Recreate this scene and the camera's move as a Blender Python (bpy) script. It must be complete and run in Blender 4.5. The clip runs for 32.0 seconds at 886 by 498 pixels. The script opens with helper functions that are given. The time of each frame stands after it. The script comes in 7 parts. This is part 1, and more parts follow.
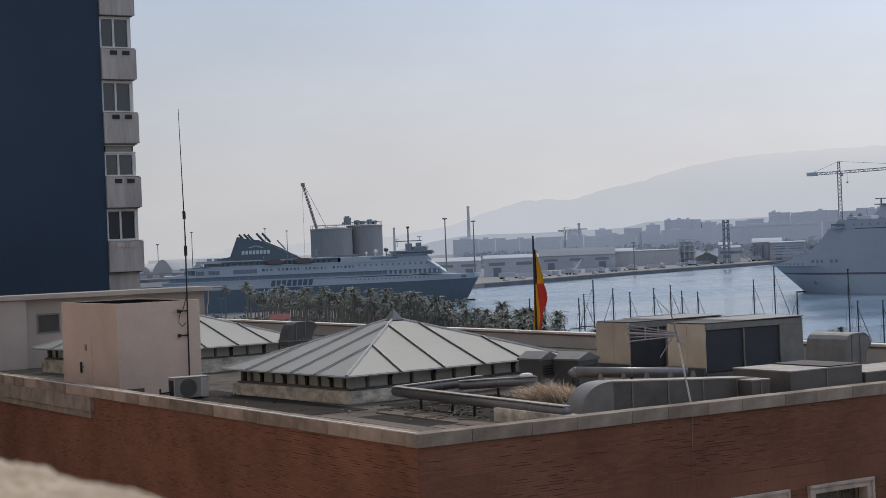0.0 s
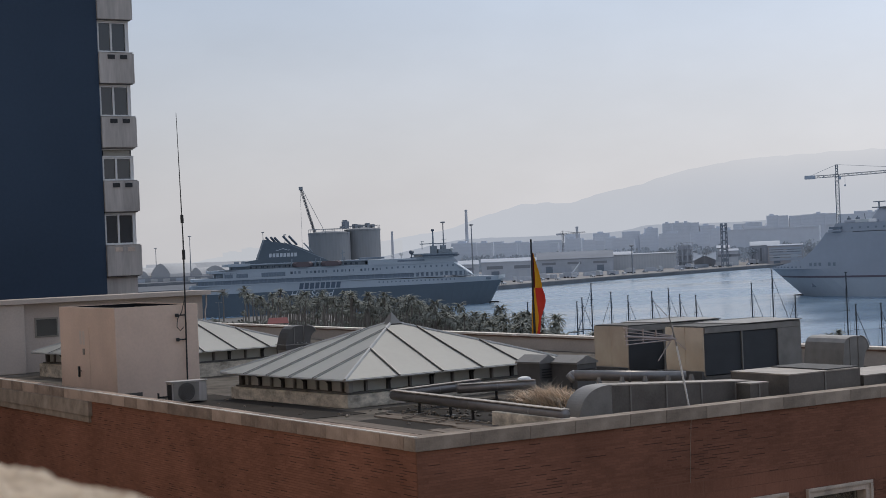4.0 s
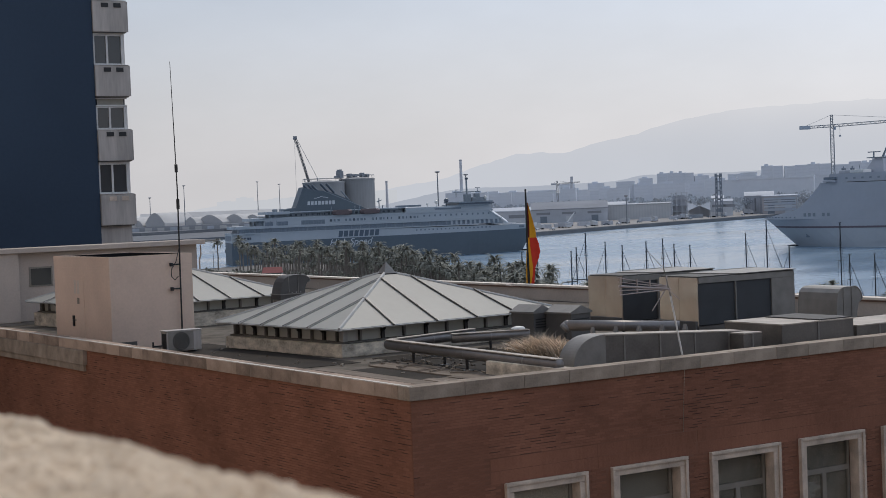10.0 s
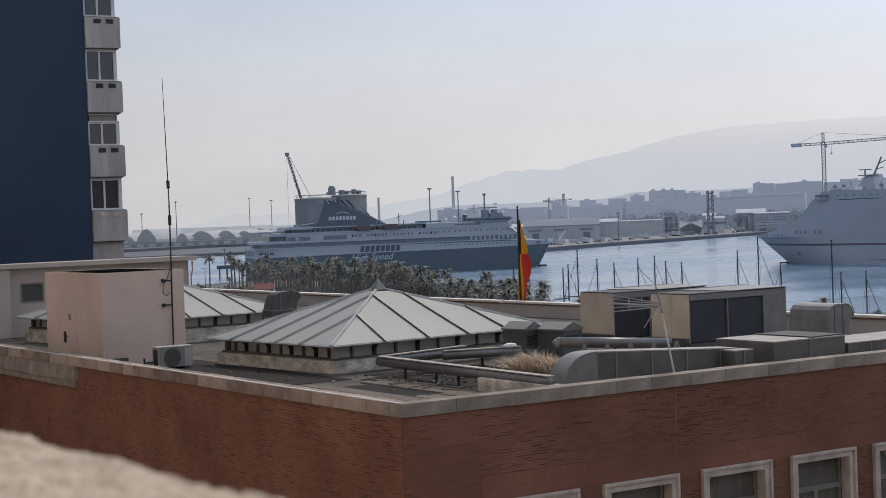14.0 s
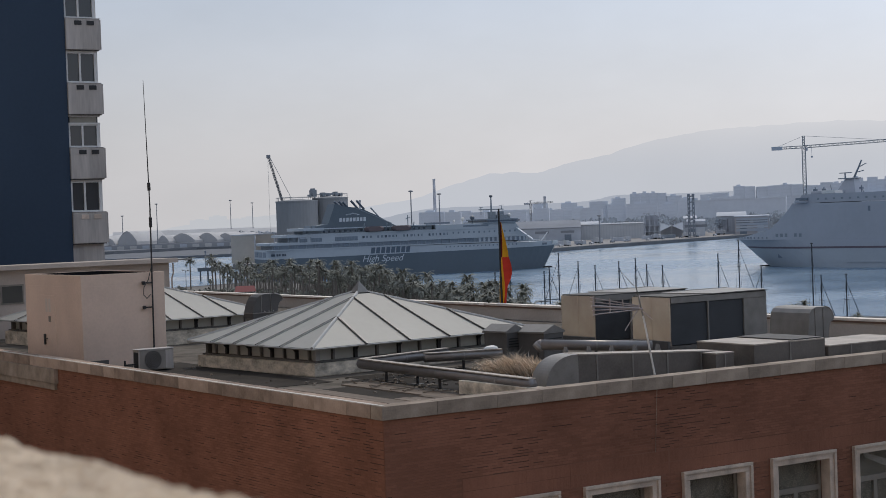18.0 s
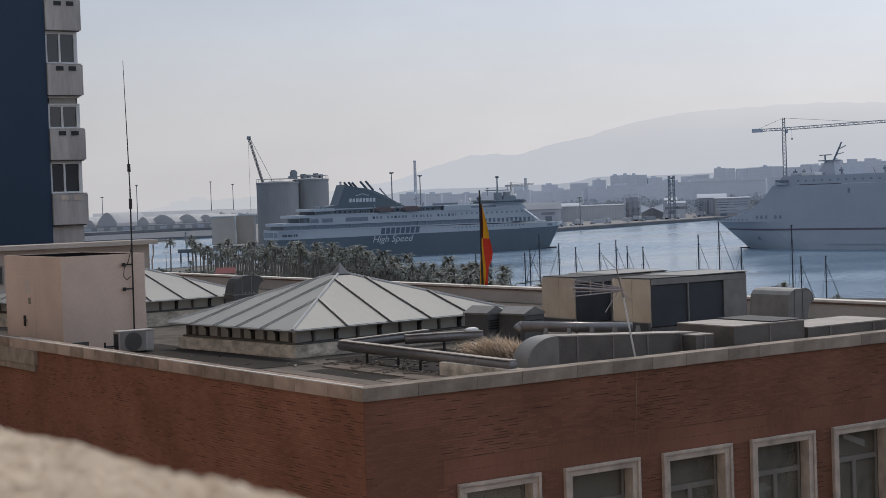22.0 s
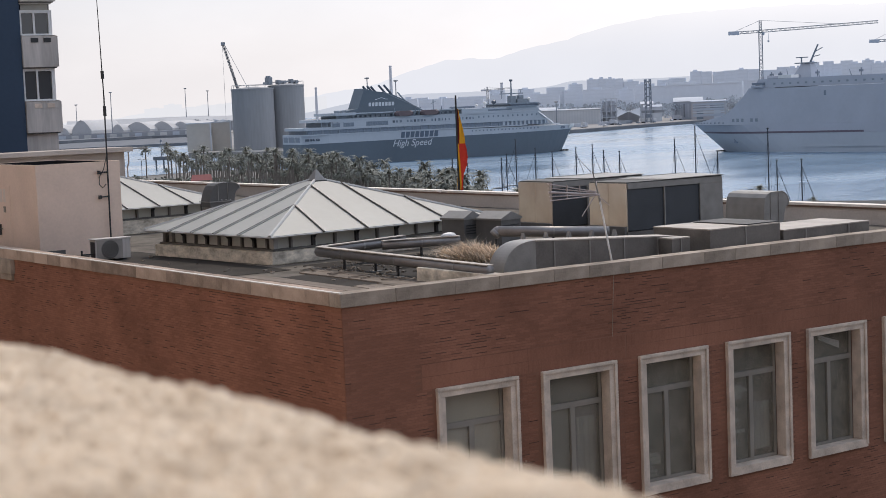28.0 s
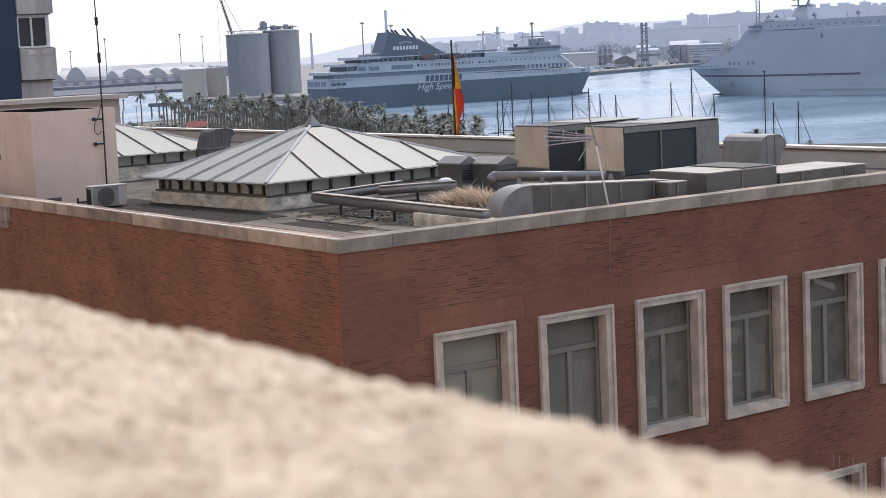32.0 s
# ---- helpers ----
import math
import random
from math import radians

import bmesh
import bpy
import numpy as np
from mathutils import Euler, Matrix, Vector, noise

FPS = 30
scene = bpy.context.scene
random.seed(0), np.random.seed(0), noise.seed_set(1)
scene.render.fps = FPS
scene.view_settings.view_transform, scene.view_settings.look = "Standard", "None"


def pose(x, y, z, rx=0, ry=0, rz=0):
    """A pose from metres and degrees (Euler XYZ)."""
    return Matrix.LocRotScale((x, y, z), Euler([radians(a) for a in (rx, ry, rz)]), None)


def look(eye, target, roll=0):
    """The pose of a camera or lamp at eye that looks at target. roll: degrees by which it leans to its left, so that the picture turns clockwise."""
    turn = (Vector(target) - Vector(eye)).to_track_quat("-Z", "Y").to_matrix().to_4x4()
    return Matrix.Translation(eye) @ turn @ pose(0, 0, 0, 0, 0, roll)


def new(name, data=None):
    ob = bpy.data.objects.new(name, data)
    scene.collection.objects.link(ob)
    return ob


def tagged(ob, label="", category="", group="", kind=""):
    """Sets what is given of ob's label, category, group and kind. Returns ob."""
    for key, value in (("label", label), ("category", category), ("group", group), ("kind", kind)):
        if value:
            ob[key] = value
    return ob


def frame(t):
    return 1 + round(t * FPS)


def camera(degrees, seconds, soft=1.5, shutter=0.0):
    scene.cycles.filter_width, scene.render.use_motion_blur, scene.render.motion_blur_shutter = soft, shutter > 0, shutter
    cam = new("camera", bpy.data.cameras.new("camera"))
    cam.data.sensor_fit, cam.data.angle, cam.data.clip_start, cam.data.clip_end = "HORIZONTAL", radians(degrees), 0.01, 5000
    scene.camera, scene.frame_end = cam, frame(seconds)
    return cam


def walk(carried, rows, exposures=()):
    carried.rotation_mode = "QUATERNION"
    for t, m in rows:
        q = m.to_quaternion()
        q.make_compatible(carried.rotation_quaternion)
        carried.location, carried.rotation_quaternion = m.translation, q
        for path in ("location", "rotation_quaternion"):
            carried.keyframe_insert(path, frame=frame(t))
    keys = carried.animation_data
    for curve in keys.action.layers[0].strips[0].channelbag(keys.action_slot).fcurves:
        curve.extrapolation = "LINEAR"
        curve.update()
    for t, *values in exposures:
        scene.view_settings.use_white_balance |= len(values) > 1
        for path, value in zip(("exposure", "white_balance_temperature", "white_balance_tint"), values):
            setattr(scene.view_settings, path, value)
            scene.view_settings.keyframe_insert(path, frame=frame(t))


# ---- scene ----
# ---- camera: it stands at a high ledge and only turns ----
cam = camera(30.0, 32.0, soft=0.75)
cam.data.dof.use_dof = True
cam.data.dof.focus_distance = 70.0
cam.data.dof.aperture_fstop = 11.5
EYE = (0.0, 0.0, 22.0)
PATH = [  # seconds, yaw, pitch, roll in degrees
    (0.0, -32.324, -0.087, 2.273),
    (0.5, -32.331, -0.147, 2.276),
    (1.0, -32.344, -0.204, 2.268),
    (1.5, -32.350, -0.387, 2.280),
    (2.0, -32.352, -0.463, 2.341),
    (2.5, -32.358, -0.513, 2.354),
    (3.0, -32.371, -0.338, 2.363),
    (3.5, -32.376, -0.027, 2.371),
    (5.5, -32.404, 0.082, 2.342),
    (6.0, -32.423, -0.214, 2.313),
    (6.5, -32.432, -0.633, 2.298),
    (7.0, -32.445, -0.982, 2.288),
    (7.5, -32.464, -1.056, 2.299),
    (8.0, -32.474, -1.382, 2.305),
    (8.5, -32.504, -1.479, 2.314),
    (9.0, -32.534, -1.596, 2.333),
    (9.5, -32.556, -1.916, 2.310),
    (10.0, -32.584, -1.712, 2.259),
    (10.5, -32.649, -1.521, 2.262),
    (11.0, -32.679, -1.532, 2.249),
    (11.5, -32.683, -1.513, 2.283),
    (12.0, -32.712, -1.431, 2.259),
    (12.5, -32.744, -1.355, 2.234),
    (13.0, -32.773, -1.300, 2.211),
    (13.5, -32.808, -1.191, 2.159),
    (14.0, -32.862, -1.143, 2.137),
    (14.5, -32.960, -1.031, 2.107),
    (16.5, -33.354, -0.921, 2.058),
    (17.0, -33.445, -0.987, 2.041),
    (17.5, -33.478, -1.061, 2.036),
    (18.0, -33.510, -1.079, 2.052),
    (18.5, -33.630, -1.036, 2.004),
    (19.0, -33.728, -1.093, 1.998),
    (19.5, -33.748, -1.145, 2.059),
    (20.0, -33.848, -1.063, 1.972),
    (20.5, -34.107, -1.073, 2.029),
    (21.0, -34.158, -1.344, 2.017),
    (21.5, -34.161, -1.646, 1.991),
    (22.0, -34.177, -1.736, 2.002),
    (22.5, -34.178, -1.766, 2.004),
    (23.0, -34.187, -1.766, 2.005),
    (23.5, -34.216, -1.697, 1.989),
    (24.0, -34.327, -1.759, 2.128),
    (24.5, -34.483, -0.905, 2.235),
    (25.0, -34.518, -1.047, 2.302),
    (25.5, -34.574, -1.697, 2.463),
    (26.0, -34.788, -3.056, 2.747),
    (26.5, -34.942, -3.795, 2.405),
    (28.5, -35.030, -5.368, 2.535),
    (29.0, -35.056, -5.726, 2.668),
    (29.5, -35.072, -6.122, 2.644),
    (30.0, -35.101, -6.460, 2.711),
    (30.5, -35.111, -6.792, 2.636),
    (31.0, -35.124, -6.839, 2.628),
    (31.5, -35.143, -6.819, 2.602),
    (32.0, -35.157, -6.946, 2.689),

]
EXPOSURES = [  # seconds, stops, kelvin, tint
    (0.0, -0.08, 6500, 10), (8.8, -0.08, 6500, 10), (10.0, 0.03, 6550, 10), (14.0, 0.06, 6550, 10), (17.0, -0.05, 6550, 10), (24.0, -0.05, 6550, 10), (25.2, -0.05, 6550, 10),
    (26.0, 0.0, 6500, 11), (26.6, 0.15, 6600, 12), (28.5, 0.62, 6700, 12), (30.0, 0.66, 6650, 12), (30.5, 0.76, 6600, 12), (31.0, 0.86, 6550, 12), (32.0, 0.86, 6550, 12)]
walk(cam, [(t, pose(*EYE, 90 + p, r, y)) for t, y, p, r in PATH], EXPOSURES)


def polar(az, d):
    """A place on the map from its bearing (degrees, clockwise from +y) and its distance."""
    a = radians(az)
    return d * math.sin(a), d * math.cos(a)


# ---- world, sun ----
SUN_AZ, SUN_EL = 48.0, 50.0
world = bpy.data.worlds.new("world")
scene.world = world
world.use_nodes = True
wn, wl = world.node_tree.nodes, world.node_tree.links
wn.clear()
w_out = wn.new("ShaderNodeOutputWorld")
w_bg = wn.new("ShaderNodeBackground")
w_bg.inputs["Strength"].default_value = 0.103
w_sky = wn.new("ShaderNodeTexSky")
w_sky.sky_type = "NISHITA"
w_sky.sun_disc = False
w_sky.sun_elevation = radians(SUN_EL)
w_sky.sun_rotation = radians(SUN_AZ)
w_sky.air_density, w_sky.dust_density, w_sky.ozone_density = 1.3, 3.0, 4.0
w_tc = wn.new("ShaderNodeTexCoord")
w_sep = wn.new("ShaderNodeSeparateXYZ")
w_max = wn.new("ShaderNodeMath")
w_max.operation = "MAXIMUM"
w_max.inputs[1].default_value = 0.02
w_com = wn.new("ShaderNodeCombineXYZ")
wl.new(w_tc.outputs["Generated"], w_sep.inputs[0])
wl.new(w_sep.outputs[2], w_max.inputs[0])
for i in (0, 1):
    wl.new(w_sep.outputs[i], w_com.inputs[i])
wl.new(w_max.outputs[0], w_com.inputs[2])
wl.new(w_com.outputs[0], w_sky.inputs[0])
# haze and thin high cloud: brighter round the sun, bluer with height
w_zen = wn.new("ShaderNodeMapRange")
w_zen.interpolation_type = "SMOOTHSTEP"
w_zen.inputs[1].default_value, w_zen.inputs[2].default_value = 0.01, 0.21
w_grad = wn.new("ShaderNodeMix")
w_grad.data_type = "RGBA"
w_grad.inputs[6].default_value = (6.45, 6.48, 6.85, 1)
w_grad.inputs[7].default_value = (4.95, 5.9, 7.5, 1)
wl.new(w_sep.outputs[2], w_zen.inputs[0])
wl.new(w_zen.outputs[0], w_grad.inputs[0])
w_dot = wn.new("ShaderNodeVectorMath")
w_dot.operation = "DOT_PRODUCT"
w_dot.inputs[1].default_value = (*polar(SUN_AZ, math.cos(radians(SUN_EL))), math.sin(radians(SUN_EL)))
w_glow = wn.new("ShaderNodeMapRange")
w_glow.inputs[1].default_value, w_glow.inputs[2].default_value = -0.5, 0.60
w_glow.inputs[3].default_value, w_glow.inputs[4].default_value = 0.60, 1.04
wl.new(w_tc.outputs["Generated"], w_dot.inputs[0])
wl.new(w_dot.outputs["Value"], w_glow.inputs[0])
w_aur = wn.new("ShaderNodeMapRange")
w_aur.inputs[1].default_value, w_aur.inputs[2].default_value = -0.28, 0.28
w_aur.inputs[3].default_value, w_aur.inputs[4].default_value = 0.82, 1.13
w_side = wn.new("ShaderNodeVectorMath")
w_side.operation = "DOT_PRODUCT"
w_side.inputs[1].default_value = (*polar(123.0, 1.0), 0.0)
wl.new(w_tc.outputs["Generated"], w_side.inputs[0])
wl.new(w_side.outputs["Value"], w_aur.inputs[0])
w_both = wn.new("ShaderNodeMath")
w_both.operation = "MULTIPLY"
wl.new(w_glow.outputs[0], w_both.inputs[0])
wl.new(w_aur.outputs[0], w_both.inputs[1])
w_map = wn.new("ShaderNodeMapping")
w_map.inputs["Scale"].default_value = (2.2, 2.2, 5.0)
w_noi = wn.new("ShaderNodeTexNoise")
w_noi.inputs["Scale"].default_value = 2.6
w_noi.inputs["Detail"].default_value = 6.0
w_noi.inputs["Roughness"].default_value = 0.55
w_rmp = wn.new("ShaderNodeMapRange")
w_rmp.inputs[1].default_value, w_rmp.inputs[2].default_value = 0.35, 0.75
w_rmp.inputs[3].default_value, w_rmp.inputs[4].default_value = 0.95, 1.065
wl.new(w_tc.outputs["Generated"], w_map.inputs[0])
wl.new(w_map.outputs[0], w_noi.inputs["Vector"])
wl.new(w_noi.outputs[0], w_rmp.inputs[0])
w_mul = wn.new("ShaderNodeMath")
w_mul.operation = "MULTIPLY"
wl.new(w_rmp.outputs[0], w_mul.inputs[0])
wl.new(w_both.outputs[0], w_mul.inputs[1])
w_scl = wn.new("ShaderNodeVectorMath")
w_scl.operation = "SCALE"
wl.new(w_grad.outputs[2], w_scl.inputs[0])
wl.new(w_mul.outputs[0], w_scl.inputs["Scale"])
w_mix = wn.new("ShaderNodeMix")
w_mix.data_type = "RGBA"
w_mix.inputs[0].default_value = 0.86
wl.new(w_sky.outputs[0], w_mix.inputs[6])
wl.new(w_scl.outputs[0], w_mix.inputs[7])
wl.new(w_mix.outputs[2], w_bg.inputs["Color"])
wl.new(w_bg.outputs[0], w_out.inputs["Surface"])

sun = new("sun", bpy.data.lights.new("sun", "SUN"))
sun.data.energy, sun.data.angle, sun.data.color = 1.25, radians(5.0), (1.0, 0.89, 0.74)
sx, sy = polar(SUN_AZ, math.cos(radians(SUN_EL)))
sun.matrix_world = look((sx * 90, sy * 90, 90 * math.sin(radians(SUN_EL))), (0, 0, 0))


# ---- materials ----
def surf(name, col, rough=0.7, metal=0.0, var=0.12, scale=2.0, fine=40.0, bump=0.15, tint=None, per_object=0.0, island=0.0, spec=0.5, stretch=(1, 1, 1)):
    """A surface with its colour varied by large stains and fine grain, and a slight relief."""
    m = bpy.data.materials.new(name)
    m.use_nodes = True
    n, l = m.node_tree.nodes, m.node_tree.links
    b = n["Principled BSDF"]
    b.inputs["Roughness"].default_value, b.inputs["Metallic"].default_value = rough, metal
    b.inputs["Specular IOR Level"].default_value = min(spec, 0.12) if rough >= 0.8 else spec
    tc, mp = n.new("ShaderNodeTexCoord"), n.new("ShaderNodeMapping")
    mp.inputs["Scale"].default_value = stretch
    l.new(tc.outputs["Object"], mp.inputs[0])
    n1, n2 = n.new("ShaderNodeTexNoise"), n.new("ShaderNodeTexNoise")
    for nn, s in ((n1, scale), (n2, fine)):
        nn.inputs["Scale"].default_value, nn.inputs["Detail"].default_value = s, 4.0
        l.new(mp.outputs[0], nn.inputs["Vector"])
    add = n.new("ShaderNodeMath")
    add.operation = "MULTIPLY_ADD"
    add.inputs[1].default_value = 0.35
    l.new(n2.outputs[0], add.inputs[0])
    l.new(n1.outputs[0], add.inputs[2])
    mr = n.new("ShaderNodeMapRange")
    mr.inputs[1].default_value, mr.inputs[2].default_value = 0.35, 1.0
    l.new(add.outputs[0], mr.inputs[0])
    fac = mr.outputs[0]
    if per_object or island:
        src = n.new("ShaderNodeObjectInfo").outputs["Random"] if per_object else n.new("ShaderNodeNewGeometry").outputs["Random Per Island"]
        mul = n.new("ShaderNodeMath")
        mul.operation = "MULTIPLY_ADD"
        mul.inputs[1].default_value = per_object or island
        sub = n.new("ShaderNodeMath")
        sub.operation = "SUBTRACT"
        sub.inputs[1].default_value = (per_object or island) / 2
        l.new(src, mul.inputs[0])
        l.new(fac, mul.inputs[2])
        l.new(mul.outputs[0], sub.inputs[0])
        fac = sub.outputs[0]
    mix = n.new("ShaderNodeMix")
    mix.data_type = "RGBA"
    mix.clamp_factor = True
    lo = tuple(c * (1 - var) for c in col)
    hi = tint or tuple(min(1, c * (1 + var)) for c in col)
    mix.inputs[6].default_value, mix.inputs[7].default_value = (*lo, 1), (*hi, 1)
    l.new(fac, mix.inputs[0])
    l.new(mix.outputs[2], b.inputs["Base Color"])
    if bump:
        bp = n.new("ShaderNodeBump")
        bp.inputs["Strength"].default_value, bp.inputs["Distance"].default_value = bump, 0.02
        l.new(n2.outputs[0], bp.inputs["Height"])
        l.new(bp.outputs[0], b.inputs["Normal"])
    return m


M_BRICK = surf("brick_red", (0.243, 0.111, 0.073), 0.85, var=0.34, scale=0.5, fine=30, per_object=0.2)
M_BRICK_J = surf("brick_red_field", (0.243, 0.111, 0.073), 0.85, var=0.34, scale=0.5, fine=30, island=0.30)
M_BRICK_UP = surf("brick_red_upright", (0.243, 0.111, 0.073), 0.85, var=0.34, scale=0.5, fine=30, island=0.1)
# dark strips: missing mortar and the shadow in the bed joints
M_JOINT_SHADOW = surf("open_joint_shadow", (0.118, 0.060, 0.045), 0.85, var=0.3, scale=0.5, fine=30, island=0.7)
M_MORTAR = surf("brick_mortar", (0.205, 0.10, 0.068), 0.95, var=0.3, scale=0.8, fine=50)
M_CAP = surf("coping_stone", (0.312, 0.255, 0.206), 0.85, var=0.40, scale=2.2, fine=25, per_object=0.55)
M_CAPS = surf("side_coping_stone", (0.335, 0.255, 0.203), 0.85, var=0.40, scale=2.2, fine=25, per_object=1.0)
M_COPE = surf("pale_coping", (0.80, 0.70, 0.61), 0.7, var=0.2, scale=1.2, fine=9)
M_FLASH = surf("flashing_white", (0.58, 0.53, 0.47), 0.5, var=0.15)
M_ROOF = surf("roof_screed", (0.105, 0.085, 0.07), 0.9, var=0.5, scale=1.1, fine=9, tint=(0.21, 0.185, 0.155))
M_BOARD = surf("roof_board", (0.205, 0.168, 0.137), 0.9, var=0.35, scale=1.5, fine=9, per_object=0.6, stretch=(3, 0.3, 1))
M_ROOF_D = surf("dark_roof_patch", (0.04, 0.034, 0.029), 0.9, var=0.4, scale=0.8, fine=20)
M_PLASTER_D = surf("wing_plaster", (0.49, 0.415, 0.365), 0.9, var=0.2, scale=0.5, fine=14)
M_PLASTER = surf("white_plaster", (0.655, 0.51, 0.42), 0.9, var=0.16, scale=0.6, fine=14)
M_PLASTER_W = surf("worn_plaster", (0.43, 0.375, 0.31), 0.95, var=0.58, scale=2.6, fine=13, tint=(0.92, 0.82, 0.68), stretch=(1, 1, 1.6))
M_CREAM = surf("cream_plaster", (0.56, 0.49, 0.435), 0.9, var=0.22, scale=0.5, fine=14)
M_PANEL = surf("roof_panel", (0.333, 0.326, 0.30), 0.6, var=0.10, scale=0.5, fine=6, bump=0.03)
M_DARK = surf("dark_metal", (0.035, 0.035, 0.037), 0.5, 0.4, var=0.3)
M_STEEL = surf("galvanised_steel", (0.235, 0.222, 0.208), 0.5, 0.2, var=0.25, scale=2.5, fine=30, bump=0.05)
# steel tinted warm: a sunlit facade's reflection is put into its colour
M_STEEL_REFLECT = surf("sheet_warm_reflection", (0.88, 0.68, 0.55), 0.24, 0.65, var=0.28, scale=0.9, fine=3, bump=0.3)
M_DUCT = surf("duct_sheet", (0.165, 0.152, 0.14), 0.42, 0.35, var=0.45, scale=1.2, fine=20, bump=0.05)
M_DUCT_SUNLIT = surf("duct_sheet_sunlit", (0.36, 0.315, 0.275), 0.6, 0.1, var=0.35, scale=1.5)
M_GRILLE = surf("grille_black", (0.036, 0.038, 0.043), 0.55, 0.2, var=0.3)
M_PIPE = surf("clad_pipe", (0.20, 0.185, 0.18), 0.38, 0.45, var=0.2, scale=3, bump=0.05)
M_STONE = surf("window_stone", (0.545, 0.452, 0.378), 0.85, var=0.38, scale=2.5, fine=30)
M_ALLOY = surf("aerial_alloy", (0.36, 0.30, 0.28), 0.5, 0.2, var=0.2)
M_WINFR = surf("window_frame_grey", (0.245, 0.222, 0.195), 0.85, var=0.15)
M_BLIND = surf("roller_blind", (0.72, 0.66, 0.56), 0.9, var=0.1)
M_BLUE = surf("tower_blue", (0.046, 0.068, 0.104), 0.8, var=0.15, scale=0.15, fine=6)
M_TWHITE = surf("tower_panel", (0.455, 0.42, 0.395), 0.85, var=0.34, scale=2.2, fine=12, stretch=(1, 1, 0.12))
M_TFRAME = surf("tower_window_frame", (0.62, 0.61, 0.60), 0.5, var=0.1)
M_WHITE = surf("white_paint", (0.72, 0.71, 0.69), 0.5, var=0.1)
M_LEDGE = surf("ledge_render", (0.645, 0.515, 0.385), 0.95, var=0.22, scale=26, fine=160, bump=0.6, tint=(0.87, 0.735, 0.58))
M_GROUND = surf("ground_asphalt", (0.10, 0.095, 0.09), 0.95, var=0.3, scale=0.05, fine=0.8)
M_QUAY = surf("quay_concrete", (0.33, 0.31, 0.295), 0.95, var=0.2, scale=0.02, fine=0.4)
M_FARROCK = surf("breakwater_stone", (0.185, 0.19, 0.202), 0.95, var=0.2, scale=0.05, fine=0.4)
M_QUAYWALL = surf("quay_wall", (0.18, 0.185, 0.195), 0.95, var=0.25, scale=0.1, fine=1)
M_TRUNK = surf("palm_trunk", (0.235, 0.205, 0.18), 0.95, var=0.3)
# fronds are paled for the haze over the palms
M_FROND = surf("palm_frond", (0.27, 0.265, 0.225), 0.9, var=0.45, scale=0.6, fine=3, island=0.65, spec=0.08)
M_HULL = surf("hull_navy", (0.110, 0.138, 0.164), 0.6, var=0.12, scale=0.05, fine=0.7)
M_WALLG = surf("grey_facade", (0.30, 0.28, 0.27), 0.9, var=0.2, scale=0.3, fine=8)
M_WALLB = surf("cream_facade", (0.82, 0.70, 0.60), 0.9, var=0.1, scale=0.3, fine=8)
# ship whites greyed, hull paled, in place of haze and backlit shade
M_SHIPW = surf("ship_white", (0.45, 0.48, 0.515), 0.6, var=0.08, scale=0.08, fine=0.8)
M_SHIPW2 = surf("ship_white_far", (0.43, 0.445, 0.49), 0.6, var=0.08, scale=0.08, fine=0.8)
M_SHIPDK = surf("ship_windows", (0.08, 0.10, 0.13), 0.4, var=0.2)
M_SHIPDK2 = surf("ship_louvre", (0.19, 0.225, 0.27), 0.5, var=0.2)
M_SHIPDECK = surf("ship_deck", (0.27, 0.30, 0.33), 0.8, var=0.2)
M_RED = surf("lifeboat_red", (0.145, 0.105, 0.105), 0.6, var=0.1)
M_STRIPE = surf("ship_red_stripe", (0.16, 0.125, 0.15), 0.6, var=0.1)
M_LETTER = surf("sign_letter_grey", (0.58, 0.61, 0.64), 0.6, var=0.05)
M_LETTERD = surf("sign_letter_dark", (0.10, 0.13, 0.17), 0.6, var=0.05)
M_SILO = surf("silo_grey", (0.30, 0.30, 0.305), 0.8, var=0.2, scale=0.06, fine=0.6, stretch=(1, 1, 0.2))
M_PROM = surf("promenade_paving", (0.20, 0.185, 0.168), 0.95, var=0.2, scale=0.08, fine=0.8)
M_STORE = surf("store_render", (0.56, 0.51, 0.455), 0.9, var=0.12, scale=0.05, fine=0.4)
M_MAST = surf("mast_alloy", (0.055, 0.065, 0.08), 0.5, 0.3, var=0.2)
# far colours are paled and blued: the haze is put into them
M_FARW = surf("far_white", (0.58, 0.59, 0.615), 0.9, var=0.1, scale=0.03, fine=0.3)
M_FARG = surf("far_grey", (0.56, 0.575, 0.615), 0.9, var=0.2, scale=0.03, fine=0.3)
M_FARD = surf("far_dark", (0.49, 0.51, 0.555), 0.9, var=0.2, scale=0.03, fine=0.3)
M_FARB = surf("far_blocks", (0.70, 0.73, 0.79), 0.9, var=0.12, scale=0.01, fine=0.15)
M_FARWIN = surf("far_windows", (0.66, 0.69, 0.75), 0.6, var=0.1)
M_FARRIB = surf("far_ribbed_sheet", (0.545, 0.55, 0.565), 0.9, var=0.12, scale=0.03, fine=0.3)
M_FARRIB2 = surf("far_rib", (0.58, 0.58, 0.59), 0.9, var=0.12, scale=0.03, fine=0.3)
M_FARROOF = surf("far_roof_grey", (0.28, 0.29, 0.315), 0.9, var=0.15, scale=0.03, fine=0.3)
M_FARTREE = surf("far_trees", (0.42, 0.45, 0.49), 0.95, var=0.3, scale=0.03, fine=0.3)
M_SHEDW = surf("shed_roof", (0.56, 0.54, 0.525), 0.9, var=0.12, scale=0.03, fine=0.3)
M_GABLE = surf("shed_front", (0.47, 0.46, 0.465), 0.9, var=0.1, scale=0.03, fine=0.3)
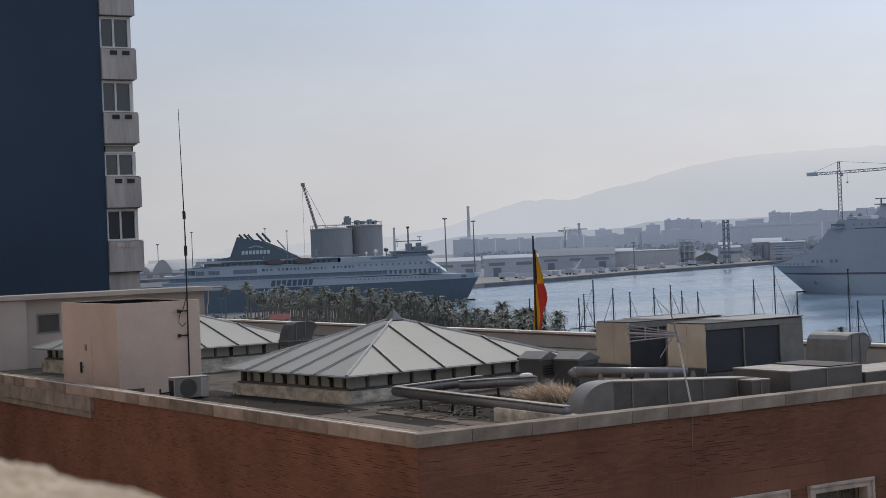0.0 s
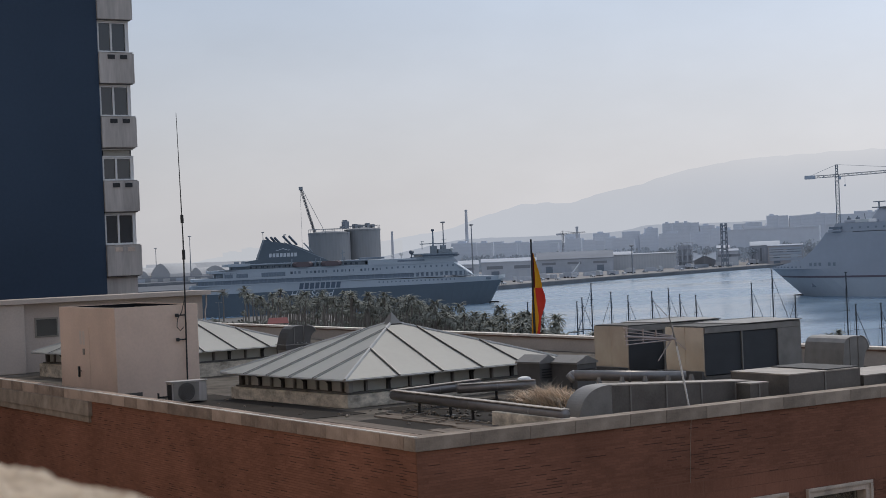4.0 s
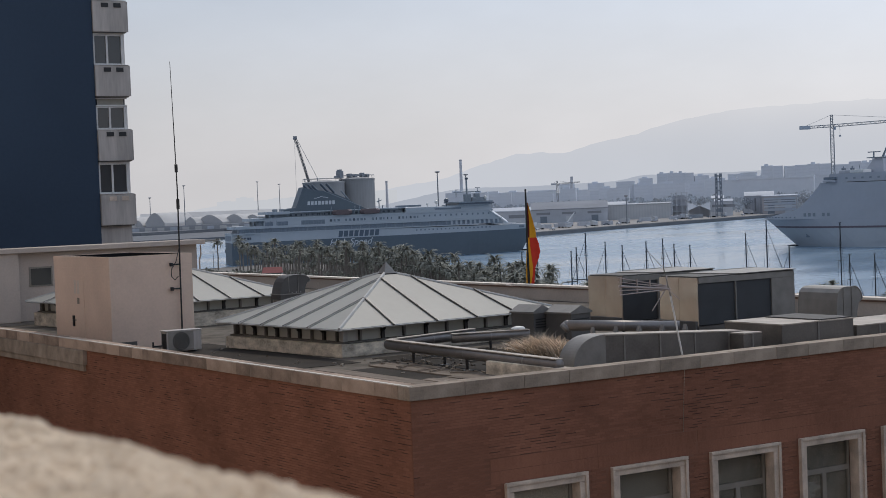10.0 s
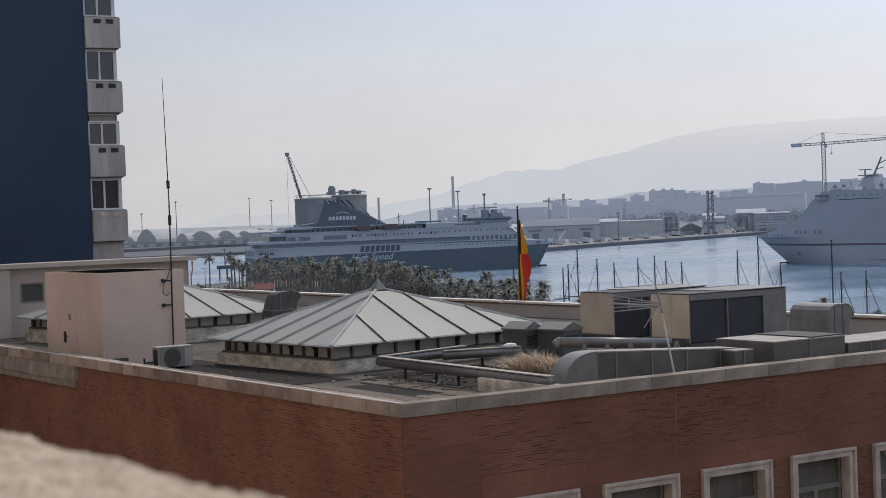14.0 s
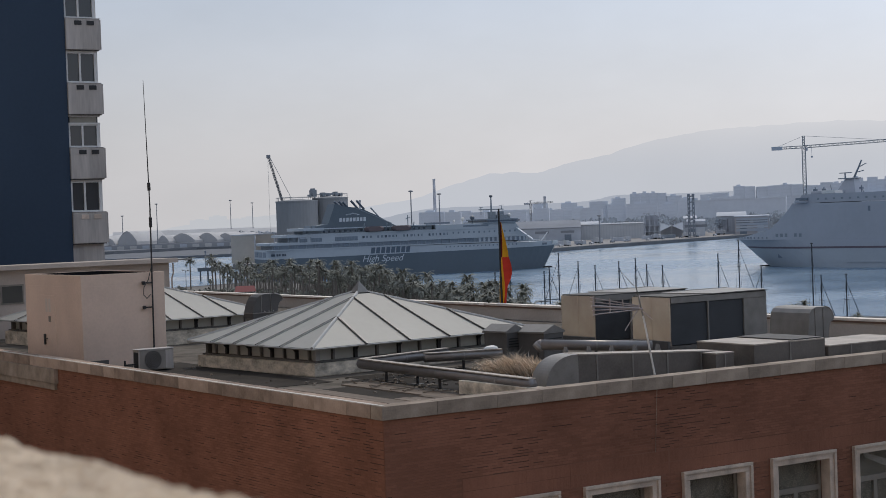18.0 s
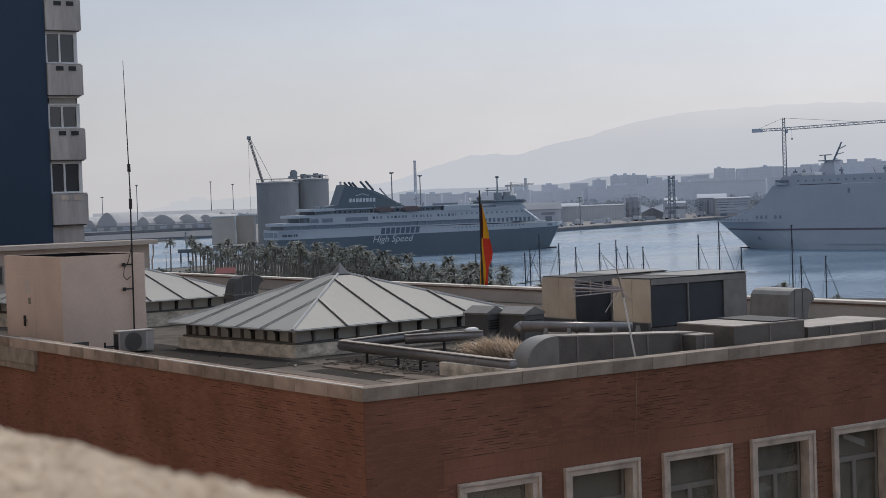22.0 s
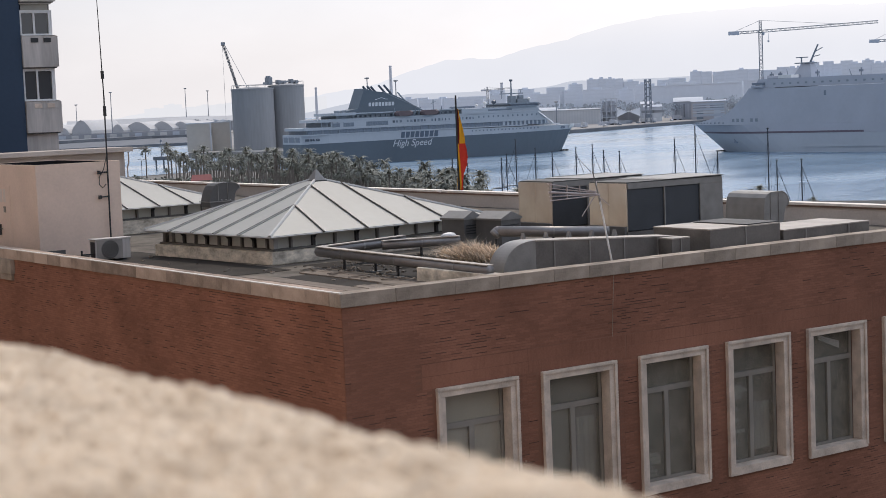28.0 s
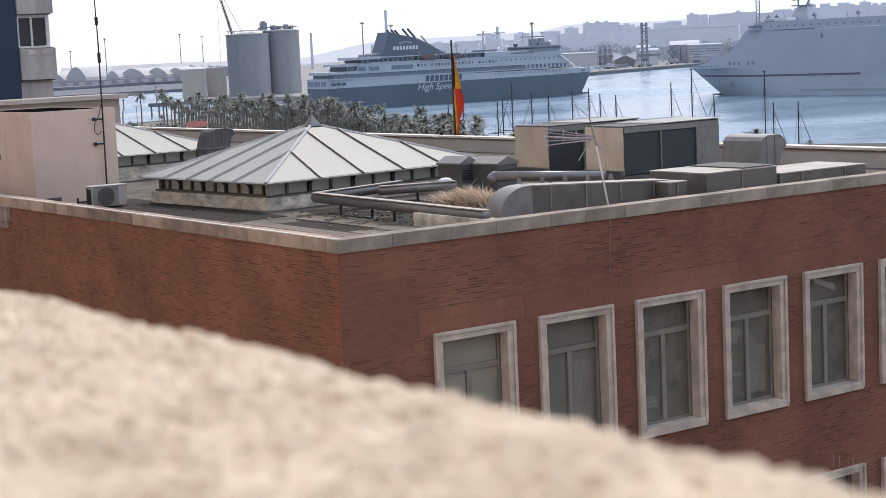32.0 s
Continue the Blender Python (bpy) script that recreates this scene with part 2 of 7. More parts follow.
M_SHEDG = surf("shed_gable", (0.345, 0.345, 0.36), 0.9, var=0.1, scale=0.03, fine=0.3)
M_GLINT_WHITE = surf("glint_white", (0.88, 0.88, 0.87), 0.28, var=0.04)
M_BOOM = surf("crane_boom_grey", (0.20, 0.195, 0.195), 0.7, 0.1, var=0.15)
M_GANTRY = surf("gantry_grey", (0.25, 0.27, 0.305), 0.7, var=0.15)
M_CRANE = surf("crane_grey", (0.27, 0.285, 0.31), 0.7, 0.2, var=0.15)
M_FLAGR = surf("flag_red", (0.62, 0.055, 0.035), 0.8, var=0.12, scale=3)
# darker copy of the red: shade of the folds by the pole
M_FLAG_SHADED = surf("flag_red_shaded", (0.12, 0.018, 0.02), 0.8, var=0.2, scale=3)
M_FLAGY = surf("flag_yellow", (0.72, 0.36, 0.03), 0.8, var=0.12, scale=3)
M_GRASS = surf("dry_grass", (0.70, 0.575, 0.45), 0.9, var=0.4, island=0.8)
M_WEED = surf("grey_weed", (0.30, 0.275, 0.245), 0.9, var=0.4, island=0.8)
M_RUBBER = surf("black_rubber", (0.016, 0.016, 0.018), 0.95, var=0.2, spec=0.1)
M_RUBBLE = surf("mortar_crumbs", (0.21, 0.18, 0.15), 0.95, var=0.7, island=1.2)
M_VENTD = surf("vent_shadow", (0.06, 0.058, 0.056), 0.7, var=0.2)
M_VENTLID = surf("vent_lid", (0.19, 0.18, 0.17), 0.55, 0.2, var=0.25)
M_VENT = surf("vent_housing", (0.105, 0.10, 0.097), 0.6, 0.2, var=0.25)
M_CARRED = surf("red_awning", (0.33, 0.10, 0.085), 0.6, var=0.1)


def glass(name, col, rough=0.05):
    m = bpy.data.materials.new(name)
    m.use_nodes = True
    b = m.node_tree.nodes["Principled BSDF"]
    b.inputs["Base Color"].default_value = (*col, 1)
    b.inputs["Roughness"].default_value = rough
    b.inputs["Specular IOR Level"].default_value = 0.9
    return m


M_PANE = glass("window_glass", (0.25, 0.225, 0.18), 0.12)
M_PANE.node_tree.nodes["Principled BSDF"].inputs["Alpha"].default_value = 0.3
M_PANE_D = glass("dark_glass", (0.03, 0.03, 0.03), 0.08)
# room backing: dimness and blotchy glass reflections are put into its colour
M_ROOM_REFLECT = surf("dim_room_reflections", (0.11, 0.098, 0.08), 0.9, var=0.6, scale=1.5, fine=6, bump=0, tint=(0.40, 0.37, 0.31), stretch=(1.4, 1, 1))
M_NET = surf("net_curtain", (0.30, 0.285, 0.25), 0.9, var=0.15, scale=3, fine=20)
M_PAPER = surf("paper_stack", (0.42, 0.40, 0.36), 0.9, var=0.3)
M_PANE_T = glass("tower_glass", (0.035, 0.040, 0.047), 0.06)
# pale glass colour: the sky's reflection is put into it
M_PANE_S = glass("skylight_glass", (0.52, 0.515, 0.46), 0.35)


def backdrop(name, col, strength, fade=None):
    """Distance so far off that its haze is put in as glow and colour."""
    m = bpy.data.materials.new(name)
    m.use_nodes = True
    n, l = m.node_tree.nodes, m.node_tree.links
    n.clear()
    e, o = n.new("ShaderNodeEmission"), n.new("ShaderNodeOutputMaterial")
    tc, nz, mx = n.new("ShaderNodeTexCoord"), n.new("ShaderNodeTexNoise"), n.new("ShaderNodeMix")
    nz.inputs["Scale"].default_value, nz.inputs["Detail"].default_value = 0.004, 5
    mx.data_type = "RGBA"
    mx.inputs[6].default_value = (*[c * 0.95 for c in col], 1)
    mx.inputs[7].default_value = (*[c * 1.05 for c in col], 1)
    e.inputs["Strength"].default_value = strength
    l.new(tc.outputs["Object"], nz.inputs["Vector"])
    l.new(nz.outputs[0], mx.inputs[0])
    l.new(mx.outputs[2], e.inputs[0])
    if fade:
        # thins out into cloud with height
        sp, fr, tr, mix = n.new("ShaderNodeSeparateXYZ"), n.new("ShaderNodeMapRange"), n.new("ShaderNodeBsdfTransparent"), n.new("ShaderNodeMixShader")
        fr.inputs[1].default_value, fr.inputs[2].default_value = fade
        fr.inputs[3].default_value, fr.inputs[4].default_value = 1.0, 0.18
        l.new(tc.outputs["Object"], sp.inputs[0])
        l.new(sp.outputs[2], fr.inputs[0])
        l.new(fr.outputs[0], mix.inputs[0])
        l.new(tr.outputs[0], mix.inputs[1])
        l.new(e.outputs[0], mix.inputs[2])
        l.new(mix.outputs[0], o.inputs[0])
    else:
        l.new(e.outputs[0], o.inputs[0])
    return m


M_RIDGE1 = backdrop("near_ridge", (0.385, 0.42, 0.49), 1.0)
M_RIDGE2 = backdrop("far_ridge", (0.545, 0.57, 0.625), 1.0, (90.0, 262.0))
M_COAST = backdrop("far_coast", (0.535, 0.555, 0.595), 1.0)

# water: small waves, drawn out across the view
M_WATER = bpy.data.materials.new("harbour_water")
M_WATER.use_nodes = True
n, l = M_WATER.node_tree.nodes, M_WATER.node_tree.links
b = n["Principled BSDF"]
b.inputs["Base Color"].default_value = (0.17, 0.25, 0.305, 1)
b.inputs["Roughness"].default_value = 0.2
b.inputs["IOR"].default_value = 1.33
tc, mp = n.new("ShaderNodeTexCoord"), n.new("ShaderNodeMapping")
mp.inputs["Rotation"].default_value = (0, 0, radians(40.0))
mp.inputs["Scale"].default_value = (0.45, 1.0, 1.0)
h1, h2, h3, hm, bp = n.new("ShaderNodeTexNoise"), n.new("ShaderNodeTexNoise"), n.new("ShaderNodeTexNoise"), n.new("ShaderNodeMath"), n.new("ShaderNodeBump")
h1.inputs["Scale"].default_value, h1.inputs["Detail"].default_value = 0.42, 8
h2.inputs["Scale"].default_value, h2.inputs["Detail"].default_value = 0.035, 4
h3.inputs["Scale"].default_value, h3.inputs["Detail"].default_value = 0.012, 6
hm.operation = "MULTIPLY_ADD"
hm.inputs[1].default_value = 3.0
bp.inputs["Strength"].default_value, bp.inputs["Distance"].default_value = 0.55, 0.3
l.new(tc.outputs["Object"], mp.inputs[0])
for h in (h1, h2, h3):
    l.new(mp.outputs[0], h.inputs["Vector"])
l.new(h2.outputs[0], hm.inputs[0])
l.new(h1.outputs[0], hm.inputs[2])
l.new(hm.outputs[0], bp.inputs["Height"])
l.new(bp.outputs[0], b.inputs["Normal"])
w_r = n.new("ShaderNodeMapRange")
w_r.inputs[1].default_value, w_r.inputs[2].default_value = 0.4, 0.62
w_r.inputs[3].default_value, w_r.inputs[4].default_value = 0.14, 0.32
l.new(h3.outputs[0], w_r.inputs[0])
l.new(w_r.outputs[0], b.inputs["Roughness"])
w_c = n.new("ShaderNodeMix")
w_c.data_type = "RGBA"
w_c.inputs[6].default_value, w_c.inputs[7].default_value = (0.12, 0.20, 0.285, 1), (0.18, 0.265, 0.355, 1)
l.new(h3.outputs[0], w_c.inputs[0])
l.new(w_c.outputs[2], b.inputs["Base Color"])


# ---- mesh helpers ----
class Mesh:
    """Gathers vertices and faces of one part."""

    def __init__(self):
        self.v, self.f = [], []

    def poly(self, pts):
        k = len(self.v)
        self.v += [tuple(p) for p in pts]
        self.f.append(tuple(range(k, k + len(pts))))
        return self

    def box(self, a, b):
        (x0, y0, z0), (x1, y1, z1) = a, b
        return self.hexa([(x0, y0, z0), (x1, y0, z0), (x1, y1, z0), (x0, y1, z0), (x0, y0, z1), (x1, y0, z1), (x1, y1, z1), (x0, y1, z1)])

    def hexa(self, p):
        k = len(self.v)
        self.v += [tuple(q) for q in p]
        self.f += [tuple(k + i for i in q) for q in ((3, 2, 1, 0), (4, 5, 6, 7), (0, 1, 5, 4), (1, 2, 6, 5), (2, 3, 7, 6), (3, 0, 4, 7))]
        return self

    def bbox(self, a, b, c=0.02):
        """A box whose edges are bevelled by c."""
        bm = bmesh.new()
        bmesh.ops.create_cube(bm, size=1)
        for v in bm.verts:
            v.co = [a[i] + (v.co[i] + 0.5) * (b[i] - a[i]) for i in range(3)]
        bmesh.ops.bevel(bm, geom=bm.edges[:], offset=c, segments=2, affect="EDGES", profile=0.6)
        self.take(bm)
        return self

    def take(self, bm):
        k = len(self.v)
        bm.verts.index_update()
        self.v += [tuple(v.co) for v in bm.verts]
        self.f += [tuple(k + v.index for v in f.verts) for f in bm.faces]
        bm.free()

    def prism(self, pts, a, b):
        """A solid from a closed outline pts, at offset a and again at offset b (vectors)."""
        k, m = len(self.v), len(pts)
        self.v += [tuple(Vector(p) + Vector(a)) for p in pts] + [tuple(Vector(p) + Vector(b)) for p in pts]
        self.f.append(tuple(k + i for i in reversed(range(m))))
        self.f.append(tuple(k + m + i for i in range(m)))
        self.f += [(k + i, k + (i + 1) % m, k + m + (i + 1) % m, k + m + i) for i in range(m)]
        return self

    def tube(self, p, q, r0, r1=None, n=8, caps=True):
        p, q = Vector(p), Vector(q)
        r1 = r0 if r1 is None else r1
        d = (q - p).normalized()
        s = d.cross(Vector((0, 0, 1)) if abs(d.z) < 0.9 else Vector((1, 0, 0))).normalized()
        u = s.cross(d)
        k = len(self.v)
        for c, r in ((p, r0), (q, r1)):
            self.v += [tuple(c + (s * math.cos(2 * math.pi * i / n) + u * math.sin(2 * math.pi * i / n)) * r) for i in range(n)]
        self.f += [(k + i, k + n + i, k + n + (i + 1) % n, k + (i + 1) % n) for i in range(n)]
        if caps:
            self.f += [tuple(k + i for i in range(n)), tuple(k + n + i for i in reversed(range(n)))]
        return self

    def path(self, pts, r, n=8):
        for p, q in zip(pts, pts[1:]):
            self.tube(p, q, r, r, n)
        return self

    def lathe(self, prof, n=24, c=(0, 0)):
        k = len(self.v)
        for r, z in prof:
            self.v += [(c[0] + r * math.cos(2 * math.pi * i / n), c[1] + r * math.sin(2 * math.pi * i / n), z) for i in range(n)]
        for j in range(len(prof) - 1):
            self.f += [(k + j * n + i, k + j * n + (i + 1) % n, k + (j + 1) * n + (i + 1) % n, k + (j + 1) * n + i) for i in range(n)]
        self.f += [tuple(k + i for i in reversed(range(n))), tuple(k + (len(prof) - 1) * n + i for i in range(n))]
        return self

    def truss(self, p, q, w, r, bays, n=4):
        """A lattice bar from p to q: four chords, rungs and diagonals."""
        p, q = Vector(p), Vector(q)
        d = (q - p).normalized()
        s = d.cross(Vector((0, 0, 1)) if abs(d.z) < 0.9 else Vector((1, 0, 0))).normalized() * w / 2
        u = s.cross(d)
        cor = [s + u, s - u, -s - u, -s + u]
        for c in cor:
            self.tube(p + c, q + c, r, r, n)
        for i in range(bays):
            a, b2 = p.lerp(q, i / bays), p.lerp(q, (i + 1) / bays)
            for j in range(4):
                self.tube(a + cor[j], b2 + cor[(j + 1) % 4], r * 0.6, r * 0.6, 3)
        return self

    def data(self, name, material, smooth=False):
        me = bpy.data.meshes.new(name)
        me.from_pydata(self.v, [], self.f)
        me.materials.append(material)
        if smooth:
            me.polygons.foreach_set("use_smooth", [True] * len(me.polygons))
        me.update()
        return me


def part(name, mesh, material, parent=None, label="", smooth=False, kind=""):
    """One mesh object under a thing, or under a part of it."""
    data = mesh if isinstance(mesh, bpy.types.Mesh) else mesh.data(name, material, smooth)
    ob = new(name, data)
    ob.parent = parent
    return tagged(ob, label, kind=kind)


def thing(name, label, category, m=None, group="", kind=""):
    """The base of a thing, which carries its parts."""
    ob = new(name)
    ob.empty_display_size = 0.1
    if m is not None:
        ob.matrix_basis = m
    return tagged(ob, label, category, group, kind)


def fill(outline, z):
    return [(x, y, z) for x, y in outline]


# ---- unseen plain facades behind the viewer: they close the place, two shape light ----
# cream wall added out of view to bounce warm light onto the roof
tagged(part("bounce_wall_behind", Mesh().box((-4.6, -28, 0), (-4.2, 85, 44)), M_WALLB), "unseen cream wall behind the viewpoint, added for warm bounce light", "wall", kind="structure")
# grey wall added out of view to hold that side's light down
tagged(part("dim_wall_beside", Mesh().box((-4.1, -22.4, 0), (70, -22, 30)), M_WALLG), "unseen grey wall to the side, added to keep its light low", "wall", kind="structure")

tagged(part("wall_below", Mesh().box((-0.55, -28, 0), (0.36, 85, 20.39)), M_WALLB), "plain cream facade under the parapet", "wall", kind="structure")
tagged(part("terrace_floor", Mesh().box((-4.19, -28, 20.2), (-0.56, 85, 20.38)), M_WALLG), "plain grey terrace floor behind the parapet", "floor", kind="structure")
tagged(part("parapet_run", Mesh().box((-0.55, 3.21, 20.4), (0.36, 85, 21.84)), M_WALLB), "plain cream parapet further along the terrace", "wall", kind="structure")
tagged(part("parapet_end", Mesh().box((-0.55, -28, 20.4), (0.36, -1.21, 21.84)), M_WALLB), "plain cream parapet behind the viewpoint", "wall", kind="structure")

# ---- setting: water, ground, quays, distance ----
def slab(name, outline, top, bottom, material, label, category):
    m = Mesh().prism(fill(outline, 0), (0, 0, bottom), (0, 0, top))
    return tagged(part(name, m, material), label, category, kind="structure")


water = part("water", Mesh().poly([(-4900, -4900, -1.5), (4900, -4900, -1.5), (4900, 4900, -1.5), (-4900, 4900, -1.5)]), M_WATER)
tagged(water, "calm grey-blue harbour water with small ripples", "water", kind="structure")
slab("ground", [(-900, -900), (900, -900), (700, 60), polar(55, 320), polar(41, 345), polar(38.0, 360), polar(35.5, 450), polar(31.5, 590), polar(27, 640), polar(24, 612), polar(18, 585), polar(0, 600), (-900, 600)], 0.0, -6, M_GROUND, "grey asphalt ground of the waterfront", "ground")
slab("pavement", [polar(20, 420), polar(29.6, 420), polar(30.5, 560), polar(27, 630), polar(24, 602), polar(20, 585)], 0.05, -0.2, M_PROM, "pale paved promenade under the palms", "pavement")
slab("quay_west", [polar(26.2, 905), polar(31, 835), (508, 759), (663, 837), (884, 928), (1350, 1120), (3600, 1800), (3700, 3100), polar(33, 4700), polar(28, 2600), polar(26.4, 1150)], 0.9, -6, M_QUAY, "pale concrete quay across the harbour", "quay")
slab("quay_edge", [(505.5, 757.3), (661.5, 835.6), (882, 926), (1349, 1118), (1350, 1119.6), (883, 928), (662, 837.6), (505, 759.5)], 0.55, -6, M_QUAYWALL, "dark weathered quay wall at the waterline", "quay wall")
slab("breakwater_apron", [polar(8, 1215), polar(22.2, 1228), polar(26.2, 1258), polar(27.2, 1285), polar(27.5, 1500), polar(26.2, 1598), polar(22.2, 1472), polar(8, 1452)], 0.6, -6, M_FARROCK, "pale stone apron of the breakwater", "quay")
slab("breakwater", [polar(8, 1450), polar(22.2, 1470), polar(26.2, 1596), polar(27.4, 1650), polar(27.5, 2500), polar(24, 2700), polar(8, 2400)], 3.2, -6, M_FARROCK, "grey stone breakwater quay far off", "quay")


def ridge(name, az0, az1, d, prof, material, label):
    """Far hills: an uneven crest over a wide foot."""
    m = Mesh()
    steps = 150
    top, low = [], []
    for i in range(steps + 1):
        az = az0 + (az1 - az0) * i / steps
        el = np.interp(az, [p[0] for p in prof], [p[1] for p in prof])
        el += (0.07 if d > 4650 else 0.035) * noise.noise((az * 2.2, d, 0)) + 0.025 * noise.noise((az * 7.0, d, 1))
        x, y = polar(az, d)
        top.append((x, y, 22 + d * math.tan(radians(max(el, -0.2)))))
        low.append((*polar(az, d * 0.97), -3))
    for i in range(steps):
        m.poly([low[i], low[i + 1], top[i + 1], top[i]])
        back = [(*polar(az0 + (az1 - az0) * (i + k) / steps, d * 1.01), -3) for k in (0, 1)]
        m.poly([top[i], top[i + 1], back[1], back[0]])
    return tagged(part(name, m, material), label, "hills", kind="structure")


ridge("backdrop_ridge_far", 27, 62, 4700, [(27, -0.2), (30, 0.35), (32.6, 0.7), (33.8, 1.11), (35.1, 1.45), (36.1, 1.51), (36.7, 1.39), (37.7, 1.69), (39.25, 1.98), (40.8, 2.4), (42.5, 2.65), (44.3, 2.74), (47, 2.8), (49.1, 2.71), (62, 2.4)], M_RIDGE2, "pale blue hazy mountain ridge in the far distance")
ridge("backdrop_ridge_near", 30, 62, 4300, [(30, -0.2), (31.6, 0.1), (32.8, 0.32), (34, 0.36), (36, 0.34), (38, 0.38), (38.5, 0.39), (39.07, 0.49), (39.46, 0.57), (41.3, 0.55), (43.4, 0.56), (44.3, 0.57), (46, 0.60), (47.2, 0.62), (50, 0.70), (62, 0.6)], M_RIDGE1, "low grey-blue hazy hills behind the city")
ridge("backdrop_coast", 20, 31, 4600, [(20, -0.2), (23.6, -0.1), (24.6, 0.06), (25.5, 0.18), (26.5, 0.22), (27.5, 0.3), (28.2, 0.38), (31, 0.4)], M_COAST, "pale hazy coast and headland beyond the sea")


# ---- the ledge before the camera ----
def ledge():
    m = Mesh()
    x1 = 0.40
    xs = [-0.55 + 0.075 * k for k in range(8)] + [0.05 + 0.35 * k / 110 for k in range(111)]
    ys = [-1.2 + 0.07 * k for k in range(20)] + [0.2 + 0.003 * k for k in range(400)] + [1.4 + 0.06 * k for k in range(31)]
    nx, ny = len(xs) - 1, len(ys) - 1
    grid = []
    for j in range(ny + 1):
        y = ys[j]
        row = []
        for i in range(nx + 1):
            x = xs[i]
            edge = max(0.0, (x - (x1 - 0.05)) / 0.05)
            z = 21.8618 - 0.018 * edge ** 2
            z += 0.004 * noise.noise((x * 18, y * 18, 0)) + 0.003 * noise.noise((x * 46, y * 46, 4)) + 0.0042 * noise.noise((x * 115, y * 115, 9))
            dx = 0.0015 * noise.noise((3, y * 11, 7)) + 0.003 * noise.noise((5, y * 38, 2))
            row.append((x + dx - 0.028 * (y - 0.75) * max(0.0, x - 0.05) / 0.35, y, z))
        grid.append(row)
    for j in range(ny):
        for i in range(nx):
            m.poly([grid[j][i], grid[j][i + 1], grid[j + 1][i + 1], grid[j + 1][i]])
        a, b2 = grid[j][nx], grid[j + 1][nx]
        m.poly([a, (a[0] + 0.004, a[1], 20.4), (b2[0] + 0.004, b2[1], 20.4), b2])
    ob = part("parapet_wall", m, M_LEDGE, smooth=True)
    tagged(ob, "sunlit cream parapet with rough rendered top", "wall", kind="structure")


ledge()

# ---- the brick building ----
BX, BY, CAPZ, CAPH, ROOFZ = 16.05, 26.52, 18.50, 0.26, 18.05
BX1, BY1 = 37.0, 62.0
W_W, W_H, W_Z = 1.99, 3.06, 13.36
WINDOWS_X = [18.11, 20.74, 23.40, 26.00, 28.60, 31.24, 33.88]

bricks = thing("brick_building", "red brick building with stone copings and tall stone-framed windows", "building")


def wall_panel(m, x0, x1, z0, z1, y):
    m.box((x0, y, z0), (x1, y + 0.35, z1))


xs = [BX] + [v for w in WINDOWS_X for v in (w + 0.06, w + W_W - 0.06)] + [BX1]
rows_z = [(16.36, 18.24), (W_Z + 0.06, 16.36), (11.45, W_Z + 0.06), (8.5, 11.45), (0.0, 8.5)]
wall_front = None
for k, (z0, z1) in enumerate(rows_z):
    spans = [(xs[i], xs[i + 1]) for i in range(0, len(xs), 2)] if k in (1, 3) else [(BX, BX1)]
    for x0, x1 in spans:
        m = Mesh()
        wall_panel(m, x0, x1, z0, z1, BY + 0.004)
        ob = part("wall", m, M_MORTAR, bricks)
        wall_front = wall_front or ob
wall_left = part("wall", Mesh().box((BX + 0.004, BY + 0.37, 0), (BX + 0.36, BY1, 18.24)), M_MORTAR, bricks)
part("wall", Mesh().box((BX1 - 0.3, BY + 0.4, 0), (BX1, 88, 18.04)), M_MORTAR, bricks)
part("wall", Mesh().box((BX + 0.4, BY1 - 0.3, 0), (BX1 - 0.31, BY1, 18.04)), M_MORTAR, bricks)
part("roof_deck", Mesh().box((BX + 0.37, BY + 0.37, 17.9), (BX1 - 0.31, BY1 - 0.31, ROOFZ)).box((33, BY1 + 0.01, 17.9), (BX1 - 0.31, 88, ROOFZ)), M_ROOF, bricks, "flat grey screed roof")
# unseen dark upright slab added to close the rooms behind the windows
part("floor", Mesh().box((BX + 0.4, BY + 3.2, 8), (BX1 - 0.4, BY + 3.4, 17.8)), M_DARK, bricks)

cap = Mesh()
cap_meshes = {}


def cap_stone(x, y, dx, dy, tilt, mat):
    key = (round(dx, 2), round(dy, 2))
    if key not in cap_meshes:
        cap_meshes[key] = Mesh().bbox((0, 0, 0), (dx - 0.006, dy - 0.006, CAPH), 0.008).data("coping_stone", mat)
    ob = part("coping_stone", cap_meshes[key], None, bricks)
    ob.location = (x, y, CAPZ - CAPH + tilt)


rnd = random.Random(4)
x = BX - 0.05
while x < BX1 - 0.4:
    w = rnd.choice((1.1, 1.25, 0.95, 1.4))
    cap_stone(x, BY - 0.05, w, 0.42, rnd.uniform(-0.004, 0.004), M_CAP)
    x += w
y = BY + 0.38
while y < BY1 - 0.6:
    w = rnd.choice((1.1, 1.3, 0.9, 0.7))
    cap_stone(BX - 0.05, y, 0.40, w, rnd.uniform(-0.004, 0.004), M_CAPS)
    y += w
part("flashing", Mesh().box((BX - 0.03, BY + 0.02, CAPZ + 0.003), (BX + 0.05, BY1, CAPZ + 0.016)), M_FLASH, bricks, "white metal edge strip")
# stepped stone band at the far end of the side wall
part("stone_band", Mesh().bbox((BX - 0.12, 43.6, 17.84), (BX + 0.02, BY1, 18.24), 0.01), M_CAP, bricks)
part("stone_band", Mesh().bbox((BX - 0.08, 43.7, 17.66), (BX + 0.02, BY1, 17.83), 0.01), M_CAP, bricks)
# far parapet of the roof
part("parapet", Mesh().box((BX1 - 0.30, 27.0, ROOFZ), (BX1, 88, 18.55)), M_CREAM, bricks, "cream rendered parapet")
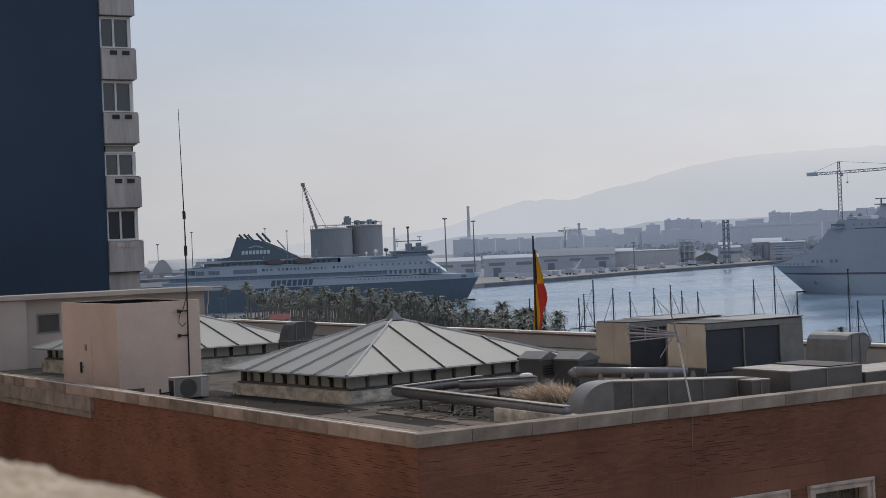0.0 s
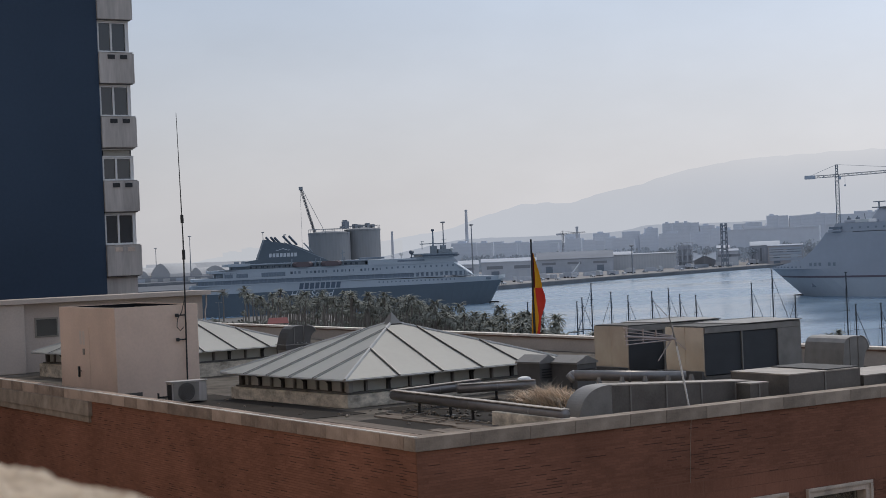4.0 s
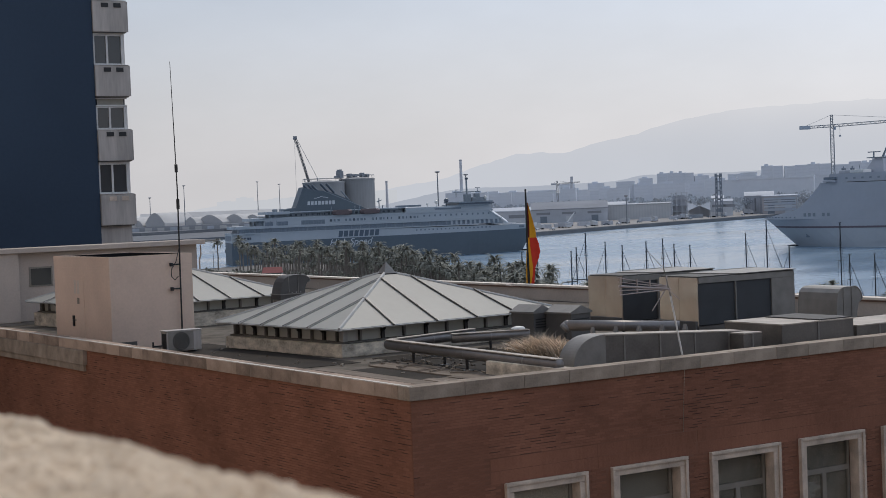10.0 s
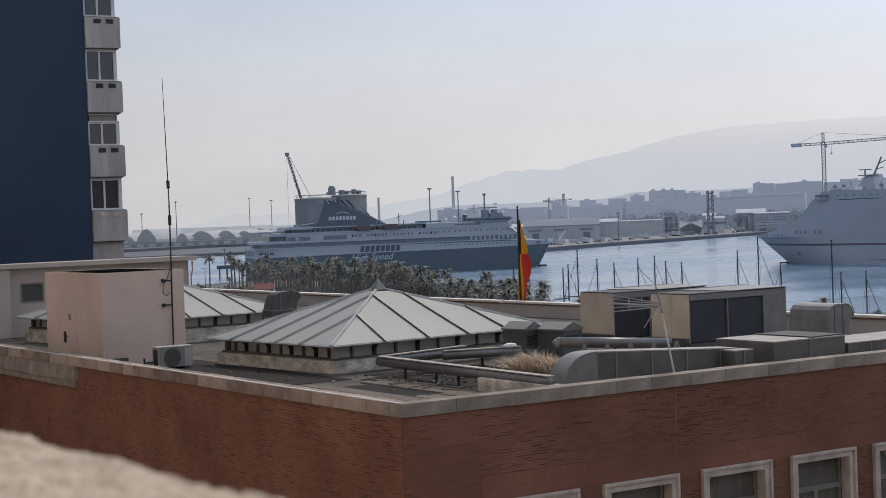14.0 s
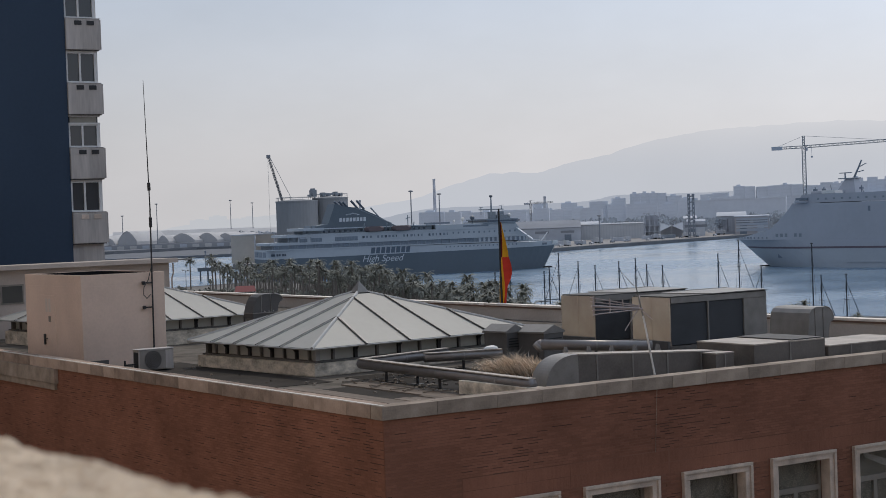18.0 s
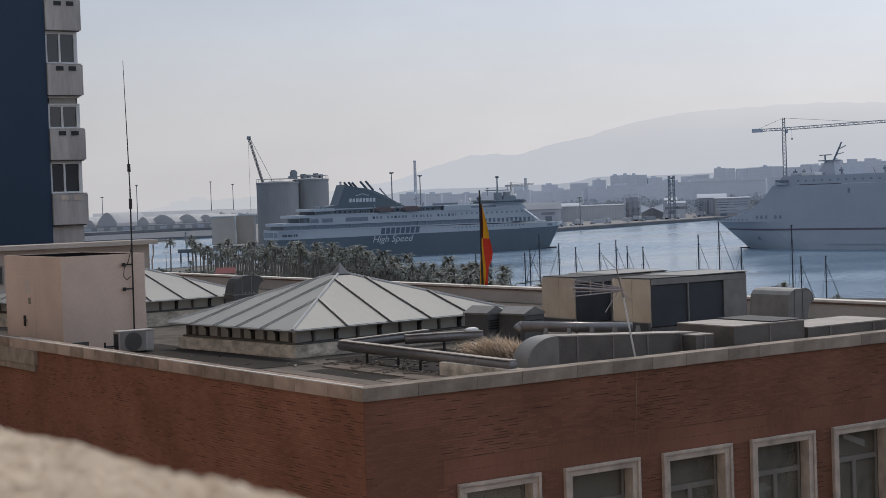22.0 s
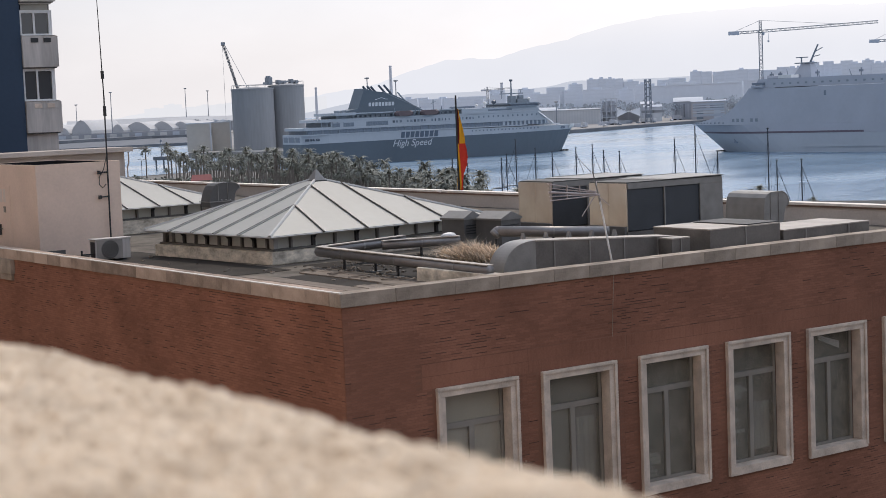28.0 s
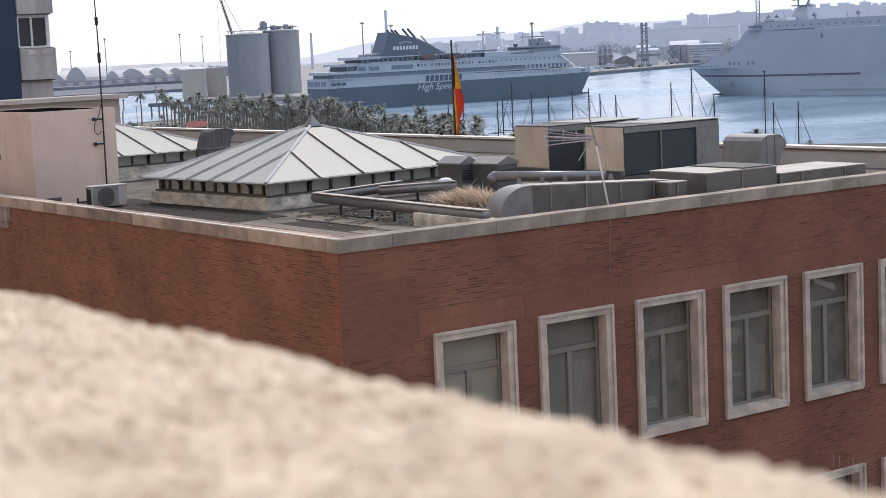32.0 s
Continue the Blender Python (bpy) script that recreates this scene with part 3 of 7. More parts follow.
for y0, y1 in ((27.0, 35.9), (35.96, 44.6), (44.66, 52.7), (53.0, 61.4), (61.46, 70.2), (70.26, 79.0), (79.06, 88.0)):
    part("parapet_coping", Mesh().bbox((BX1 - 0.36, y0, 18.553), (BX1 + 0.05, y1, 18.63), 0.01), M_COPE, bricks, "pale coping")
part("parapet_band", Mesh().box((BX1 - 0.335, 27.0, 18.50), (BX1 - 0.303, 88, 18.548)), surf("brown_edge", (0.22, 0.14, 0.11), 0.8), bricks, "dull brown edge line")


def window(x, z0, blind):
    y = BY
    w = part("window", Mesh().box((x - 0.1, y + 0.400, z0 - 0.1), (x + W_W + 0.1, y + 0.440, z0 + W_H + 0.1)), M_ROOM_REFLECT, bricks)
    s = 0.19
    part("stone_jamb", Mesh().bbox((x, y - 0.06, z0 + s), (x + s, y + 0.220, z0 + W_H - s), 0.01), M_STONE, w)
    part("stone_jamb", Mesh().bbox((x + W_W - s, y - 0.06, z0 + s), (x + W_W, y + 0.220, z0 + W_H - s), 0.01), M_STONE, w)
    part("stone_head", Mesh().bbox((x, y - 0.06, z0 + W_H - s + 0.003), (x + W_W, y + 0.220, z0 + W_H), 0.01), M_STONE, w)
    part("stone_sill", Mesh().bbox((x, y - 0.08, z0), (x + W_W, y + 0.240, z0 + s - 0.003), 0.01), M_STONE, w)
    o, q = 0.065, y - 0.1
    part("stone_moulding", Mesh().bbox((x - 0.01, q, z0 + o), (x + o, y - 0.062, z0 + W_H - o), 0.012).bbox((x + W_W - o, q, z0 + o), (x + W_W + 0.01, y - 0.062, z0 + W_H - o), 0.012).bbox((x - 0.01, q, z0 + W_H - o + 0.003), (x + W_W + 0.01, y - 0.062, z0 + W_H + 0.01), 0.012), M_STONE, w)
    ix0, ix1, iz0, iz1 = x + s, x + W_W - s, z0 + s, z0 + W_H - s
    zt = iz1 - 0.72
    f = Mesh()
    t = 0.062
    f.box((ix0, y + 0.235, iz0), (ix0 + t, y + 0.310, iz1)).box((ix1 - t, y + 0.235, iz0), (ix1, y + 0.310, iz1))
    f.box((ix0 + t, y + 0.235, iz1 - t), (ix1 - t, y + 0.310, iz1)).box((ix0 + t, y + 0.235, iz0), (ix1 - t, y + 0.310, iz0 + t))
    f.box((ix0 + t, y + 0.230, zt), (ix1 - t, y + 0.310, zt + 0.12))
    xm = (ix0 + ix1) / 2
    f.box((xm - 0.06, y + 0.230, iz0 + t), (xm + 0.06, y + 0.310, zt))
    part("sash", f, M_WINFR, w, "grey painted casement")
    for a, b2, c, d in ((ix0 + t, xm - 0.06, iz0 + t, zt), (xm + 0.06, ix1 - t, iz0 + t, zt), (ix0 + t, ix1 - t, zt + 0.12, iz1 - t)):
        part("pane", Mesh().box((a, y + 0.265, c), (b2, y + 0.275, d)), M_PANE, w)
    if blind:
        part("roller_blind", Mesh().box((ix0 + t, y + 0.278, iz0 + 0.08), (ix1 - t, y + 0.286, iz1 - t)), M_BLIND, w)
    return w


r3 = random.Random(9)
for i, x in enumerate(WINDOWS_X):
    w = window(x, W_Z, i == 0)
    window(x, 8.45, False)
    if i == 1:
        part("net_curtain", Mesh().box((x + 0.27, BY + 0.332, W_Z + 0.27), (x + W_W - 0.27, BY + 0.340, W_Z + W_H - 0.27)), M_NET, w, "greyish net curtain filling the window")
    if i in (1, 3):
        part("net_curtain", Mesh().prism([(x + 0.95 + 0.07 * k, BY + (0.295 if k % 2 else 0.32), W_Z + 0.3) for k in range(11)] + [(x + 0.95 + 0.07 * k, BY + (0.30 if k % 2 else 0.325), W_Z + 0.3) for k in reversed(range(11))], (0, 0, 0.1), (0, 0, 1.6 if i == 1 else 1.2)), M_PAPER, w, "pale net curtain behind the glass")
    if i in (1, 2, 3):
        for k in range(6):
            x0 = x + 0.32 + r3.uniform(0, 0.25)
            z0 = W_Z + 0.28 + 0.09 * k if i != 3 else W_Z + 0.6 + 0.26 * k
            part("paper_stack", Mesh().box((x0, BY + 0.290, z0), (x0 + r3.uniform(0.2, 0.4), BY + 0.340, z0 + 0.07)), M_PAPER, w, "stacked papers behind the glass")
    if i == 3:
        part("loose_sheet", Mesh().hexa([(x + 0.3, BY + 0.300, W_Z + 1.62), (x + 1.0, BY + 0.300, W_Z + 1.84), (x + 1.0, BY + 0.31, W_Z + 1.84), (x + 0.3, BY + 0.31, W_Z + 1.62), (x + 0.3, BY + 0.300, W_Z + 1.72), (x + 0.7, BY + 0.300, W_Z + 1.94), (x + 0.7, BY + 0.31, W_Z + 1.94), (x + 0.3, BY + 0.31, W_Z + 1.72)]), M_PAPER, w, "loose pale sheet behind the transom")
    if i == 4:
        part("ceiling_lamp", Mesh().hexa([(x + 0.75, BY + 0.300, 16.05), (x + 1.45, BY + 0.300, 15.78), (x + 1.45, BY + 0.320, 15.78), (x + 0.75, BY + 0.320, 16.05), (x + 0.7, BY + 0.300, 16.18), (x + 1.45, BY + 0.300, 15.95), (x + 1.45, BY + 0.320, 15.95), (x + 0.7, BY + 0.320, 16.18)]), M_WHITE, w, "white lamp tray seen through the glass")
part("wall_cable", Mesh().path([(22.78, BY - 0.02, 18.235), (22.73, BY - 0.018, 17.6), (22.69, BY - 0.018, 16.93)], 0.005, 5), M_CAP, bricks, "thin pale cable down the wall")


# ---- roof: the skylights ----
def skylight(name, m0, lx, ly, curb, label):
    s = thing(name, label, "skylight", m0, group="roof skylights")
    ze = curb + 0.42
    apex = Vector((lx / 2, ly / 2, ze + 1.24))
    K = [Vector(p) for p in ((0, 0, ze), (lx, 0, ze), (lx, ly, ze), (0, ly, ze))]
    part("curb", Mesh().bbox((0.2, 0.2, 0), (lx - 0.2, ly - 0.2, curb), 0.03), M_PLASTER_W, s, "stained whitewashed curb")
    # the sill's dark tone stands in for shade under the glazing
    part("sill", Mesh().bbox((0.30, 0.30, curb + 0.003), (lx - 0.30, ly - 0.30, curb + 0.05), 0.008), M_SILL, s, "metal sill darkened for the shade round the glazing")
    for i in range(4):
        a, b2 = K[i], K[(i + 1) % 4]
        n = (b2 - a).cross(apex - a).normalized()
        part("roof_panel", Mesh().prism([a, b2, apex], (0, 0, 0), -n * 0.06), M_PANEL, s)
        up = apex - (a + b2) / 2
        along = (b2 - a).normalized()
        for u, v in ((0.222, 0.252), (0.410, 0.430), (0.590, 0.570), (0.778, 0.748)):
            foot = a.lerp(b2, u)
            top = a.lerp(b2, v) + up * (1 - abs(2 * v - 1))
            lo, hi = foot + n * 0.012 - up.normalized() * 0.06, top + n * 0.012
            part("batten", Mesh().hexa([lo - along * 0.022, lo + along * 0.022, hi + along * 0.022, hi - along * 0.022, lo - along * 0.02 + n * 0.03, lo + along * 0.02 + n * 0.03, hi + along * 0.02 + n * 0.03, hi - along * 0.02 + n * 0.03]), M_BATTEN, s, "dark batten")
            # a pale strip added beside the batten stands for its sunlit side
            lo, hi = lo + along * 0.036, hi + along * 0.036 - up.normalized() * 0.03
            part("batten_lit_strip", Mesh().hexa([lo - along * 0.014, lo + along * 0.014, hi + along * 0.014, hi - along * 0.014, lo - along * 0.012 + n * 0.022, lo + along * 0.012 + n * 0.022, hi + along * 0.012 + n * 0.022, hi - along * 0.012 + n * 0.022]), M_STRIP, s, "pale strip for the sunlit side of the batten")
        part("hip_cap", Mesh().tube(a, apex, 0.045, 0.045, 6), M_STRIP, s)
        part("eave_trim", Mesh().tube(a - n * 0.03, b2 - n * 0.03, 0.028, 0.028, 4), M_STRIP, s, "pale folded eave edge")
    c = [apex + Vector(v) for v in ((-0.19, -0.19, -0.05), (0.19, -0.19, -0.05), (0.19, 0.19, -0.05), (-0.19, 0.19, -0.05))]
    tip = apex + Vector((0, 0, 0.27))
    fin = Mesh().poly(c[::-1])
    for i in range(4):
        fin.poly([c[i], c[(i + 1) % 4], tip])
    part("finial", fin, M_STEEL, s, "small pointed metal cap")
    part("finial_flashing", Mesh().bbox((apex.x - 0.22, apex.y - 0.22, apex.z - 0.09), (apex.x + 0.22, apex.y + 0.22, apex.z - 0.055), 0.01), M_BATTEN, s, "dark flashing under the cap")
    o = 0.44
    cs = [Vector((o, o, 0)), Vector((lx - o, o, 0)), Vector((lx - o, ly - o, 0)), Vector((o, ly - o, 0))]
    for i in range(4):
        a, b2 = cs[i], cs[(i + 1) % 4]
        d = (b2 - a).normalized()
        q = Vector((-d.y, d.x, 0))
        ln = (b2 - a).length
        full = (K[(i + 1) % 4] - K[i]).length
        feet = sorted([full * u - o for u in (0.222, 0.410, 0.590, 0.778)])
        gap = feet[1] - feet[0]
        stops = [0.0] + sorted(feet + [f + gap / 2 for f in feet[:-1]] + [feet[0] - gap / 2, feet[-1] + gap / 2]) + [ln]
        for k, (u0, u1) in enumerate(zip(stops, stops[1:])):
            p0, p1 = a + d * u0, a + d * u1
            if k:
                strong = min(abs(u0 - f) for f in feet) < 0.05
                hw = 0.045 if strong else 0.028
                part("mullion", Mesh().prism([p0 - d * hw - q * 0.02, p0 + d * hw - q * 0.02, p0 + d * hw + q * 0.08, p0 - d * hw + q * 0.08], (0, 0, curb + 0.052), (0, 0, ze - 0.02)), M_BATTEN if strong else M_STEEL, s)
                if strong:
                    part("eave_bracket", Mesh().prism([p0 - q * 0.022 + Vector((0, 0, ze - 0.19)), p0 - q * 0.20 + Vector((0, 0, ze - 0.012)), p0 - q * 0.022 + Vector((0, 0, ze - 0.012))], -d * 0.02, d * 0.02), M_BATTEN, s, "dark bracket under the eave")
            part("pane", Mesh().prism([p0 + d * 0.05 + q * 0.05, p1 - d * 0.05 + q * 0.05, p1 - d * 0.05 + q * 0.065, p0 + d * 0.05 + q * 0.065], (0, 0, curb + 0.052), (0, 0, ze)), M_PANE_S, s)
        part("corner_post", Mesh().bbox((a.x - 0.07, a.y - 0.07, curb + 0.052), (a.x + 0.07, a.y + 0.07, ze), 0.01), M_STRIP if i == 0 else M_SILL, s)
    return s


M_BATTEN = surf("batten_dark", (0.045, 0.042, 0.042), 0.6, 0.1, var=0.35)
M_STRIP = surf("lit_strip_trim_alloy", (0.44, 0.43, 0.41), 0.5, 0.1, var=0.15)
M_SILL = surf("sill_shaded", (0.12, 0.112, 0.102), 0.7, var=0.35, scale=3, fine=18)
skylight("skylight", pose(20.21, 36.75, ROOFZ, 0, 0, 5.5), 7.6, 6.2, 0.34, "pyramid skylight with pale panels, dark battens and stained curb")
skylight("skylight", pose(19.92, 50.85, ROOFZ, 0, 0, 5), 6.95, 7.5, 0.47, "pyramid skylight with pale panels beside the stair house")
# a darker area of the flat roof beside the skylight
tagged(part("dark_roof_patch", Mesh().box((17.0, 35.5, ROOFZ + 0.004), (20.1, 44.5, ROOFZ + 0.012)), M_ROOF_D), "dark patch on the flat roof beside the skylight", "roof felt", kind="structure")

# weathered boards laid along the roof edge, with a strip of bare felt between them
boards = thing("roof_decking", "weathered grey boards laid lengthwise on the roof", "decking")
rk = random.Random(41)
x = 16.48
while x < 21.0:
    w = rk.choice((0.20, 0.24, 0.28))
    y0, y1 = 27.0 + rk.uniform(0, 0.3), 35.2 + rk.uniform(-0.5, 0.2) - max(0.0, x - 19.5) * 0.6
    if 18.86 < x + w / 2 < 19.74:
        y1 = 30.8 + rk.uniform(-0.15, 0.1)
    if x < 20.4:
        part("board", Mesh().bbox((x, y0, ROOFZ + 0.006), (x + w - 0.015, y1, ROOFZ + 0.03 + rk.uniform(0, 0.02)), 0.006), M_BOARD, boards)
    x += w
tagged(part("bare_felt", Mesh().box((18.86, 30.6, ROOFZ + 0.004), (19.78, 34.1, ROOFZ + 0.01)), M_ROOF_D), "strip of dark bare felt between the boards", "roof felt", kind="structure")
# shadow between the pipes, laid on the roof as a dark patch
tagged(part("pipe_shadow", Mesh().box((20.9, 30.6, ROOFZ + 0.004), (24.3, 36.3, ROOFZ + 0.009)), M_ROOF_D), "dark patch for the shadow between the pipes", "roof felt", kind="structure")
for k in range(8):
    lath = part("lath", Mesh().bbox((-0.022, -rk.uniform(0.15, 0.4), 0), (0.022, rk.uniform(0.15, 0.5), 0.025), 0.004), M_BOARD)
    tagged(lath, "loose weathered lath lying on the roof boards", "lath", "loose laths")
    lath.matrix_basis = pose(rk.uniform(19.7, 20.8), rk.uniform(30.5, 34.5), ROOFZ + 0.055, 0, 0, rk.choice((-75, -60, -20, 60, 80)) + rk.uniform(-12, 12))

# ---- roof: stair house, wall behind, antenna mast ----
house = thing("stair_house", "plain white rendered stair house with dark flat top", "stair house")
part("body", Mesh().bbox((17.3, 44.9, ROOFZ), (19.87, 49.55, 20.42), 0.03), M_PLASTER, house)
part("rim", Mesh().box((17.3, 44.9, 20.40), (19.87, 44.98, 20.73)), M_PLASTER, house)
part("rim", Mesh().box((17.3, 44.981, 20.40), (17.38, 49.55, 20.73)), M_PLASTER, house)
part("rim", Mesh().box((19.79, 44.981, 20.40), (19.87, 49.55, 20.73)), M_PLASTER, house)
part("rim", Mesh().box((17.381, 49.47, 20.40), (19.789, 49.55, 20.73)), M_PLASTER, house)
# black lining stands for the shadow inside the hollow rim
part("rim_shade_lining", Mesh().box((17.39, 49.44, 20.43), (19.78, 49.465, 20.715)).box((19.76, 45.0, 20.43), (19.785, 49.43, 20.715)).box((17.39, 45.0, 20.425), (19.75, 49.43, 20.44)), M_RUBBER, house, "black lining in place of the shade inside the rim")
part("door", Mesh().bbox((17.285, 47.0, ROOFZ + 0.05), (17.303, 48.3, 20.12), 0.004), M_PLASTER, house, "flush white door")
part("door_handle", Mesh().bbox((17.23, 47.82, 18.64), (17.285, 47.90, 18.96), 0.008).tube((17.24, 47.86, 18.83), (17.24, 47.62, 18.83), 0.016), M_DARK, house, "black lever handle")
part("notice", Mesh().bbox((17.27, 47.38, 19.32), (17.287, 47.54, 19.5), 0.003), M_WINFR, house)
for k in range(2):
    part("paper_notice", Mesh().bbox((17.284, 47.36 + 0.26 * k, 19.62), (17.298, 47.54 + 0.26 * k, 20.02), 0.003), M_CREAM, house, "faded paper notice")
part("low_vent", Mesh().box((17.38, 44.885, ROOFZ + 0.10), (18.05, 44.897, ROOFZ + 0.22)), M_VENT, house)
wing = thing("roof_wing", "white rendered rooftop wing with flat roof and small window", "roof wing")
part("body", Mesh().bbox((19.7, 60.5, ROOFZ), (27.0, 61.6, 20.62), 0.03), M_PLASTER_D, wing)
part("pier", Mesh().bbox((16.6, 60.2, ROOFZ), (19.69, 61.6, 20.62), 0.03), M_PLASTER_D, wing)
part("roof_edge", Mesh().bbox((16.4, 60.1, 20.625), (27.2, 61.9, 20.80), 0.015), M_PLASTER_D, wing, "projecting flat roof edge")
part("window", Mesh().box((20.22, 60.46, 19.40), (21.0, 60.51, 20.02)), M_PANE_D, wing)
part("window_frame", Mesh().box((20.16, 60.47, 19.34), (20.22, 60.52, 20.08)).box((21.0, 60.47, 19.34), (21.06, 60.52, 20.08)).box((20.22, 60.47, 20.02), (21.0, 60.52, 20.08)).box((20.22, 60.47, 19.34), (21.0, 60.52, 19.40)), M_WINFR, wing)
part("eave_lip", Mesh().box((27.202, 60.3, 20.70), (27.9, 61.7, 20.76)), M_STEEL, wing, "thin metal eave")
part("gutter_pipe", Mesh().path([(27.12, 60.4, 20.6), (27.12, 60.4, 20.2), (27.06, 60.42, 20.0), (27.06, 60.42, 18.2)], 0.03, 6), M_PLASTER_D, wing)
mast = thing("antenna_mast", "tall thin dark whip antenna clamped to the stair house", "antenna")
part("mast", Mesh().tube((19.42, 44.8, 18.4), (19.46, 44.8, 22.6), 0.026, 0.023), M_DARK, mast)
part("whip", Mesh().tube((19.46, 44.8, 22.6), (19.40, 44.8, 26.32), 0.02, 0.008), M_DARK, mast)
part("coil", Mesh().tube((19.455, 44.8, 23.1), (19.45, 44.8, 23.33), 0.05, 0.05), M_DARK, mast)
part("coil", Mesh().tube((19.46, 44.8, 22.03), (19.46, 44.8, 22.32), 0.05, 0.05), M_DARK, mast)
for z in (19.71, 20.42):
    part("bracket", Mesh().tube((19.44, 44.8, z), (19.44, 44.91, z), 0.025).bbox((19.13, 44.76, z - 0.05), (19.21, 44.86, z + 0.05), 0.01).tube((19.15, 44.82, z), (19.46, 44.82, z), 0.02), M_DARK, mast)
part("cable_loop", Mesh().path([(19.43, 44.76, 20.95), (19.3, 44.76, 20.5), (19.16, 44.76, 20.3), (19.14, 44.76, 20.08), (19.24, 44.76, 19.97), (19.36, 44.76, 20.08)], 0.012, 5), M_DARK, mast)


M_FAN = surf("fan_shadow_grey", (0.27, 0.245, 0.22), 0.7, var=0.2)
M_FAN2 = surf("fan_guard_grey", (0.17, 0.16, 0.15), 0.6, var=0.15)
M_FANHOLE = surf("fan_opening_dark", (0.11, 0.102, 0.095), 0.8, var=0.2)


def ac_unit(m0):
    u = thing("air_conditioner", "white outdoor air conditioner with round grey fan grille", "air conditioner", m0)
    part("case", Mesh().bbox((0, 0, 0.05), (1.04, 0.40, 0.60), 0.02), M_TWHITE, u)
    for k in range(6):
        ring = [(0.42 + (0.04 + 0.042 * k) * math.cos(a), -0.026, 0.325 + (0.04 + 0.042 * k) * math.sin(a)) for a in [j * 0.3142 for j in range(21)]]
        part("grille_ring", Mesh().path(ring, 0.006, 4), M_FAN2, u)
    part("fan_opening", Mesh().tube((0.42, -0.020, 0.325), (0.42, -0.0145, 0.325), 0.255, 0.255, 24), M_FANHOLE, u)
    part("fan_panel", Mesh().bbox((0.04, -0.014, 0.07), (0.80, -0.001, 0.585), 0.004), M_FAN, u, "dark grey fan panel")
    for x in (0.08, 0.82):
        part("foot", Mesh().bbox((x, 0.0, 0), (x + 0.08, 0.40, 0.048), 0.008), M_DARK, u)
    part("lid", Mesh().bbox((-0.02, -0.02, 0.603), (1.06, 0.42, 0.63), 0.006), M_TWHITE, u)
    part("side_cover", Mesh().box((-0.012, 0.02, 0.06), (-0.002, 0.3, 0.55)), M_DARK, u)
    part("valve", Mesh().tube((-0.01, 0.2, 0.22), (-0.34, 0.2, 0.22), 0.02).tube((-0.32, 0.2, 0.10), (-0.32, 0.2, 0.34), 0.03), M_DARK, u)


ac_unit(pose(17.93, 42.45, ROOFZ))


# ---- roof: ventilation plant ----
def plant_unit(m0, w, d, h, bays, label):
    """A sheet-metal plant box: end tinted for a reflection, black louvre bays in front, thin lid."""
    u = thing("ventilation_unit", label, "ventilation unit", m0, group="roof plant")
    part("end_plinth", Mesh().bbox((-0.10, 0.02, 0.0), (-0.002, d + 0.02, 0.26), 0.01), M_VENT, u, "dark plinth flange")
    part("end_panel", Mesh().bbox((0, 0.03, 0.12), (0.04, d, h), 0.008), M_STEEL_REFLECT, u, "bare metal end panel tinted for a warm reflection")
    part("end_seam", Mesh().box((-0.012, d * 0.48, 0.262), (-0.001, d * 0.52, h)), M_STEEL_REFLECT, u)
    part("end_panel", Mesh().bbox((w - 0.04, 0.03, 0.12), (w, d, h), 0.008), M_STEEL, u)
    part("back_panel", Mesh().box((0.05, d - 0.04, 0.12), (w - 0.05, d - 0.005, h)), M_STEEL, u)
    part("base_frame", Mesh().box((0.0, 0.0, 0), (w, d, 0.115)), M_DUCT, u)
    # a solid dark strip stands for the shaded gap and open top
    part("lid_gap_shade", Mesh().box((0.04, 0.03, h + 0.002), (w - 0.04, d - 0.03, h + 0.034)), M_VENTD, u, "dark strip in place of the shade under the lid")
    part("lid", Mesh().hexa([(w * 0.42, -0.03, h + 0.036), (w, -0.03, h + 0.036), (w, d + 0.04, h + 0.036), (w * 0.3, d + 0.04, h + 0.036), (w * 0.42, -0.03, h + 0.05), (w, -0.03, h + 0.062), (w, d + 0.04, h + 0.07), (w * 0.3, d + 0.04, h + 0.06)]), M_STEEL, u, "dull weathered lid")
    part("lid_edge", Mesh().box((w * 0.40, d + 0.042, h + 0.04), (w, d + 0.06, h + 0.085)), M_STRIP, u, "pale lid edge")
    part("head_rail", Mesh().box((0.05, 0.0, h - 0.16), (w - 0.05, 0.05, h)), M_STEEL, u)
    gw = w * 0.76
    part("blank_panel", Mesh().box((gw, 0.01, 0.12), (w - 0.045, 0.045, h - 0.165)), M_STEEL, u)
    part("inner_box", Mesh().box((0.06, 0.06, 0.13), (gw - 0.02, 0.2, h - 0.17)), M_GRILLE, u)
    for k in range(bays):
        x0, x1 = 0.06 + (gw - 0.06) * k / bays, 0.06 + (gw - 0.06) * (k + 1) / bays
        part("post", Mesh().box((x1 - 0.04, 0.0, 0.12), (x1, 0.06, h - 0.165)), M_STEEL, u)
        for i in range(22):
            z = 0.15 + i * (h - 0.34) / 22
            part("louvre", Mesh().hexa([(x0, 0.036, z), (x1 - 0.045, 0.036, z), (x1 - 0.045, 0.044, z), (x0, 0.044, z), (x0, 0.048, z + 0.05), (x1 - 0.045, 0.048, z + 0.05), (x1 - 0.045, 0.056, z + 0.05), (x0, 0.056, z + 0.05)]), M_GRILLE, u)
    return u


plant_unit(pose(30.75, 35.1, ROOFZ), 3.75, 1.65, 1.48, 2, "sheet-metal ventilation unit with two black louvre bays")
plant_unit(pose(30.58, 38.25, ROOFZ), 3.64, 1.62, 1.47, 2, "sheet-metal ventilation unit behind its twin")


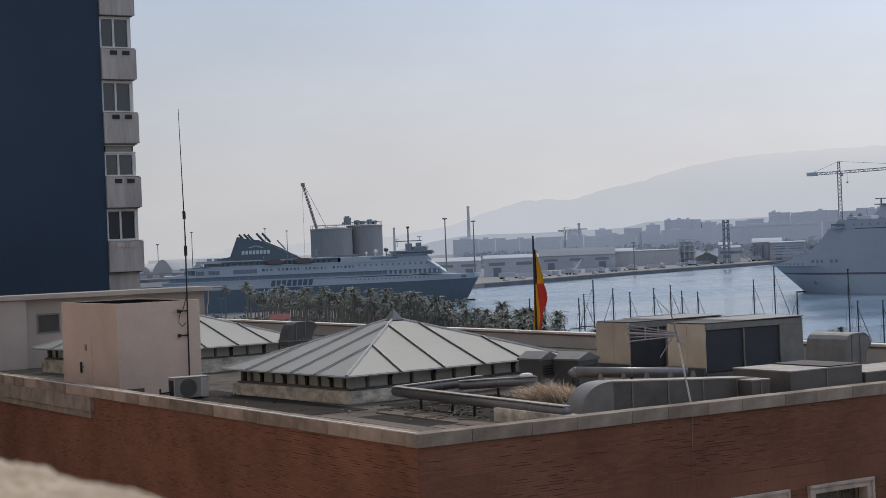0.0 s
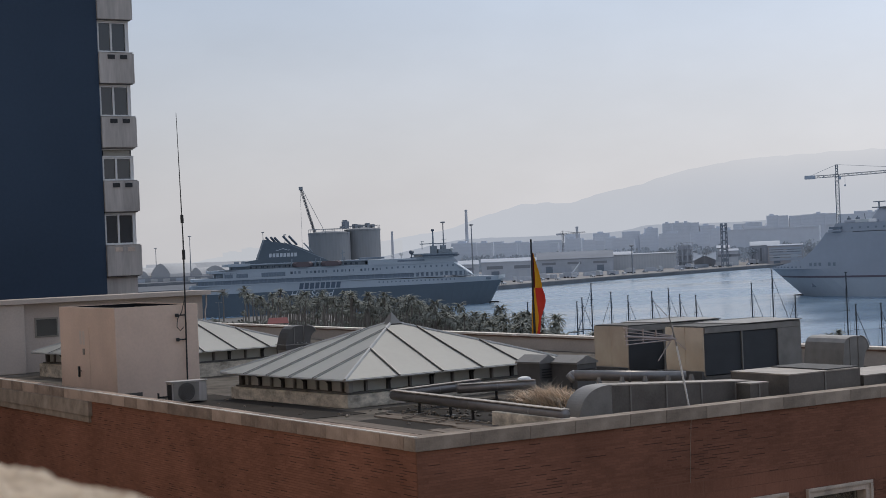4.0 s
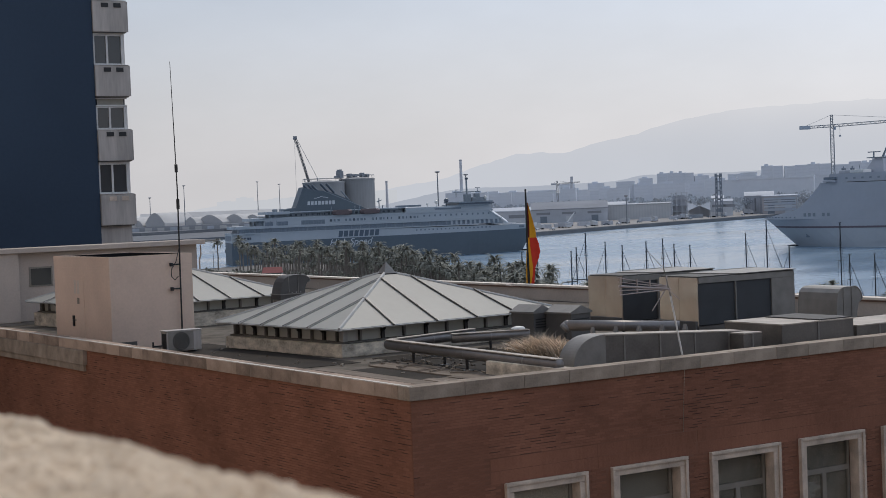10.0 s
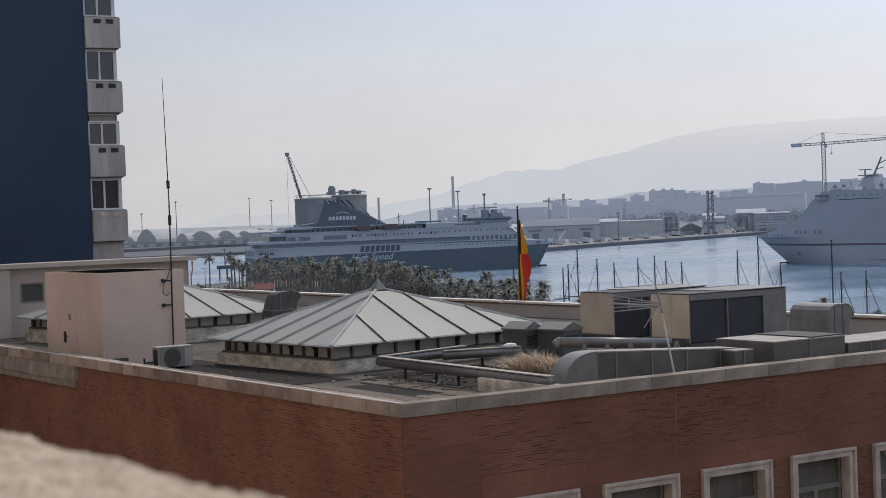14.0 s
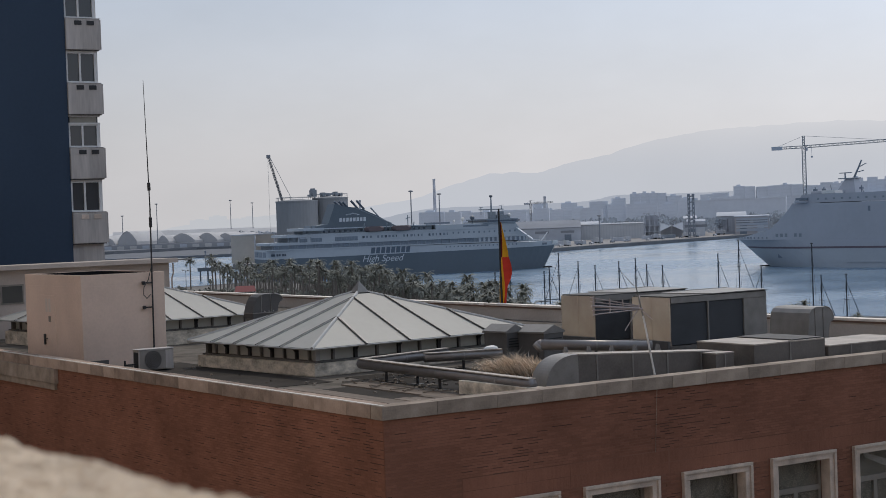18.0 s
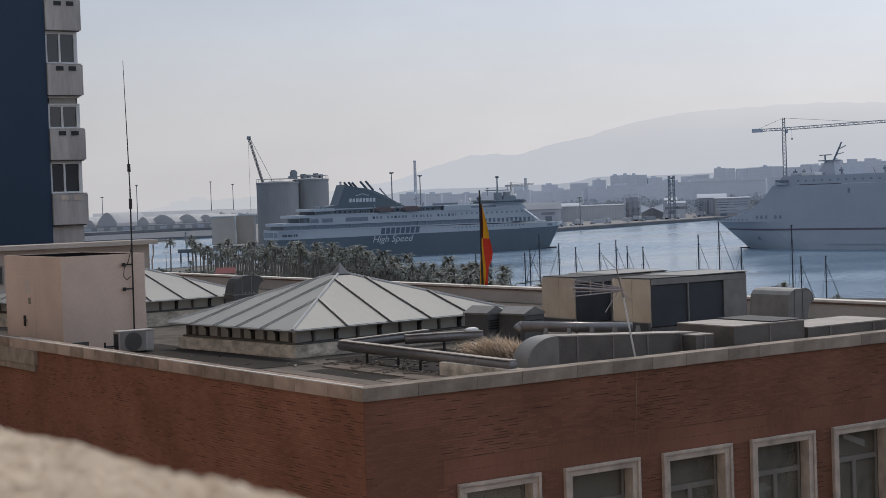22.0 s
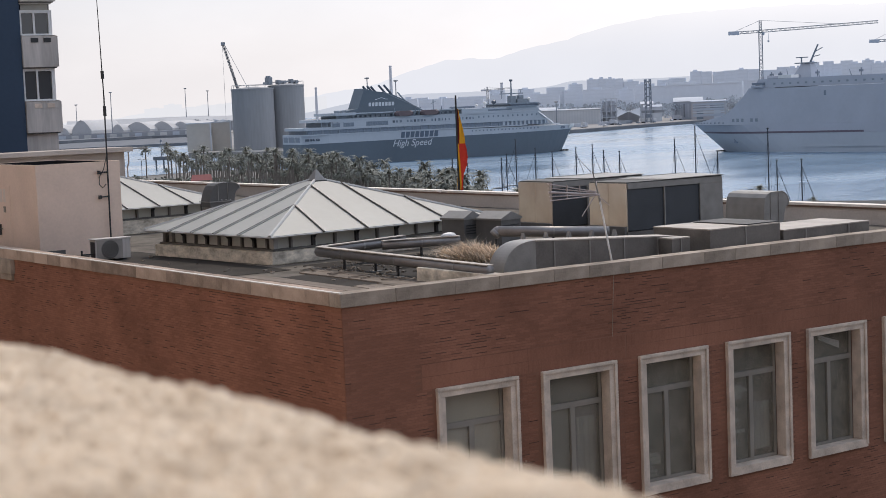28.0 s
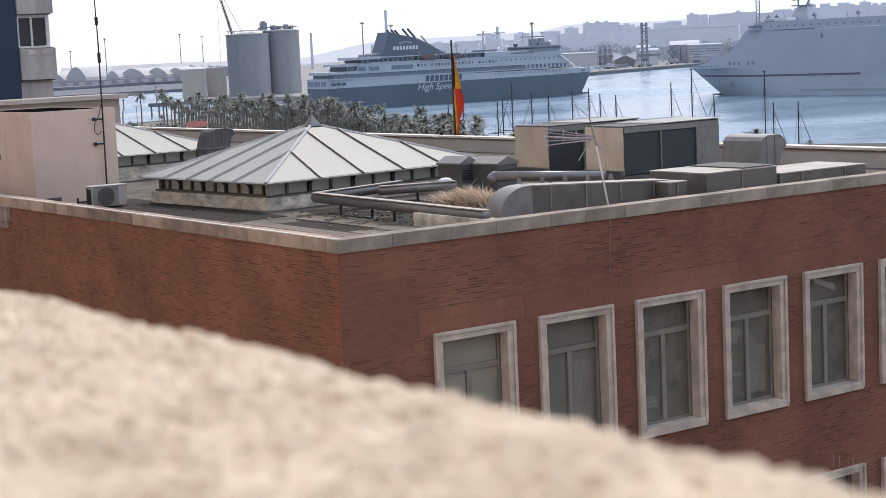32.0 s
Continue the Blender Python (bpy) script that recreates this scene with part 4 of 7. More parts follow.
def duct_run(name, label, x0, x1, y0, y1, z0, z1, seams, elbow, fall=0.0):
    """A rectangular duct along the roof edge, with standing seams and, at one end, a rounded elbow; its top may fall towards the far end."""
    u = thing(name, label, "duct", group="roof ducts")
    zf = z1 - fall
    part("casing", Mesh().hexa([(x0, y0, z0), (x1, y0, z0), (x1, y1, z0), (x0, y1, z0), (x0, y0, z1 - 0.03), (x1, y0, zf - 0.03), (x1, y1, zf - 0.03), (x0, y1, z1 - 0.03)]), M_DUCT, u)
    # the sheet's paler colour stands in for sun on the duct top
    part("top_sheet", Mesh().hexa([(x0, y0 - 0.02, z1 - 0.027), (x1, y0 - 0.02, zf - 0.027), (x1, y1 + 0.02, zf - 0.027), (x0, y1 + 0.02, z1 - 0.027), (x0, y0 - 0.02, z1), (x1, y0 - 0.02, zf), (x1, y1 + 0.02, zf), (x0, y1 + 0.02, z1)]), M_DUCT_SUNLIT, u, "top sheet paled for the sun on it")
    for k in range(seams):
        q = (k + 0.5) / seams
        x = x0 + (x1 - x0) * q
        part("seam", Mesh().box((x - 0.02, y0 - 0.018, z0), (x + 0.02, y0 - 0.002, z1 - fall * q - 0.03)), M_STEEL, u)
    if elbow:
        r = 0.90
        out = [(x0 - 0.002, y0, z0), (x0 - 0.002, y0, z1 - 0.004)] + [(x0 - r * math.sin(a) ** 0.8, y0, z0 + (z1 - z0 - 0.004) * math.cos(a) ** 0.72) for a in [radians(v) for v in range(5, 90, 5)]] + [(x0 - r, y0, z0)]
        part("elbow", Mesh().prism(out[::-1], (0, 0, 0), (0, y1 - y0, 0)), M_STEEL, u, "rounded metal elbow", smooth=False)
    return u


duct_run("roof_duct", "long grey sheet-metal duct with a rounded end", 21.93, 25.95, 28.05, 28.6, ROOFZ, 18.97, 4, True, 0.215)
duct_run("roof_duct", "small dark sheet-metal duct box", 25.48, 26.03, 27.60, 28.04, ROOFZ, 18.74, 1, False)
duct_run("roof_duct", "wide deep grey sheet-metal duct with pale top", 26.52, 28.80, 27.45, 29.35, ROOFZ, 18.87, 1, False)
duct_run("roof_duct", "low grey sheet-metal duct with pale top", 28.88, 31.9, 27.42, 29.0, ROOFZ, 18.68, 2, False)


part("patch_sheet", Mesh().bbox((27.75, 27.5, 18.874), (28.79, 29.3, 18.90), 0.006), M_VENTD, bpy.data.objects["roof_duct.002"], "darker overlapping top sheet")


def cowl(m0, w, d, h, label, mat, back, mouth, stand=0.0):
    """A curved exhaust cowl on a low box: a hood that rises from its back, rolls over and droops to a mouth; mouth is the undercut's foot."""
    u = thing("exhaust_cowl", label, "exhaust cowl", m0, group="roof cowls")
    part("base_box", Mesh().bbox((0, 0, 0), (w * mouth, d, h * 0.20), 0.01), mat, u)
    if stand:
        part("stand", Mesh().bbox((0.06, 0.06, -stand), (w * mouth - 0.06, d - 0.06, -0.002), 0.01), M_STEEL, u, "grey sheet-metal stand")
    part("base_flange", Mesh().box((-0.03, -0.03, h * 0.20 + 0.002), (w * mouth + 0.03, d + 0.03, h * 0.20 + 0.03)), M_STEEL, u)
    out = [(0.0, 0.235), (back * 0.25, 0.5), (back * 0.6, 0.72), (back, 0.87), (back + 0.10, 0.955), (back + 0.24, 0.995), (0.76, 1.0), (0.90, 0.965), (1.0, 0.90), (1.06, 0.82), (1.09, 0.74)]
    under = [(0.99, 0.66), (mouth + (0.99 - mouth) * 0.5, 0.56), (mouth + (0.99 - mouth) * 0.18, 0.42), (mouth, 0.235)]
    pts = [(x * w, z * h) for x, z in out + under]
    part("hood", Mesh().prism([(x, 0.03, z) for x, z in pts][::-1], (0, 0, 0), (0, d - 0.06, 0)), mat, u)
    part("rolled_rim", Mesh().path([(x * w, 0.02, z * h) for x, z in out[6:] + under[:1]], 0.02, 5), M_STEEL, u)
    for x, tone in ((0.30, M_STEEL), (0.64, M_STEEL)):
        part("seam", Mesh().box((x * w, 0.012, h * 0.25), (x * w + 0.022, 0.029, h * 0.97)), tone, u)
    part("flank_sheet", Mesh().prism([(x * w, 0.028, z * h) for x, z in ((0.67, 0.25), (0.67, 0.97), (0.76, 0.98), (0.90, 0.945), (1.0, 0.88), (1.05, 0.76), (0.97, 0.66), (mouth + (0.99 - mouth) * 0.45, 0.56), (mouth + (0.99 - mouth) * 0.15, 0.42), (max(mouth - 0.02, 0.69), 0.25))], (0, 0, 0), (0, -0.012, 0)), mat, u, "curved side sheet")
    for k in range(3):
        part("rivet", Mesh().tube((w * (0.42 + 0.15 * k), 0.0, h * 0.28), (w * (0.42 + 0.15 * k), 0.03, h * 0.28), 0.016), M_STRIP, u)


cowl(pose(32.3, 31.35, ROOFZ), 0.90, 1.5, 1.21, "curved grey metal exhaust cowl on a box", M_STEEL, 0.10, 0.84)
cowl(pose(24.90, 49.2, 18.88), 1.05, 0.7, 0.80, "dull dark grey curved exhaust cowl behind the skylight", M_VENT, 0.20, 0.88, 0.83)




def vent_box(m0, w, d, h, label):
    u = thing("roof_vent", label, "roof vent", m0, group="roof vents")
    part("body", Mesh().box((0, 0, 0), (w, d, h - 0.2)), M_VENT, u)
    out = [(-0.04, h - 0.197), (w + 0.04, h - 0.197), (w + 0.04, h - 0.15), (w / 2, h + 0.02), (-0.04, h - 0.15)]
    part("lid", Mesh().prism([(x, -0.03, z) for x, z in out], (0, 0, 0), (0, d + 0.06, 0)), M_VENTLID, u, "dull metal gabled lid")
    for i in range(4):
        part("slat", Mesh().box((0.08, -0.02, h * 0.45 + i * 0.07), (w - 0.08, -0.002, h * 0.45 + 0.03 + i * 0.07)), M_DARK, u)


vent_box(pose(25.24, 35.3, ROOFZ, 0, 0, 12), 0.66, 0.80, 1.06, "dark louvred roof vent with a gabled lid")
vent_box(pose(25.86, 34.5, ROOFZ, 0, 0, 12), 0.78, 0.90, 1.03, "dark louvred roof vent with a gabled lid beside another")


def pipe(pts, r, z_feet, label):
    u = thing("clad_pipe", label, "pipe", group="roof pipes")
    for p, q in zip(pts, pts[1:]):
        part("run", Mesh().tube(p, q, r, r, 14), M_PIPE, u, smooth=True)
        d = (Vector(q) - Vector(p)).normalized()
        sd = Vector((-d.y, d.x, 0)).normalized() * r * 0.8
        up = Vector((0, 0, r * 0.9))
        # a pale strip is added in place of sunlight along the top
        if r < 0.13:
            part("sunlit_strip", Mesh().prism([Vector(p) + sd, Vector(p) - sd, Vector(q) - sd, Vector(q) + sd], up, up + Vector((0, 0, 0.022))), M_DUCT_SUNLIT, u, "pale strip added for sunlight along the pipe")
        n = max(1, int((Vector(q) - Vector(p)).length / 2.2))
        for k in range(n):
            c = Vector(p).lerp(Vector(q), (k + 0.5) / n)
            if abs(p[2] - q[2]) < 0.3:
                part("support", Mesh().tube((c.x, c.y, z_feet), (c.x, c.y, c.z - r), 0.035, 0.035, 6).box((c.x - 0.12, c.y - 0.12, z_feet), (c.x + 0.12, c.y + 0.12, z_feet + 0.02)), M_DARK, u)
            part("band", Mesh().tube(c - (Vector(q) - Vector(p)).normalized() * 0.02, c + (Vector(q) - Vector(p)).normalized() * 0.02, r + 0.006, r + 0.006, 14), M_STEEL, u)
    for p in pts[1:-1]:
        part("bend", Mesh().lathe([(0.01, p[2] - r), (r * 0.75, p[2] - r * 0.7), (r, p[2]), (r * 0.75, p[2] + r * 0.7), (0.01, p[2] + r)], 12, (p[0], p[1])), M_PIPE, u, smooth=True)


pipe([(20.6, 27.95, 18.43), (20.85, 35.4, 18.45), (23.4, 35.4, 18.53)], 0.125, ROOFZ, "clad silver pipe on short dark feet")
pipe([(21.05, 29.2, 18.34), (21.15, 34.6, 18.34)], 0.06, ROOFZ, "thin clad pipe beside a thicker one")
pipe([(22.4, 34.9, 18.5), (24.35, 34.3, 18.5)], 0.115, ROOFZ, "clad silver pipe on short dark feet")
pipe([(24.80, 33.42, 18.62), (24.88, 33.35, 18.72), (27.3, 31.9, 18.58)], 0.135, ROOFZ, "thick clad silver pipe behind the long duct")
for k in range(5):
    u = tagged(part("pipe_hanger", Mesh().prism([(0, 0, 0), (0.2, 0, 0), (0.1, 0, 0.3)], (0, -0.06, 0), (0, 0.06, 0)), M_STEEL), "small triangular metal pipe bracket", "bracket", "pipe brackets")
    u.location = (25.15 + 0.47 * k, 32.80 - 0.33 * k, ROOFZ + 0.32)
    tagged(part("pad", Mesh().box((-0.05, -0.12, -0.32), (0.25, 0.12, -0.004)), M_CAP, u))
curb_block = thing("rubble_curb", "low whitewashed masonry curb by the roof edge", "curb")
part("body", Mesh().bbox((20.45, 27.3, ROOFZ), (20.82, 30.5, 18.38), 0.02), M_PLASTER_W, curb_block)


def tuft(name, label, cx, cy, rx, ry, h, count, mat, seed, lean):
    rr = random.Random(seed)
    m = Mesh()
    for _ in range(count):
        a, q = rr.uniform(0, 6.283), math.sqrt(rr.random())
        x, y = cx + rx * q * math.cos(a), cy + ry * q * math.sin(a)
        hh = h * rr.uniform(0.45, 1.0) * (1 - 0.4 * q)
        dx, dy = rr.gauss(0, 0.22) + lean, rr.gauss(0, 0.22)
        w = rr.uniform(0.007, 0.017)
        t = rr.uniform(0, 3.14)
        wx, wy = w * math.cos(t), w * math.sin(t)
        p1 = (x + dx * 0.35, y + dy * 0.35, ROOFZ + hh * 0.65)
        p2 = (x + dx, y + dy, ROOFZ + hh)
        m.poly([(x - wx, y - wy, ROOFZ), (x + wx, y + wy, ROOFZ), (p1[0] + wx, p1[1] + wy, p1[2]), (p1[0] - wx, p1[1] - wy, p1[2])])
        m.poly([(p1[0] - wx, p1[1] - wy, p1[2]), (p1[0] + wx, p1[1] + wy, p1[2]), p2])
    tagged(part(name, m, mat), label, "weeds", kind="stuff")


tuft("dry_grass", "dry straw-coloured grass tuft between the roof pipes", 23.98, 33.1, 0.74, 1.0, 0.66, 1500, M_GRASS, 3, -0.28)
tuft("dry_weeds", "withered grey weeds beside the roof vents", 24.75, 34.4, 0.6, 0.5, 0.68, 130, M_WEED, 5, 0.0)

rubble = Mesh()
rq = random.Random(17)
for _ in range(260):
    x, y = rq.uniform(20.4, 24.6), rq.uniform(28.9, 36.0)
    if rq.random() < 0.12:
        x, y = rq.uniform(17.2, 20.0), rq.uniform(30.0, 44.0)
    a, sx3, sy3, sz3 = rq.uniform(0, 3.14), rq.uniform(0.015, 0.06), rq.uniform(0.012, 0.04), rq.uniform(0.01, 0.04)
    if rq.random() < 0.12:
        sx3 *= 7
    c, d = math.cos(a), math.sin(a)
    rubble.hexa([(x + c * px * sx3 - d * py * sy3, y + d * px * sx3 + c * py * sy3, ROOFZ + 0.013 + pz * sz3) for pz in (0, 1) for px, py in ((-1, -1), (1, -1), (1, 1), (-1, 1))])
tagged(part("rubble", rubble, M_RUBBLE), "scattered mortar crumbs and laths on the roof", "rubble", kind="stuff")

bag = Mesh()
rb = random.Random(31)
ring = [[(0.42 * math.cos(a) * r * rb.uniform(0.85, 1.15), 0.25 * math.sin(a) * r * rb.uniform(0.85, 1.15), z) for a in [k * 0.5236 for k in range(12)]] for r, z in ((1.0, 0.0), (1.05, 0.08), (0.8, 0.17), (0.35, 0.23))]
for r0, r1 in zip(ring, ring[1:]):
    for k in range(12):
        bag.poly([r0[k], r0[(k + 1) % 12], r1[(k + 1) % 12], r1[k]])
bag.poly(ring[-1])
u = tagged(part("plastic_bag", bag, M_WHITE), "crumpled white plastic bag lying on a pipe", "bag")
u.location, u.scale = (24.1, 34.4, 18.62), (0.5, 0.45, 0.4)

tv = thing("tv_antenna", "leaning television aerial with a white mast", "aerial")
part("mast", Mesh().tube((23.42, 27.2, ROOFZ), (23.06, 27.2, 19.75), 0.022, 0.02), M_WHITE, tv, "white painted mast")
part("upper_mast", Mesh().tube((23.06, 27.2, 19.75), (22.88, 27.2, 20.42), 0.018, 0.012), M_STEEL, tv)
part("boom", Mesh().tube((21.66, 27.2, 20.04), (23.05, 27.2, 19.90), 0.026), M_ALLOY, tv)
part("strut", Mesh().tube((22.93, 27.2, 19.9), (22.55, 27.2, 19.47), 0.012), M_ALLOY, tv)
for k in range(-2, 3):
    part("element", Mesh().tube((22.95, 27.2, 19.93 + 0.02 * k), (21.66, 27.2 + 0.02 * k, 20.04 + 0.09 * k), 0.015, 0.012, 6), M_ALLOY, tv)
for x, h in ((21.7, 0.20), (22.15, 0.14), (22.5, 0.10)):
    part("cross_bar", Mesh().tube((x, 27.19, 20.03 - h), (x, 27.19, 20.03 + h), 0.014, 0.014, 6), M_ALLOY, tv)
for s in (-1, 1):
    part("reflector", Mesh().tube((22.95, 27.2, 19.92), (23.15, 27.2 + 0.2 * s, 19.92 + 0.25 * s), 0.012), M_ALLOY, tv)
part("wire_stay", Mesh().tube((22.84, 27.2, 20.40), (22.45, 27.2, 20.75), 0.008, 0.005), M_ALLOY, tv)

# ---- the flag: rigid folds of cloth, hung on the pole ----
flag = thing("flag", "red and yellow flag hanging in folds from a dark pole", "flag", pose(37.3, 52.4, 18.0))
part("pole", Mesh().tube((0, 0, 0), (0, 0, 4.28), 0.05, 0.035, 10), M_DARK, flag, "dark flagpole")
part("pole_foot", Mesh().box((-0.3, -0.05, 0.2), (0.05, 0.05, 0.28)), M_DARK, flag)
FOLDS = []


def fold(z0, z1, pts0, pts1, mat):
    """One rigid piece of the hanging cloth, between two wavy cross-sections."""
    m = Mesh()
    zc = (z0 + z1) / 2
    n = len(pts0)
    for i in range(n - 1):
        a, b2 = pts0[i], pts0[i + 1]
        c, d = pts1[i + 1], pts1[i]
        q = [(a[0], a[1], z0 - zc), (b2[0], b2[1], z0 - zc), (c[0], c[1], z1 - zc), (d[0], d[1], z1 - zc)]
        m.prism(q, (0, 0, 0), (0.006, 0.010, 0))
    ob = part("cloth", m, mat, flag)
    ob.location = (0, 0, zc)
    FOLDS.append((ob, zc))


def wave(u0, u1, z, amp, n=5):
    """Points across the cloth at height z; across runs along the roof edge towards the viewer's right."""
    out = []
    for i in range(n + 1):
        u = u0 + (u1 - u0) * i / n
        s = amp * math.sin(u * 11 + z * 2.1)
        out.append((0.82 * u + 0.45 * s, -0.57 * u + 0.7 * s))
    return out


# rows: height, inner edge, seam between the colours, outer edge
CLOTH = [(3.74, 0.02, 0.06, 0.07), (3.40, 0.02, 0.08, 0.15), (3.05, 0.02, 0.09, 0.25), (2.65, 0.02, 0.10, 0.34), (2.40, 0.0, 0.09, 0.36), (2.15, -0.02, 0.10, 0.45), (1.85, -0.05, 0.13, 0.49), (1.55, -0.07, 0.16, 0.41), (1.25, -0.08, 0.19, 0.29), (0.85, -0.10, 0.15, 0.24), (0.5, -0.09, 0.06, 0.21)]
for (za, ia, sa, oa), (zb, ib, sb, ob2) in zip(CLOTH, CLOTH[1:]):
    zm = (za + zb) / 2
    inner, outer = (M_FLAG_SHADED, M_FLAGY) if zm > 2.45 else (M_FLAGY, M_FLAGR)
    fold(zb - 0.01, za + 0.01, wave(ib, sb, zb, 0.03), wave(ia, sa, za, 0.03), inner)
    fold(zb - 0.01, za + 0.01, wave(sb, ob2, zb, 0.05), wave(sa, oa, za, 0.05), outer)

# ---- the blue tower with its column of bays ----
tower = thing("apartment_tower", "tall dark blue apartment tower with a column of bays", "apartment tower")
TY, TX = 72.0, 27.46
part("blank_wall", Mesh().box((2.0, TY, 0), (TX, TY + 14, 46)), M_BLUE, tower, "blank dark blue wall")
part("bay_core", Mesh().box((TX + 0.004, TY + 0.35, 0), (TX + 1.46, TY + 13, 46)), M_TWHITE, tower)
for k in range(-3, 9):
    z0 = 21.42 + 2.945 * k
    bay = part("bay", Mesh().bbox((TX + 0.02, TY - 0.10, z0), (TX + 1.64, TY + 0.348, z0 + 1.42), 0.03), M_TWHITE, tower)
    part("side_return", Mesh().bbox((TX + 1.645, TY - 0.06, z0 + 0.02), (TX + 1.72, TY + 0.34, z0 + 1.40), 0.02), M_TWHITE, bay)
    part("sill", Mesh().bbox((TX + 0.03, TY - 0.12, z0 + 1.424), (TX + 1.66, TY + 0.22, z0 + 1.45), 0.01), M_TFRAME, bay)
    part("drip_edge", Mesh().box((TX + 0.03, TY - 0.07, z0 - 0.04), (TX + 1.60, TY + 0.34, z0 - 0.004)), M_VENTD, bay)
    for j in range(2):
        x = TX + 0.42 + 0.60 * j
        part("vent_grille", Mesh().box((x, TY - 0.125, z0 + 1.12), (x + 0.35, TY - 0.104, z0 + 1.32)), M_DARK if k != 0 else M_STONE, bay)
    if k < -1:
        continue
    zw = z0 + 1.42
    if k == -1:
        part("plain_panel", Mesh().box((TX + 0.04, TY + 0.12, zw), (TX + 1.54, TY + 0.34, zw + 1.50)), M_TWHITE, tower)
        continue
    w = part("window", Mesh().box((TX + 0.10, TY + 0.24, zw), (TX + 1.50, TY + 0.34, zw + 1.50)), M_PANE_T, tower)
    hz = 1.42 if k != 1 else 1.08
    part("frame", Mesh().box((TX + 0.04, TY + 0.06, zw + hz), (TX + 1.54, TY + 0.2, zw + hz + 0.07)), M_TFRAME, w)
    for x, t in ((0.04, 0.07), (0.65, 0.09), (1.38, 0.09), (1.47, 0.07)):
        part("mullion", Mesh().box((TX + x, TY + 0.08, zw + 0.002), (TX + x + t, TY + 0.22, zw + hz - 0.004)), M_TFRAME, w)
    part("rail", Mesh().box((TX + 0.11, TY + 0.09, zw + 0.034), (TX + 1.38, TY + 0.2, zw + 0.10)), M_TFRAME, w)
    if k == 1:
        part("transom", Mesh().box((TX + 0.04, TY + 0.06, zw + 1.42), (TX + 1.54, TY + 0.2, zw + 1.49)), M_TFRAME, w)
        part("transom_pane", Mesh().box((TX + 0.11, TY + 0.12, zw + hz + 0.072), (TX + 1.38, TY + 0.13, zw + 1.418)), M_NET, w, "pale translucent transom pane")
    part("rail", Mesh().box((TX + 0.11, TY + 0.09, zw + hz - 0.06), (TX + 1.38, TY + 0.2, zw + hz - 0.004)), M_TFRAME, w)
    part("pane", Mesh().box((TX + 0.11, TY + 0.14, zw + 0.10), (TX + 0.65, TY + 0.15, zw + hz - 0.06)), M_PANE_T, w)
    part("pane", Mesh().box((TX + 0.74, TY + 0.16, zw + 0.10), (TX + 1.38, TY + 0.17, zw + hz - 0.06)), M_PANE_T, w)
    if k in (1, 2, 4):
        part("half_blind", Mesh().box((TX + 0.11, TY + 0.20, zw + (0.55 if k != 4 else 0.12)), (TX + 0.64, TY + 0.225, zw + hz - 0.06)), M_NET, w, "grey blind drawn half down")


# ---- harbour: palms ----
def palm_meshes(seed, h, r):
    rr = random.Random(seed)
    t = Mesh()
    z, x, y = 0.0, 0.0, 0.0
    rad = 0.22
    for k in range(7):
        nx, ny = x + rr.uniform(-0.08, 0.08), y + rr.uniform(-0.08, 0.08)
        t.tube((x, y, z), (nx, ny, z + h / 7 + 0.02), rad, rad * 0.95, 7)
        x, y, z, rad = nx, ny, z + h / 7, rad * 0.95
    t.lathe([(0.25, z - 0.7), (0.42, z - 0.2), (0.3, z + 0.2)], 8, (x, y))
    c = Mesh()
    for k in range(44):
        az = k * 2.399 + rr.uniform(-0.2, 0.2)
        el = rr.uniform(-0.45, 1.45)
        ln = r * rr.uniform(0.75, 1.1)
        pts = []
        for j in range(5):
            u = j / 4
            e = el - 0.75 * u * u
            d = ln * u
            pts.append(Vector((x + math.cos(az) * d * math.cos(e), y + math.sin(az) * d * math.cos(e), z + d * math.sin(e) * 0.9)))
        side = Vector((-math.sin(az), math.cos(az), 0))
        for j in range(4):
            w0, w1 = (0.05, 0.17, 0.19, 0.13, 0.02)[j:j + 2]
            for s in (-1, 1):
                dr = Vector((0, 0, -0.22))
                c.poly([pts[j], pts[j + 1], pts[j + 1] + side * s * w1 * 1.05 + dr * w1 * 2, pts[j] + side * s * w0 * 1.05 + dr * w0 * 2])
    return t.data("trunk", M_TRUNK), c.data("crown", M_FROND)


PALMS = [palm_meshes(11, 7.7, 2.15), palm_meshes(12, 6.0, 1.95), palm_meshes(13, 8.8, 2.25), palm_meshes(14, 6.8, 2.0)]


def palm(x, y, z, kind, s, turn, label="date palm with a full grey-green crown on the waterfront"):
    p = thing("palm_tree", label, "palm tree", pose(x, y, z, 0, 0, turn), "waterfront palms")
    p.scale = (s, s, s)
    part("trunk", PALMS[kind][0], None, p)
    part("crown", PALMS[kind][1], None, p)


